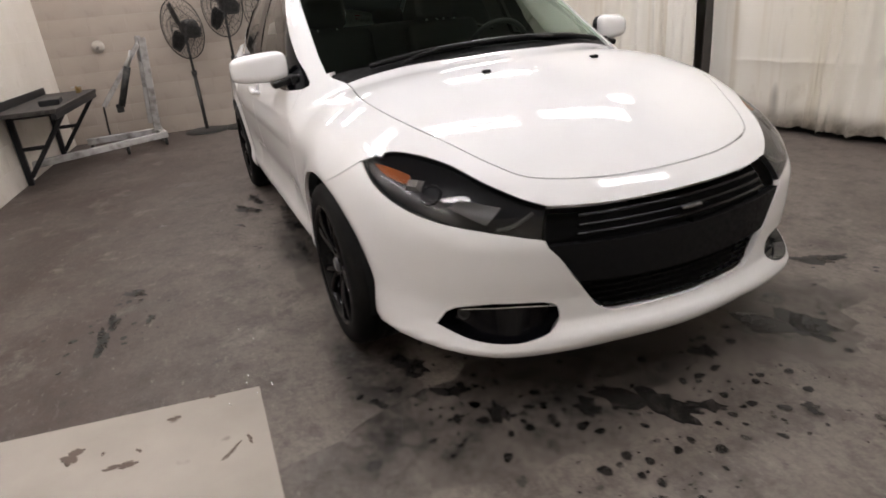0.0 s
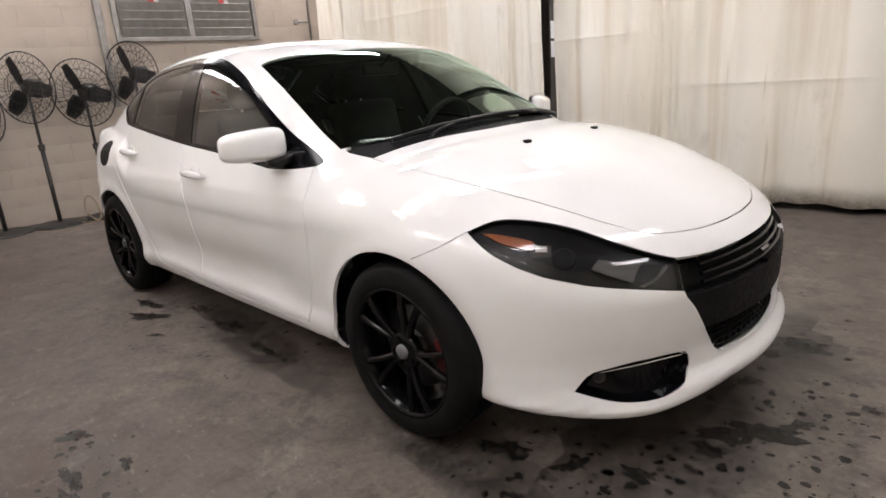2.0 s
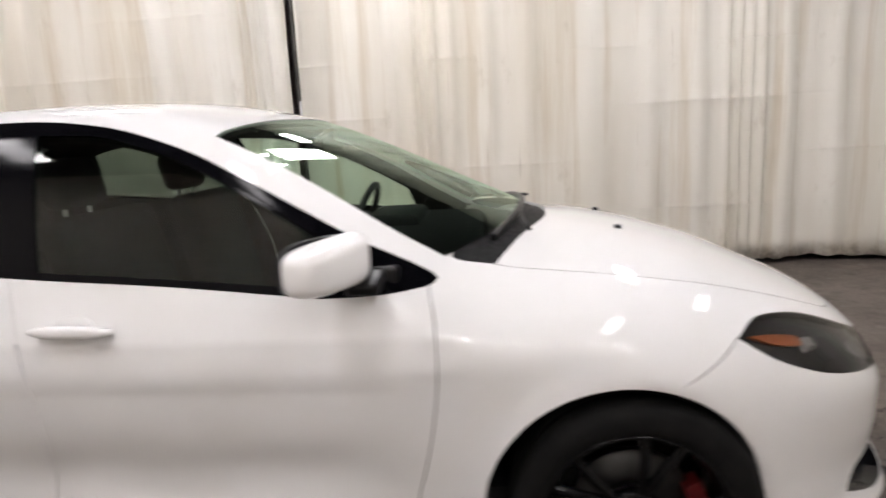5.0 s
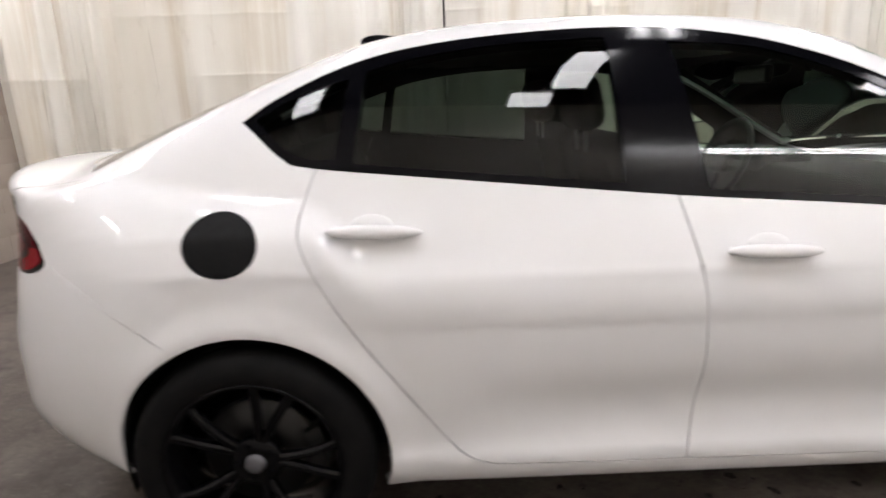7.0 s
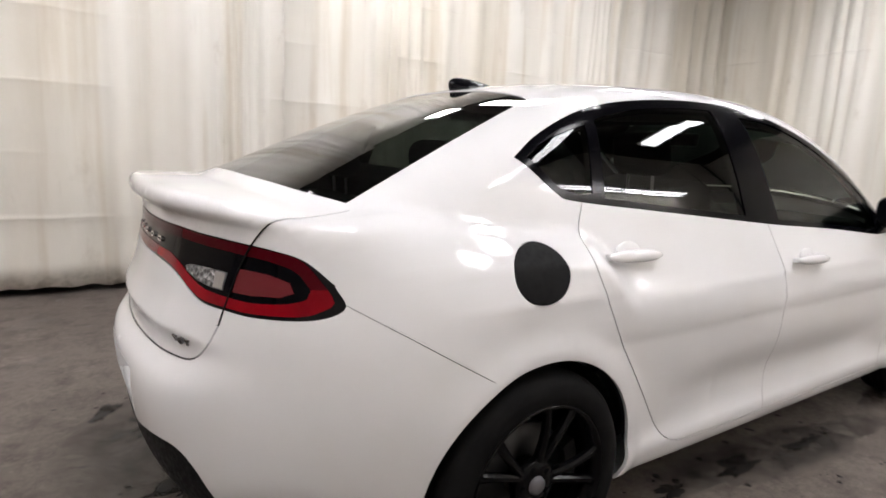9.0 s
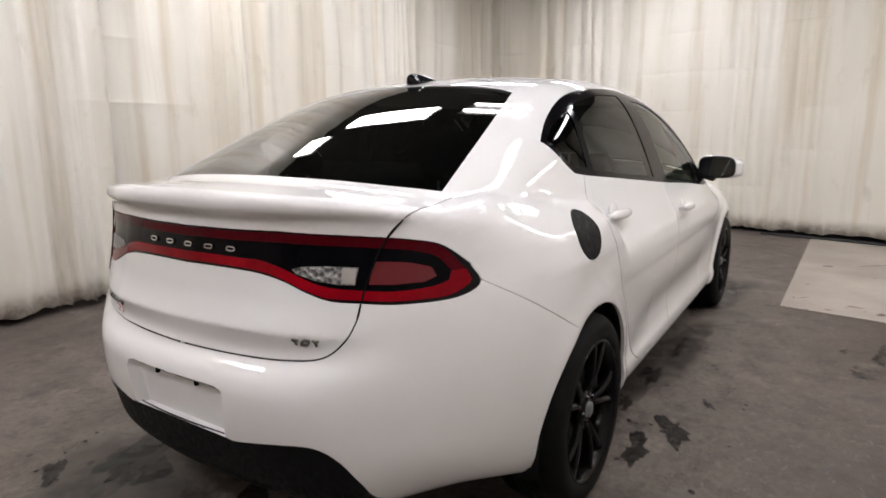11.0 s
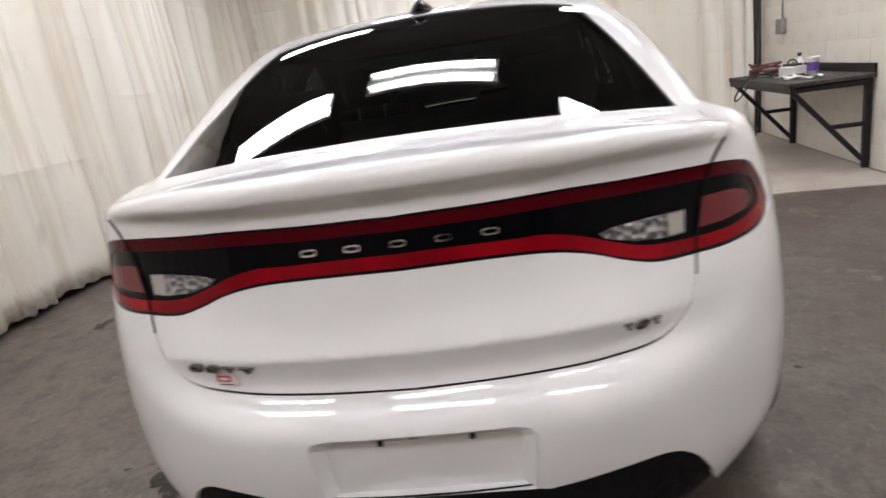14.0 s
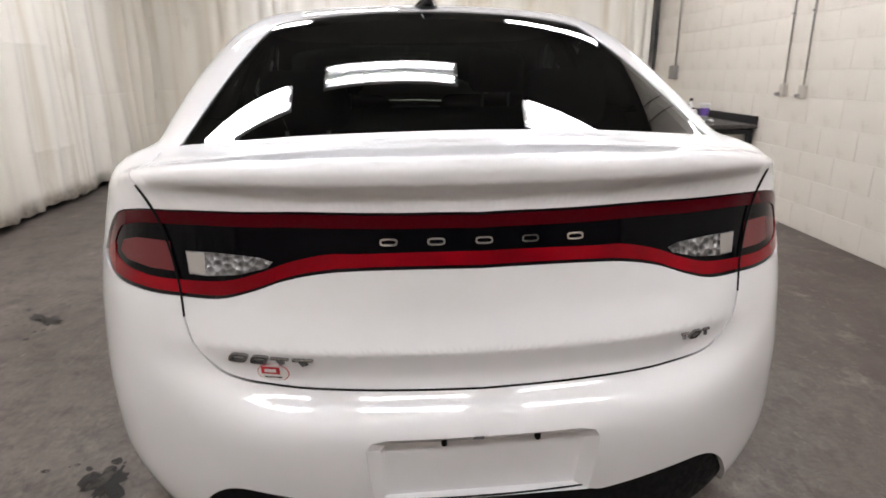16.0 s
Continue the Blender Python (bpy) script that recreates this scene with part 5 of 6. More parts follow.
for s in (-1, 1):
    at = Matrix.Translation((0.640, s * 0.940, 1.006)) @ pose(0, 0, 0, 0, 0, s * 29)
    flip = Matrix.Diagonal((1, -s, 1, 1))
    bm = mirror_body()
    bmesh.ops.transform(bm, matrix=flip, verts=bm.verts)
    if s > 0:
        bmesh.ops.reverse_faces(bm, faces=bm.faces)
    mirror = part("door_mirror", bm, paint, car, "white door mirror on a black foot", smooth=True, at=at)
    rim_bm = bmesh.new()
    bmesh.ops.create_cone(rim_bm, cap_ends=True, segments=40, radius1=1, radius2=1, depth=0.012)
    for v in rim_bm.verts:
        a = math.atan2(v.co.y, v.co.x)
        v.co = (v.co.z - 0.036, math.copysign(abs(math.cos(a)) ** 0.6, math.cos(a)) * 0.119, math.copysign(abs(math.sin(a)) ** 0.6, math.sin(a)) * 0.062)
    frame_part = part("mirror_frame", rim_bm, satin_black, mirror)
    face = bmesh.new()
    bmesh.ops.create_circle(face, cap_ends=True, segments=40, radius=1)
    for v in face.verts:
        a = math.atan2(v.co.y, v.co.x)
        v.co = (-0.0435, math.copysign(abs(math.cos(a)) ** 0.6, math.cos(a)) * 0.111, math.copysign(abs(math.sin(a)) ** 0.6, math.sin(a)) * 0.054)
    part("mirror_face", face, mirror_glass, mirror)
    foot = bmesh.new()
    add_box(foot, (0.085, 0.13, 0.030), Matrix.Translation((0.01, -s * 0.115, -0.058)) @ pose(0, 0, 0, -s * 14, 0, -s * 29), 0.010, 3)
    add_box(foot, (0.13, 0.05, 0.06), Matrix.Translation((0.0, -s * 0.155, -0.064)) @ pose(0, 0, 0, 0, 0, -s * 29), 0.012, 3)
    part("mirror_foot", foot, satin_black, mirror, smooth=True)

# ---- wheels ----
tyre_profile = [(0.218, 0.020), (0.226, 0.006), (0.250, -0.002), (0.280, 0.000), (0.300, 0.010), (0.312, 0.026), (0.3165, 0.045), (0.3165, 0.068), (0.3115, 0.070), (0.3115, 0.078), (0.318, 0.080), (0.318, 0.108), (0.3125, 0.110), (0.3125, 0.118), (0.318, 0.120), (0.318, 0.150), (0.3115, 0.152), (0.3115, 0.160), (0.3165, 0.162), (0.312, 0.200), (0.300, 0.215), (0.270, 0.226), (0.222, 0.210)]
tyre_mesh = mesh_of(lathe(tyre_profile, 72), "tyre", True)
rim_mesh = mesh_of(lathe([(0.232, 0.010), (0.234, 0.002), (0.226, 0.002), (0.220, 0.012), (0.214, 0.020), (0.205, 0.050), (0.200, 0.120), (0.206, 0.200), (0.222, 0.212)], 64), "rim", True)


def spoke_mesh(lean):
    bm = bmesh.new()
    rows = []
    for k in range(9):
        t = k / 8
        r = 0.035 + 0.190 * t
        a = math.pi / 2 + lean * (0.10 + 0.125 * t)
        c, sn = math.cos(a), math.sin(a)
        w, d = 0.0125 - 0.004 * t + 0.007 * t**4, 0.026 - 0.008 * t
        y0 = 0.020 - 0.030 * math.sin(t * 2.4) * 0.45 + 0.012 * (1 - t)
        ring_ = []
        for ox, oy in ((-w, d), (-w, 0.006), (-w * 0.45, 0), (w * 0.45, 0), (w, 0.006), (w, d)):
            ring_.append(bm.verts.new((r * c - ox * sn, y0 + oy, r * sn + ox * c)))
        rows.append(ring_)
    for a, b in zip(rows, rows[1:]):
        for i in range(6):
            bm.faces.new((a[i], a[(i + 1) % 6], b[(i + 1) % 6], b[i]))
    bm.faces.new(rows[0][::-1])
    bm.faces.new(rows[-1])
    bmesh.ops.recalc_face_normals(bm, faces=bm.faces)
    return mesh_of(bm, "spoke")


spokes = [spoke_mesh(1), spoke_mesh(-1)]
hub_mesh = mesh_of(lathe([(0.0, 0.024), (0.034, 0.024), (0.062, 0.026), (0.070, 0.034), (0.066, 0.060)], 40), "hub", True)
cap_mesh = mesh_of(lathe([(0.0, 0.012), (0.017, 0.0125), (0.025, 0.016), (0.027, 0.026)], 36), "cap", True)
disc_mesh = mesh_of(lathe([(0.06, 0.085), (0.150, 0.085), (0.152, 0.090), (0.152, 0.106), (0.06, 0.108)], 48), "disc", True)
nut_mesh = mesh_of(lathe([(0.0, 0.019), (0.007, 0.019), (0.009, 0.024), (0.009, 0.034)], 10), "nut")
for wx in (AXLE, -AXLE):
    for s in (-1, 1):
        at = Matrix.Translation((wx, s * 0.906, WHEEL_Z)) @ (pose(0, 0, 0, 0, 17, 0) if s < 0 else pose(0, 0, 0, 0, 30, 180))
        wheel = part("wheel", tyre_mesh, rubber, car, "black alloy wheel with paired spokes", at=at)
        part("rim", rim_mesh, rim_black, wheel)
        for k in range(5):
            for sp in spokes:
                part("spoke", sp, rim_black, wheel, at=pose(0, 0, 0, 0, 72 * k, 0))
            part("wheel_nut", nut_mesh, rim_black, wheel, at=pose(0, 0, 0, 0, 72 * k + 36, 0) @ Matrix.Translation((0, 0, 0.048)))
        part("hub", hub_mesh, rim_black, wheel)
        part("centre_cap", cap_mesh, cap_grey, wheel, "grey centre cap")
        part("brake_disc", disc_mesh, cast_iron, wheel)
        cal = bmesh.new()
        arc = [cal.verts.new((r * math.cos(a), y, r * math.sin(a))) for y in (0.055, 0.110) for r, turn_ in ((0.138, 1), (0.182, -1)) for a in np.linspace(-0.30, 0.46, 9)[::turn_]]
        cal.faces.new(arc[:18])
        cal.faces.new(arc[18:][::-1])
        for k in range(18):
            cal.faces.new((arc[k], arc[18 + k], arc[18 + (k + 1) % 18], arc[(k + 1) % 18]))
        bmesh.ops.recalc_face_normals(cal, faces=cal.faces)
        part("brake_caliper", cal, red_paint if wx > 0 else cast_iron, wheel, "red brake caliper" if wx > 0 else "dark iron brake caliper", at=pose(0, 0, 0, 0, -17, 0))
        # the dark well round the wheel
        well = lathe([(0.345, 0.045), (0.358, 0.10), (0.358, 0.30), (0.0, 0.31)], 48)
        gone = [v for v in well.verts if v.co.z + WHEEL_Z < 0.19]
        bmesh.ops.delete(well, geom=gone, context="VERTS")
        part("wheel_well", well, matt_black, car, smooth=True, at=Matrix.Translation((wx - (0.029 if wx > 0 else -0.002), s * 0.905, WHEEL_Z)) @ (Matrix() if s < 0 else pose(0, 0, 0, 0, 0, 180)))

# ---- inside the car ----
inner = panel(("body_shell", "door_front", "door_rear", "window_surround"), 0.028, 0.0)
bm = bmesh.new()
bm.from_mesh(inner)
bmesh.ops.delete(bm, geom=[f for f in bm.faces if f.calc_center_median().z < 0.36 or not -1.75 < f.calc_center_median().x < 1.0], context="FACES")
bmesh.ops.reverse_faces(bm, faces=bm.faces)
roofing = bm.copy()
bmesh.ops.delete(bm, geom=[f for f in bm.faces if f.calc_center_median().z >= 1.36], context="FACES")
bmesh.ops.delete(roofing, geom=[f for f in roofing.faces if f.calc_center_median().z < 1.36], context="FACES")
part("door_lining", bm, dash_black, car, "dark cabin lining", smooth=True)
part("headlining", roofing, liner_grey, car, smooth=True)
part("cabin_floor", box((2.9, 1.5, 0.04), Matrix.Translation((-0.35, 0, 0.30))), dash_black, car)
dash = bmesh.new()
add_box(dash, (0.50, 1.40, 0.26), Matrix.Translation((0.72, 0, 0.80)), 0.06, 4)
add_box(dash, (0.24, 0.42, 0.09), Matrix.Translation((0.58, 0.36, 0.93)), 0.035, 4)
add_box(dash, (0.60, 0.26, 0.30), Matrix.Translation((0.30, 0, 0.52)), 0.04, 3)
part("dashboard", dash, dash_black, car, smooth=True)
part("firewall", box((0.05, 1.45, 0.55), Matrix.Translation((0.93, 0, 0.62))), dash_black, car)
part("parcel_shelf", box((0.50, 1.16, 0.04), Matrix.Translation((-1.58, 0, 0.955)), 0.01, 2), dash_black, car)
wheel_pts = [(0.0, 0.185 * math.cos(k * math.pi / 12), 0.185 * math.sin(k * math.pi / 12)) for k in range(24)]
steer = part("steering_wheel", wire(wheel_pts, 0.015, 8, True), dash_black, car, at=Matrix.Translation((0.42, 0.36, 0.92)) @ pose(0, 0, 0, 0, 22, 0))
hubs = bmesh.new()
add_box(hubs, (0.05, 0.15, 0.10), None, 0.02, 3)
for a in (0, 180, 270):
    add_box(hubs, (0.018, 0.13, 0.032), pose(0, 0, 0, a, 0, 0) @ Matrix.Translation((0, 0.115, 0)), 0.006, 2)
part("steering_hub", hubs, dash_black, steer)
rear_mirror = part("rear_view_mirror", box((0.03, 0.24, 0.065), Matrix.Translation((0.33, 0, 1.275)), 0.014, 3), satin_black, car)
part("mirror_stalk", tube((0.345, 0, 1.29), (0.42, 0, 1.34), 0.010), satin_black, rear_mirror)


def seat(x, y, width, back_lean=14):
    base = bmesh.new()
    add_box(base, (0.50, width, 0.16), Matrix.Translation((x + 0.06, y, 0.52)) @ pose(0, 0, 0, 0, -6, 0), 0.05, 4)
    s = part("seat", base, grey_fabric, car, "dark grey cloth seat", smooth=True)
    back = bmesh.new()
    add_box(back, (0.13, width * 0.98, 0.58), Matrix.Translation((x - 0.27, y, 0.82)) @ pose(0, 0, 0, 0, -back_lean, 0), 0.05, 4)
    part("backrest", back, grey_fabric, s, smooth=True)
    return s


def headrest(x, y, z, s):
    h = bmesh.new()
    add_box(h, (0.10, 0.25, 0.17), Matrix.Translation((x, y, z)) @ pose(0, 0, 0, 0, -12, 0), 0.045, 4)
    part("headrest", h, grey_fabric, s, smooth=True)
    posts = tube((x + 0.012, y - 0.06, z - 0.15), (x + 0.004, y - 0.06, z - 0.04), 0.006)
    add_tube(posts, (x + 0.012, y + 0.06, z - 0.15), (x + 0.004, y + 0.06, z - 0.04), 0.006)
    part("headrest_post", posts, steel, s)


for y in (-0.36, 0.36):
    headrest(-0.40, y, 1.20, seat(0.02, y, 0.50))
bench = seat(-0.92, 0.0, 1.28, 20)
for y in (-0.38, 0.38):
    headrest(-1.38, y, 1.13, bench)

# ---- stains on the floor ----
oil = material("oily_stain", (0.012, 0.011, 0.010), 0.35, Specular_IOR_Level=0.25)
where = place_of(oil)
tie(oil, mixed(oil, ramp_of(oil, noise_of(oil, where, 7.0, 6.0), (0.35, 0.0), (0.75, 1.0)), (0.007, 0.0065, 0.006), (0.022, 0.019, 0.017)), bsdf(oil).inputs["Base Color"])
# soft, thinning edges
cover = ramp_of(oil, noise_of(oil, where, 11.0, 7.0, 0.68), (0.30, 0.0), (0.50, 0.86))
tie(oil, cover, bsdf(oil).inputs["Alpha"])


def blot(rng, x, y, rx, ry, turn, bm, ragged=1.0):
    k = 56 if ragged > 0.5 else 14
    ph = [rng.uniform(0, 6.28) for _ in range(6)]
    c, s = math.cos(turn), math.sin(turn)
    out = []
    for i in range(k):
        a = 2 * math.pi * i / k
        r = 1 + ragged * (0.28 * math.sin(2 * a + ph[0]) + 0.20 * math.sin(3 * a + ph[1]) + 0.15 * math.sin(5 * a + ph[2]) + 0.10 * math.sin(8 * a + ph[3]) + 0.08 * math.sin(13 * a + ph[4]) + 0.06 * math.sin(19 * a + ph[5]))
        px, py = rx * r * math.cos(a), ry * r * math.sin(a)
        out.append(bm.verts.new((x + px * c - py * s, y + px * s + py * c, 0.0)))
    bm.faces.new(out)


# room x and y, half sizes, turn, and how many drips lie round each
STAINS_AHEAD = [(2.27, 0.02, 0.13, 0.07, 0.6, 26), (2.21, -0.16, 0.05, 0.03, 0.2, 16), (2.36, 0.16, 0.05, 0.03, 0.9, 14), (2.11, 0.75, 0.15, 0.09, 0.5, 12), (1.75, 1.30, 0.10, 0.05, 0.9, 5), (2.12, 0.36, 0.05, 0.03, 0.3, 14), (2.12, -0.42, 0.06, 0.025, 0.1, 20), (1.74, -0.60, 0.07, 0.05, 0.4, 14), (1.95, -0.52, 0.05, 0.03, 1.0, 16), (0.97, -1.74, 0.10, 0.030, 0.1, 7), (0.80, -1.72, 0.09, 0.022, 0.0, 7), (0.50, -1.66, 0.07, 0.03, 0.6, 5), (0.84, -1.56, 0.035, 0.02, 0.2, 6)]
STAINS_BEHIND = [(-0.64, -1.09, 0.11, 0.055, 0.35, 6), (-0.86, -1.02, 0.11, 0.045, 0.2, 6), (-0.30, -1.14, 0.05, 0.015, 0.5, 3), (-0.11, -0.82, 0.13, 0.04, 0.1, 16), (0.32, -0.82, 0.10, 0.03, 0.05, 18), (-0.50, -0.83, 0.07, 0.03, 0.1, 8), (-2.06, 0.46, 0.19, 0.11, 0.5, 9), (-2.02, -0.10, 0.13, 0.07, 0.3, 12), (-2.30, 0.62, 0.07, 0.04, 0.8, 6), (-0.06, 2.45, 0.08, 0.045, 0.4, 3), (-0.31, 1.89, 0.10, 0.045, 0.9, 8), (-1.61, 0.91, 0.09, 0.06, 0.2, 6), (2.62, -0.20, 0.03, 0.02, 0.3, 22), (2.50, 0.42, 0.03, 0.02, 0.3, 20)]
for n, (x, y, rx, ry, turn, drops) in enumerate(STAINS_AHEAD + STAINS_BEHIND):
    rng = random.Random(100 + n)
    bm = bmesh.new()
    blot(rng, 0, 0, rx, ry, turn, bm)
    for _ in range(drops * 2):
        a, d = rng.uniform(0, 6.28), rng.uniform(0.9, 3.0) * max(rx, 0.08)
        r = 0.003 + 0.018 * rng.random() ** 3
        blot(rng, d * math.cos(a), d * math.sin(a), r, r * rng.uniform(0.5, 1), a, bm, 0.4)
    tagged(part("oil_stain", bm, oil, at=in_room(x, y, 0.0022 + 0.00012 * n)), "dark oily puddle with drips on the concrete", "floor stain", "floor stains", "structure")
# damp patches; beside the car they also paint in its soft shadow
damp = material("damp_shaded_concrete", (0.03, 0.027, 0.024), 0.3)
where = place_of(damp)
tie(damp, mixed(damp, noise_of(damp, where, 9.0, 6.0), (0.018, 0.016, 0.014), (0.05, 0.044, 0.039)), bsdf(damp).inputs["Base Color"])
middle = damp.node_tree.nodes.new("ShaderNodeMapping")
middle.inputs["Location"].default_value, middle.inputs["Scale"].default_value = (-1, -1, 0), (2, 2, 0)
tie(damp, damp.node_tree.nodes.new("ShaderNodeTexCoord").outputs["Generated"], middle.inputs["Vector"])
fall = damp.node_tree.nodes.new("ShaderNodeTexGradient")
fall.gradient_type = "SPHERICAL"
tie(damp, middle.outputs[0], fall.inputs[0])
patch_alpha = mixed(damp, 1.0, ramp_of(damp, fall.outputs["Fac"], (0.08, 0.0), (0.5, 1.0)), ramp_of(damp, noise_of(damp, where, 5.0, 8.0, 0.72), (0.34, 0.0), (0.60, 0.75)), "MULTIPLY")
tie(damp, patch_alpha, bsdf(damp).inputs["Alpha"])
for n, (x, y, rx, ry, turn) in enumerate([(2.10, -0.10, 0.40, 0.75, 0.1), (2.05, 0.80, 0.30, 0.36, 0.4), (0.15, -0.80, 0.75, 0.16, 0.0), (-2.1, 0.3, 0.40, 0.55, 0.2), (1.55, -0.72, 0.5, 0.2, 0.1)]):
    bm = bmesh.new()
    blot(random.Random(500 + n), 0, 0, rx, ry, turn, bm, 0.7)
    tagged(part("damp_shade_patch", bm, damp, at=in_room(x, y, 0.0008 + 0.0001 * n)), "mottled dark patch of damp and painted car shade on the concrete", "floor stain", "damp patches", "structure")
brown = material("rusty_brown_spot", (0.09, 0.062, 0.045), 0.6)
for n, (x, y, rx, ry) in enumerate([(1.603, -1.843, 0.034, 0.027), (1.728, -1.696, 0.040, 0.016), (1.637, -1.753, 0.008, 0.006), (1.679, -1.65, 0.012, 0.006), (1.564, -1.546, 0.018, 0.011), (1.833, -1.389, 0.034, 0.008), (1.80, -1.33, 0.022, 0.006), (1.50, -1.42, 0.014, 0.009), (3.39, -1.93, 0.16, 0.012), (2.72, -2.11, 0.05, 0.014), (2.15, -1.95, 0.02, 0.014), (2.3, -1.4, 0.015, 0.01), (3.9, -2.2, 0.05, 0.03)]):
    bm = bmesh.new()
    blot(random.Random(300 + n), 0, 0, rx, ry, 0.5 + n, bm)
    tagged(part("brown_spot", bm, brown, at=Matrix.Translation((x, y, 0.0075 + 0.0001 * n))), "small brown spot on the pale slab", "floor stain", "slab spots", "structure")

# a few bright drops by the corner of the slab
drops = bmesh.new()
for x, y in ((1.044, -1.279), (1.162, -1.235), (1.425, -1.290), (1.561, -1.276), (1.586, -1.368), (1.534, -1.219), (1.48, -1.30)):
    bmesh.ops.create_icosphere(drops, subdivisions=2, radius=1.0, matrix=Matrix.Translation((x, y, 0.007)) @ Matrix.Diagonal((0.006, 0.004, 0.003, 1)))
tagged(part("water_drops", drops, chrome, smooth=True), "bright drops of water on the floor", "water drops", kind="stuff")

# ---- pedestal fans along the back wall ----
fan_black = material("dusty_black_metal", (0.02, 0.019, 0.018), 0.5)
tie(fan_black, mixed(fan_black, ramp_of(fan_black, noise_of(fan_black, place_of(fan_black), 20.0), (0.45, 0.0), (0.8, 1.0)), (0.012, 0.012, 0.012), (0.06, 0.055, 0.048)), bsdf(fan_black).inputs["Base Color"])


def circle(r, x, n=40):
    return [(x, r * math.cos(2 * math.pi * k / n), r * math.sin(2 * math.pi * k / n)) for k in range(n)]


def build_fan(height, radius=0.345, turn=0, tilt=0):
    fan = thing("pedestal_fan", "black industrial pedestal fan with a wire cage", "fan", group="fans along the wall")
    part("base", lathe([(0.0, 0.035), (0.06, 0.034), (0.20, 0.026), (0.255, 0.014), (0.262, 0.0), (0.0, 0.0)], 40, "Z"), fan_black, fan, smooth=True)
    part("lower_pole", tube((0, 0, 0.03), (0, 0, height * 0.58), 0.021), fan_black, fan, smooth=True)
    part("upper_pole", tube((0, 0, height * 0.5), (0, 0, height - 0.08), 0.015), fan_black, fan, smooth=True)
    part("collar", lathe([(0.0, -0.03), (0.030, -0.03), (0.032, 0.03), (0.0, 0.03)], 20, "Z"), fan_black, fan, at=Matrix.Translation((0, 0, height * 0.58)))
    part("knob", tube((0.02, 0, height * 0.58), (0.06, 0, height * 0.58), 0.014), fan_black, fan)
    head = part("motor", lathe([(0.0, -0.20), (0.05, -0.20), (0.085, -0.17), (0.09, -0.05), (0.07, -0.02), (0.0, -0.02)], 28), fan_black, fan, smooth=True, at=Matrix.Translation((0, 0, height)) @ pose(0, 0, 0, 0, tilt, turn) @ pose(0, 0, 0, 0, 0, -90) @ Matrix.Translation((0, 0.02, 0)))
    part("yoke", box((0.05, 0.05, 0.14), Matrix.Translation((-0.09, 0, height - 0.06)), 0.01, 2), fan_black, fan)
    for side_, reach in (("front_cage", 0.10), ("rear_cage", -0.09)):
        rings_ = [wire(circle(radius, 0.005), 0.006, 6, True, False)]
        for f, bulge in ((0.72, 0.62), (0.42, 0.9), (0.20, 1.0)):
            rings_.append(wire(circle(radius * f, reach * bulge), 0.0028, 4, True, False))
        for k in range(30):
            a = 2 * math.pi * k / 30
            spoke = [(reach * b, radius * f * math.cos(a + 0.25 * (1 - f)), radius * f * math.sin(a + 0.25 * (1 - f))) for f, b in ((0.12, 1.0), (0.42, 0.9), (0.72, 0.62), (1.0, 0.03))]
            rings_.append(wire(spoke, 0.0020, 4, False, False))
        part(side_, joined(*rings_), fan_black, head, at=pose(0, 0, 0, 0, 0, 90))
        for me in rings_:
            bpy.data.meshes.remove(me)
    for k in range(3):
        bm = bmesh.new()
        rows = []
        for i in range(7):
            t = i / 6
            r = 0.05 + (radius - 0.085) * t
            wide = 0.05 + 0.10 * math.sin(math.pi * min(1, 0.25 + 0.62 * t))
            row = []
            for j in range(5):
                o = (j / 4 - 0.5) * wide
                row.append(bm.verts.new((0.01 + o * 0.45 * (1 - 0.4 * t), o, r)))
            rows.append(row)
        for a, b in zip(rows, rows[1:]):
            for j in range(4):
                bm.faces.new((a[j], a[j + 1], b[j + 1], b[j]))
        extra = bmesh.ops.solidify(bm, geom=bm.faces[:], thickness=0.003)
        part("blade", bm, fan_black, head, smooth=True, at=pose(0, 0, 0, 0, 0, 90) @ pose(0, 0, 0, 120 * k + 20, 0, 0))
    return fan


for y, h, r, turn, tilt in ((-1.42, 1.19, 0.335, -46, 5), (-0.94, 1.40, 0.345, -50, 0), (-0.45, 1.32, 0.345, -44, 6), (0.07, 1.48, 0.345, -56, 0)):
    f = build_fan(h, r, turn, tilt)
    f.matrix_basis = in_room(-4.40, y, 0, 0)

# ---- louvred shutter in the back wall ----
galvanised = material("dull_galvanised_steel", (0.30, 0.29, 0.275), 0.45, 0.8)
tie(galvanised, mixed(galvanised, noise_of(galvanised, place_of(galvanised), 12.0, 5.0), (0.36, 0.35, 0.335), (0.16, 0.15, 0.14)), bsdf(galvanised).inputs["Base Color"])
tape_red = material("red_tape", (0.45, 0.03, 0.02), 0.5)
shutter = thing("wall_shutter", "galvanised steel louvred wall shutter, closed", "vent", in_room(BACK, 0.87, 1.86))
for sz, at in (((0.05, 1.66, 0.05), (0.02, 0, 0.0)), ((0.05, 1.66, 0.05), (0.02, 0, 0.80)), ((0.05, 0.05, 0.85), (0.02, -0.81, 0.40)), ((0.05, 0.05, 0.85), (0.02, 0.81, 0.40)), ((0.035, 0.07, 0.80), (0.022, 0.0, 0.40))):
    part("frame", box(sz, Matrix.Translation(at), 0.004, 1), galvanised, shutter)
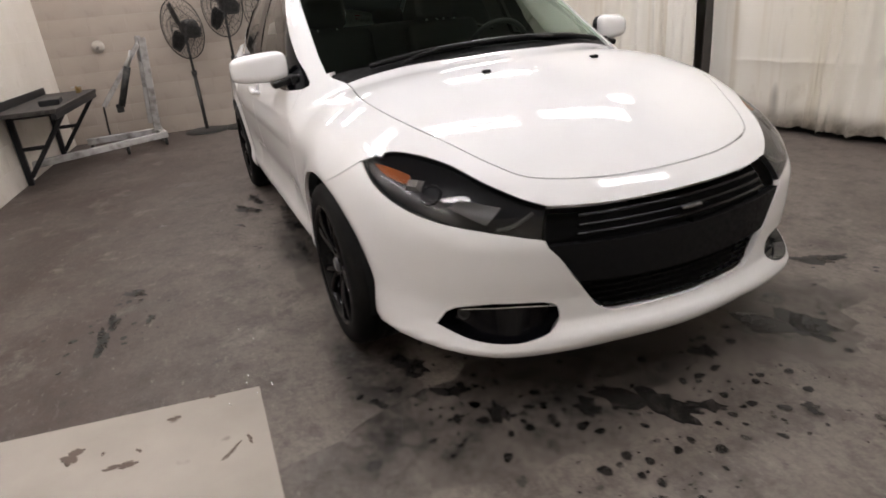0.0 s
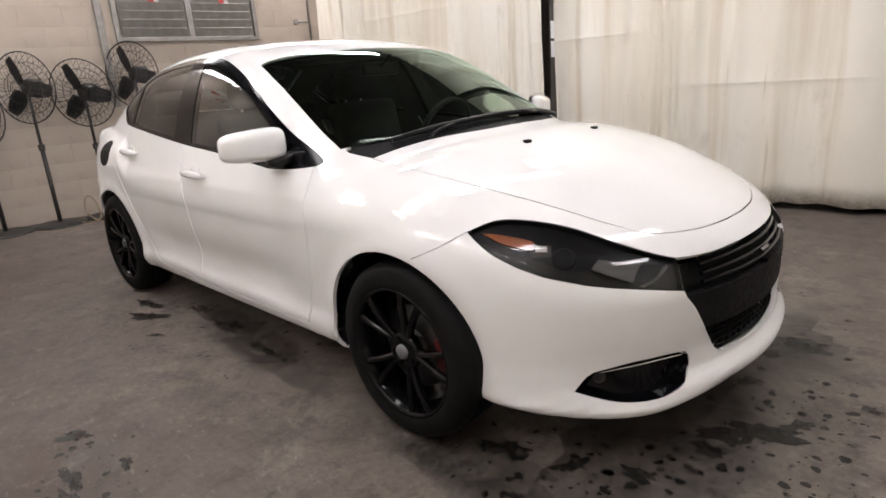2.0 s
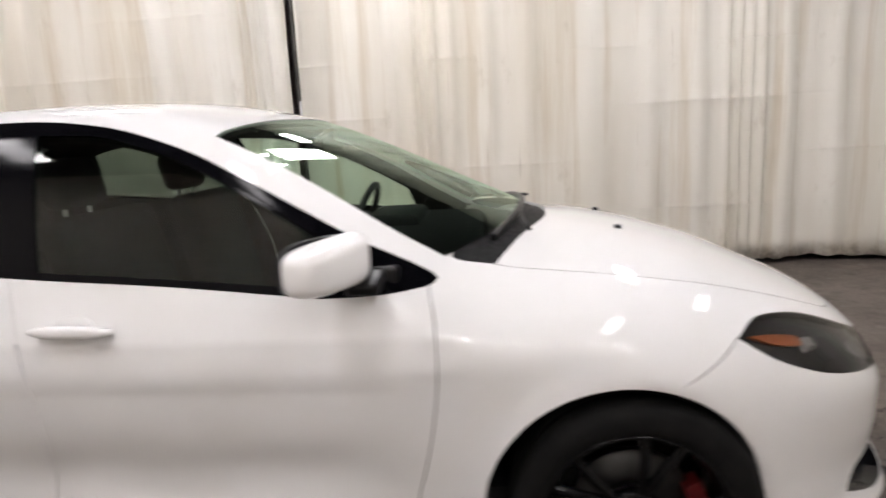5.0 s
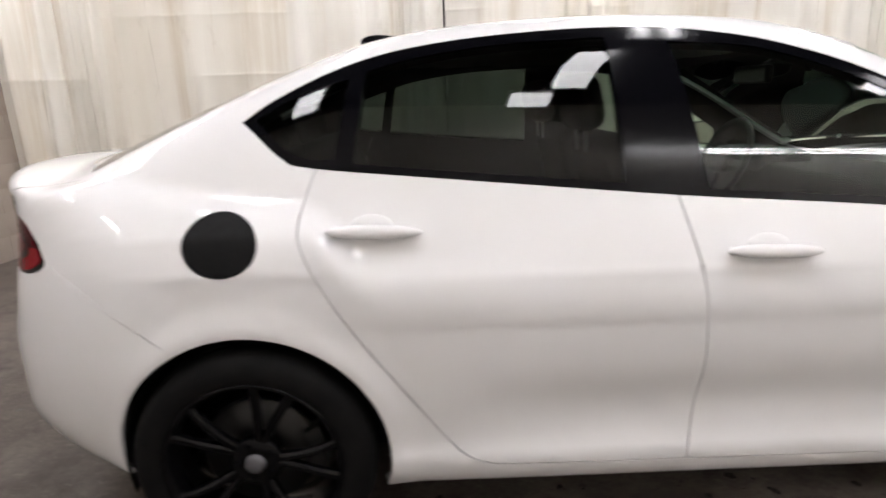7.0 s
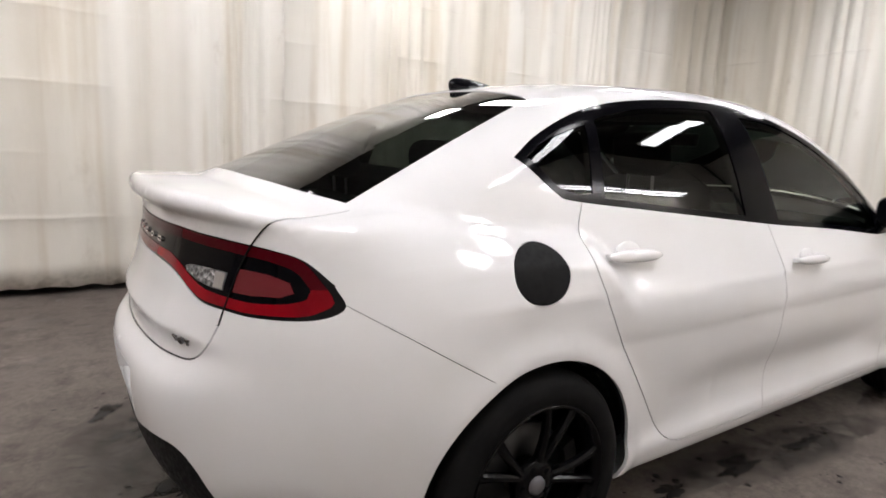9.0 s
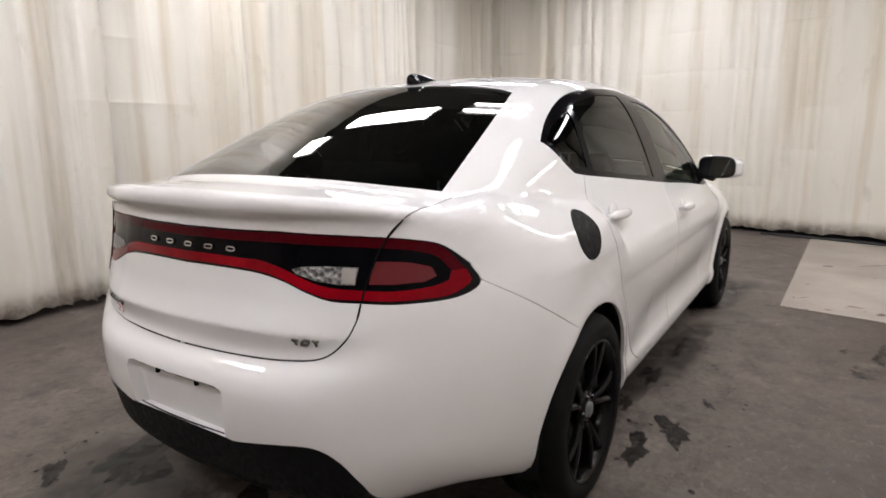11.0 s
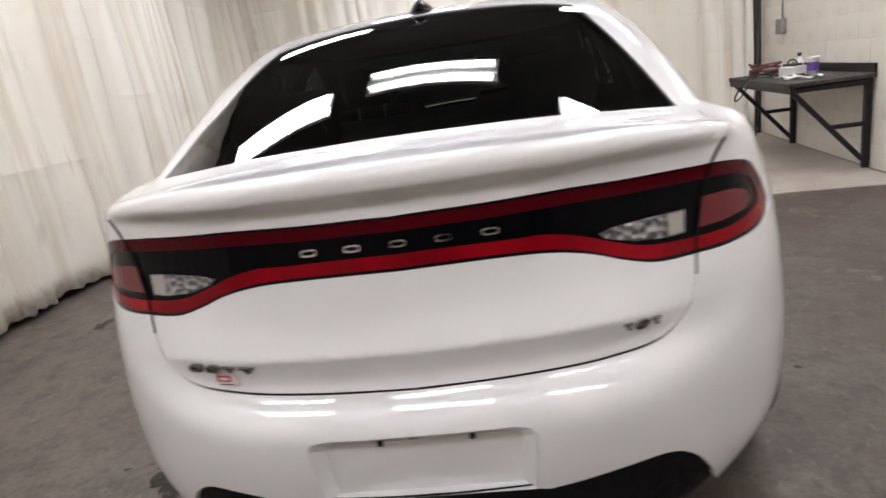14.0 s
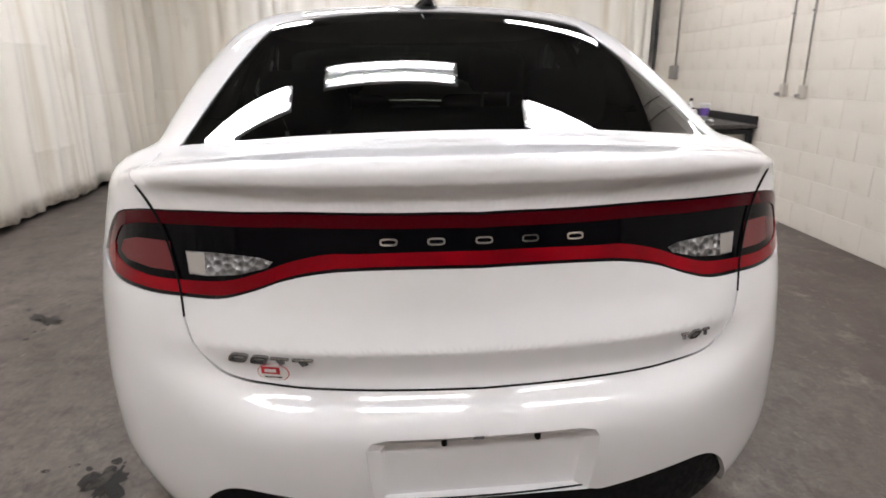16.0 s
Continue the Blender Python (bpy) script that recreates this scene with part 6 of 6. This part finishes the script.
for half in (-0.405, 0.405):
    for k in range(8):
        part("louvre", box((0.012, 0.73, 0.105), Matrix.Translation((0.022, half, 0.075 + 0.093 * k)) @ pose(0, 0, 0, 0, 14, 0), 0.002, 1), galvanised, shutter)
    tag = part("tape_tag", box((0.003, 0.06, 0.035), Matrix.Translation((0.048, half, 0.42))), tape_red, shutter)
    part("tape_end", box((0.003, 0.05, 0.035), Matrix.Translation((0.048, half + 0.056, 0.42))), sticker_white, tag)
post = thing("steel_channel", "grey upright steel channel on the wall", "post", in_room(BACK + 0.03, -0.10, 0))
part("channel", box((0.05, 0.07, HIGH - 1.15), Matrix.Translation((0, 0, 1.15 + (HIGH - 1.15) / 2)), 0.006, 1), galvanised, post)
pipe = thing("wall_pipe", "thin steel pipe rail on the back wall", "pipe", in_room(BACK + 0.05, 2.34, 0))
part("upright", tube((0, 0.10, 1.65), (0, 0.10, HIGH), 0.014), galvanised, pipe, smooth=True)
part("cross_rail", tube((0, -0.10, 2.05), (0, 0.10, 2.05), 0.010), galvanised, pipe, smooth=True)
part("clamp", box((0.05, 0.05, 0.07), Matrix.Translation((0.0, -0.10, 2.05)), 0.008, 1), galvanised, pipe)

# ---- folded engine hoist in the back corner ----
hoist_grey = material("worn_grey_enamel", (0.34, 0.33, 0.32), 0.45)
tie(hoist_grey, mixed(hoist_grey, ramp_of(hoist_grey, noise_of(hoist_grey, place_of(hoist_grey), 9.0, 6.0), (0.45, 0.0), (0.7, 1.0)), (0.40, 0.39, 0.38), (0.17, 0.155, 0.14)), bsdf(hoist_grey).inputs["Base Color"])
hoist = thing("engine_hoist", "folded grey steel engine hoist on castors", "hoist", Matrix.Translation((-4.08, -1.70, 0)))


def beam(name, a, b, wide, mat, parent):
    a, b = Vector(a), Vector(b)
    m = Matrix.Translation((a + b) / 2) @ (b - a).to_track_quat("Z", "Y").to_matrix().to_4x4()
    return part(name, box((wide, wide, (b - a).length), m, 0.006, 1), mat, parent)


beam("base_leg", (0.91, -1.06, 0.12), (0.14, 0.22, 0.12), 0.065, hoist_grey, hoist)
beam("base_leg", (-0.12, -0.60, 0.12), (-0.22, 0.18, 0.12), 0.065, hoist_grey, hoist)
beam("cross_member", (0.16, 0.19, 0.12), (-0.26, 0.14, 0.12), 0.07, hoist_grey, hoist)
beam("mast", (-0.10, 0.13, 0.14), (-0.10, 0.21, 1.14), 0.075, hoist_grey, hoist)
beam("brace", (-0.10, -0.34, 0.47), (-0.10, 0.16, 1.08), 0.05, hoist_grey, hoist)
beam("boom", (-0.20, 0.17, 1.16), (-0.20, 0.08, 0.22), 0.06, hoist_grey, hoist)
part("ram", tube((-0.06, -0.16, 0.46), (-0.06, 0.00, 0.86), 0.035), fan_black, hoist, "black hydraulic ram", smooth=True)
part("ram_rod", tube((-0.06, 0.00, 0.84), (-0.07, 0.07, 1.02), 0.016), steel, hoist, smooth=True)
part("ram_foot", box((0.07, 0.07, 0.09), Matrix.Translation((-0.07, -0.18, 0.44)), 0.008, 1), fan_black, hoist)
part("lift_hook", wire([(-0.10, -0.34, 0.48), (-0.12, -0.35, 0.36), (-0.20, -0.37, 0.18), (-0.26, -0.36, 0.08), (-0.24, -0.33, 0.12)], 0.010), fan_black, hoist)
for x, y in ((0.88, -1.02), (0.14, 0.20), (-0.12, -0.56), (-0.22, 0.15), (0.38, -0.18)):
    castor = part("castor", lathe([(0.0, -0.016), (0.036, -0.016), (0.042, -0.010), (0.042, 0.010), (0.036, 0.016), (0.0, 0.016)], 20), fan_black, hoist, at=Matrix.Translation((x, y, 0.042)))
    part("castor_fork", box((0.03, 0.05, 0.05), Matrix.Translation((0, 0, 0.035)), 0.004, 1), galvanised, castor)

# ---- wall benches on triangular brackets ----
bench_black = material("black_painted_steel", (0.010, 0.010, 0.011), 0.45, Specular_IOR_Level=0.3)
bench_wood = material("grimy_dark_bench_top", (0.022, 0.019, 0.017), 0.6)
tie(bench_wood, mixed(bench_wood, ramp_of(bench_wood, noise_of(bench_wood, place_of(bench_wood, scale=(1, 6, 6)), 5.0, 6.0), (0.35, 0.0), (0.7, 1.0)), (0.014, 0.012, 0.011), (0.05, 0.042, 0.036)), bsdf(bench_wood).inputs["Base Color"])


def wall_bench(x0, x1, high, deep, brackets, label, y_wall):
    b = thing("workbench", label, "workbench", in_room(x0, y_wall, 0), group="wall benches")
    part("benchtop", box((x1 - x0, deep, 0.035), Matrix.Translation(((x1 - x0) / 2, deep / 2, high - 0.0175)), 0.004, 1), bench_wood, b)
    part("front_rail", box((x1 - x0, 0.04, 0.05), Matrix.Translation(((x1 - x0) / 2, deep - 0.03, high - 0.06)), 0.003, 1), bench_black, b)
    part("splashback", box((x1 - x0, 0.018, 0.07), Matrix.Translation(((x1 - x0) / 2, 0.012, high + 0.035)), 0.003, 1), bench_black, b)
    for x in brackets:
        beam("post", (x, 0.03, 0.0), (x, 0.03, high - 0.035), 0.05, bench_black, b)
        beam("arm", (x, 0.03, high - 0.065), (x, deep - 0.04, high - 0.065), 0.045, bench_black, b)
        beam("brace", (x, deep - 0.05, high - 0.08), (x, 0.05, 0.07), 0.038, bench_black, b)
        beam("tie_bar", (x, 0.03, high * 0.48), (x, deep * 0.50, high * 0.48), 0.035, bench_black, b)
    return b


BENCH_Z = 0.745
wall_bench(2.06, 3.71, BENCH_Z, 0.62, (0.07, 1.58), "black steel wall bench with triangular brackets, cluttered top", RIGHT)
wall_bench(-4.02, -2.25, 0.67, 0.50, (0.08, 1.38), "dark wall bench with triangular brackets by the hoist", RIGHT)

hose_red = material("dark_red_rubber_hose", (0.085, 0.022, 0.018), 0.5)
hose_black = material("black_rubber_cable", (0.010, 0.010, 0.010), 0.5)
coil = []
for k in range(90):
    a = k * 0.30
    coil.append((0.17 * math.cos(a) + 0.015 * math.sin(a * 0.37), 0.13 * math.sin(a) + 0.012 * math.sin(a * 0.53), 0.012 + 0.0011 * k + 0.012 * math.sin(a * 1.7)))
tagged(part("air_hose", wire(coil, 0.0095), hose_red, at=in_room(3.42, RIGHT + 0.36, BENCH_Z)), "tangled dark red rubber hose coiled on the bench", "hose")
loop = [(0, 0, 0.01), (-0.05, 0.12, 0.05), (-0.10, 0.24, 0.02), (-0.12, 0.33, -0.08), (-0.08, 0.36, -0.17), (-0.02, 0.30, -0.18), (0.0, 0.22, -0.08), (0.02, 0.17, 0.01), (0.10, 0.10, 0.012)]
tagged(part("cable_loop", wire(loop, 0.007), hose_black, at=in_room(3.05, RIGHT + 0.42, BENCH_Z + 0.004)), "black cable looping over the bench edge", "cable")
white_plastic = material("white_plastic", (0.62, 0.61, 0.60), 0.4)
purple_print = material("purple_print", (0.10, 0.05, 0.25), 0.5)
tool = thing("charger_box", "grey and white plastic charger box on the bench", "charger", in_room(2.90, RIGHT + 0.30, BENCH_Z, 20))
part("case", box((0.20, 0.13, 0.085), Matrix.Translation((0, 0, 0.0425)), 0.012, 2), white_plastic, tool)
part("case_top", box((0.15, 0.09, 0.02), Matrix.Translation((0, 0, 0.094)), 0.008, 2), hose_black, tool)
part("carry_handle", wire([(-0.06, 0, 0.10), (-0.05, 0, 0.14), (0.05, 0, 0.14), (0.06, 0, 0.10)], 0.007), hose_black, tool)
bottle = thing("spray_bottle", "white plastic bottle with a dark cap", "bottle", in_room(3.02, RIGHT + 0.20, BENCH_Z))
part("flask", lathe([(0.0, 0.0), (0.030, 0.0), (0.033, 0.01), (0.033, 0.10), (0.026, 0.13), (0.013, 0.145), (0.013, 0.16), (0.0, 0.16)], 24, "Z"), white_plastic, bottle, smooth=True)
part("bottle_cap", lathe([(0.0, 0.156), (0.016, 0.156), (0.016, 0.185), (0.0, 0.187)], 18, "Z"), hose_black, bottle)
cup = thing("drink_cup", "white paper cup with a purple print", "cup", in_room(2.56, RIGHT + 0.26, BENCH_Z))
part("cup_wall", lathe([(0.0, 0.0), (0.034, 0.0), (0.046, 0.150), (0.048, 0.152), (0.044, 0.150), (0.032, 0.005), (0.0, 0.005)], 28, "Z"), white_plastic, cup, smooth=True)
part("printed_band", lathe([(0.0385, 0.045), (0.0445, 0.115)], 28, "Z"), purple_print, cup, smooth=True)
part("lid", lathe([(0.0, 0.160), (0.040, 0.160), (0.049, 0.156), (0.050, 0.148)], 28, "Z"), white_plastic, cup, smooth=True)
rag = bmesh.new()
bmesh.ops.create_grid(rag, x_segments=16, y_segments=10, size=1.0)
for v in rag.verts:
    x, y = v.co.x, v.co.y
    v.co = (x * 0.15 + 0.02 * math.sin(4 * y), y * 0.07 + 0.02 * math.sin(3 * x), 0.010 + 0.010 * math.sin(5 * x + 2 * y) + 0.008 * math.sin(7 * y) + max(0, x - 0.6) * 0.06)
bmesh.ops.solidify(rag, geom=rag.faces[:], thickness=0.003)
tagged(part("rag", rag, white_plastic, smooth=True, at=in_room(2.45, RIGHT + 0.38, BENCH_Z, 25)), "crumpled white rag on the bench", "rag")
for k, (x, y, r) in enumerate(((3.25, 0.30, 0.020), (3.15, 0.45, 0.016), (2.75, 0.42, 0.018), (3.6, 0.3, 0.024))):
    sp = thing("hand_tool", "small metal hand tool lying on the bench", "tool", in_room(x, RIGHT + y, BENCH_Z + r * 0.6, 40 * k), group="bench tools")
    part("shaft", tube((-0.09, 0, 0), (0.08, 0, 0), r * 0.5), steel, sp, smooth=True)
    part("grip", tube((-0.16, 0, 0), (-0.07, 0, 0), r * 0.6), hose_black if k % 2 else hose_red, sp, smooth=True)
clampy = thing("bench_clamp", "small brass-coloured clamp on the far bench", "clamp", in_room(-3.72, RIGHT + 0.40, 0.67))
brass = material("dull_brass", (0.28, 0.19, 0.07), 0.4, 0.8)
part("jaw", box((0.10, 0.04, 0.05), Matrix.Translation((0, 0, 0.025)), 0.008, 2), brass, clampy)
part("screw", tube((-0.08, 0, 0.06), (0.08, 0, 0.06), 0.012), brass, clampy)
part("tommy_bar", tube((0.07, -0.05, 0.06), (0.07, 0.05, 0.075), 0.005), steel, clampy)
dark_tray = thing("tool_tray", "dark metal tray on the far bench", "tray", in_room(-2.75, RIGHT + 0.36, 0.67, 8))
part("tray_body", box((0.34, 0.16, 0.05), Matrix.Translation((0, 0, 0.025)), 0.008, 1), bench_black, dark_tray)

# ---- pipes, boxes and leaning things ----
conduit_paint = material("painted_conduit", (0.46, 0.42, 0.37), 0.5)
wire_grey = material("grimy_grey_conduit", (0.17, 0.155, 0.14), 0.5)
box_grey = material("grey_switch_box", (0.20, 0.185, 0.17), 0.5)
for x, z in ((1.72, 1.045), (1.46, 1.04)):
    c = thing("electrical_conduit", "painted conduit down to a socket box", "conduit", in_room(x, RIGHT, 0), group="wall conduits")
    part("pipe", tube((0, 0.016, z + 0.04), (0, 0.016, HIGH), 0.0065), wire_grey, c, smooth=True)
    part("socket_box", box((0.058, 0.040, 0.10), Matrix.Translation((0, 0.0205, z)), 0.006, 1), conduit_paint, c)
    part("plug", box((0.032, 0.034, 0.028), Matrix.Translation((0.02 if x > 1.6 else 0.0, 0.055, z - 0.03)), 0.006, 1), box_grey, c)
    part("strap", box((0.035, 0.012, 0.015), Matrix.Translation((0, 0.022, 1.62)), 0.002, 1), box_grey, c)
c = thing("electrical_conduit", "thin conduit down to a grey switch box", "conduit", in_room(4.0, RIGHT, 0), group="wall conduits")
part("pipe", tube((0, 0.014, 1.25), (0, 0.014, HIGH), 0.009), box_grey, c, smooth=True)
part("switch_box", box((0.14, 0.06, 0.15), Matrix.Translation((0, 0.03, 1.18)), 0.008, 1), box_grey, c)
cam_box = thing("wall_fitting", "small white round wall fitting", "fitting", in_room(BACK, -2.40, 1.08))
part("plate", lathe([(0.0, 0.03), (0.05, 0.028), (0.065, 0.01), (0.068, 0.0)], 24, "Z"), conduit_paint, cam_box, smooth=True, at=pose(0, 0, 0, 0, 90, 0))
part("stub", tube((0.02, 0, -0.01), (0.09, 0, -0.02), 0.016), box_grey, cam_box)
corner_post = thing("corner_pipe", "dark upright pipe in the front corner", "pipe", in_room(4.62, RIGHT + 0.05, 0))
part("pipe", tube((0, 0, 0), (0, 0, HIGH), 0.022), fan_black, corner_post, smooth=True)
rod = thing("leaning_rod", "dark thin rod leaning in the corner", "rod", in_room(4.42, RIGHT + 0.10, 0))
part("rod", tube((0, 0.05, 0.01), (0.12, -0.04, 1.66), 0.012), fan_black, rod, smooth=True)
floor_hose = [(-0.9, 0.9, 0.02), (-0.55, 0.72, 0.02), (-0.35, 0.45, 0.02), (-0.45, 0.22, 0.02), (-0.2, 0.12, 0.02), (0.02, 0.3, 0.02), (-0.1, 0.62, 0.02), (-0.02, 1.1, 0.02), (0.02, 1.7, 0.02), (0.0, 2.4, 0.02)]
tagged(part("floor_hose", wire(floor_hose, 0.014), hose_black, at=in_room(FRONT - 0.46, RIGHT + 0.12, 0, -5)), "dark hose lying along the curtain's foot", "hose")
lead = [(0.0, 0.0, 0.01), (0.12, 0.10, 0.01), (0.10, 0.22, 0.02), (-0.02, 0.20, 0.25), (-0.06, 0.12, 0.28), (0.0, 0.08, 0.10), (0.16, 0.16, 0.01), (0.3, 0.3, 0.01), (0.26, 0.5, 0.01)]
cable_tan = material("tan_cable", (0.25, 0.20, 0.13), 0.5)
tagged(part("extension_lead", wire(lead, 0.007), cable_tan, at=in_room(-4.25, -0.80, 0)), "tan extension lead looped beside the fan bases", "cable")

# dark post between two curtains, with two short white strips on it
steel_dark = material("dark_steel_post", (0.055, 0.05, 0.046), 0.5, 0.3)
strip_white = material("bluish_white_strip", (0.82, 0.83, 0.86), 0.5)
post = thing("steel_post", "dark steel post between curtains with white strips", "post", SIDE_LINE @ Matrix.Translation((MEET, 0, 0)))
part("web", box((0.012, 0.105, HIGH), Matrix.Translation((0, 0.002, HIGH / 2)), 0.002, 1), steel_dark, post)
part("flange", box((0.020, 0.014, HIGH), Matrix.Translation((0, 0.062, HIGH / 2)), 0.002, 1), steel_dark, post)
for z, h in ((1.40, 0.15), (1.58, 0.16)):
    part("white_strip", box((0.003, 0.075, h), Matrix.Translation((0.0085, -0.008, z)), 0.001, 1), strip_white, post)

# ---- painted blocks of the two bare walls ----
BLOCK, COURSE = 0.40, 0.20


def block_mesh(length, mat):
    v = [(sx * (length / 2 - (0.0015 if y else 0)), y, sz * (COURSE / 2 - 0.0015 - (0.0015 if y else 0))) for y in (0.0, 0.0028) for sx, sz in ((-1, -1), (1, -1), (1, 1), (-1, 1))]
    f = [(4, 5, 6, 7), (0, 1, 5, 4), (1, 2, 6, 5), (2, 3, 7, 6), (3, 0, 4, 7)]
    me = bpy.data.meshes.new("block")
    me.from_pydata(v, [], [q[::-1] for q in f])
    me.materials.append(mat)
    return me


for wall, x0, x1, m, z_part in ((wall_right, -4.80, 5.2, Matrix.Translation((0, RIGHT - 0.008, 0)), 2.3), (wall_back, -3.04, 2.96, Matrix.Translation((BACK - 0.008, 0, 0)) @ pose(0, 0, 0, 0, 0, -90), 1.9)):
    face_paint = block_paint if wall is wall_right else back_block
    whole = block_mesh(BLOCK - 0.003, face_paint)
    rest = bmesh.new()
    for row in range(int(HIGH / COURSE)):
        x = x0 + (0.0 if row % 2 else -BLOCK / 2)
        while x < x1:
            cx = x + BLOCK / 2
            if x0 - 0.1 < cx < x1 + 0.1:
                at = m @ Matrix.Translation((cx if wall is wall_right else -cx, 0, row * COURSE + COURSE / 2))
                if row * COURSE < z_part and (wall is wall_right and -2.8 < cx < 5.2 or wall is wall_back):
                    part("block", whole, None, wall, at=at)
                else:
                    tmp = whole.copy()
                    tmp.transform(at)
                    rest.from_mesh(tmp)
                    bpy.data.meshes.remove(tmp)
            x += BLOCK
    tagged(part("upper_blocks", rest, face_paint, wall), kind="stuff")
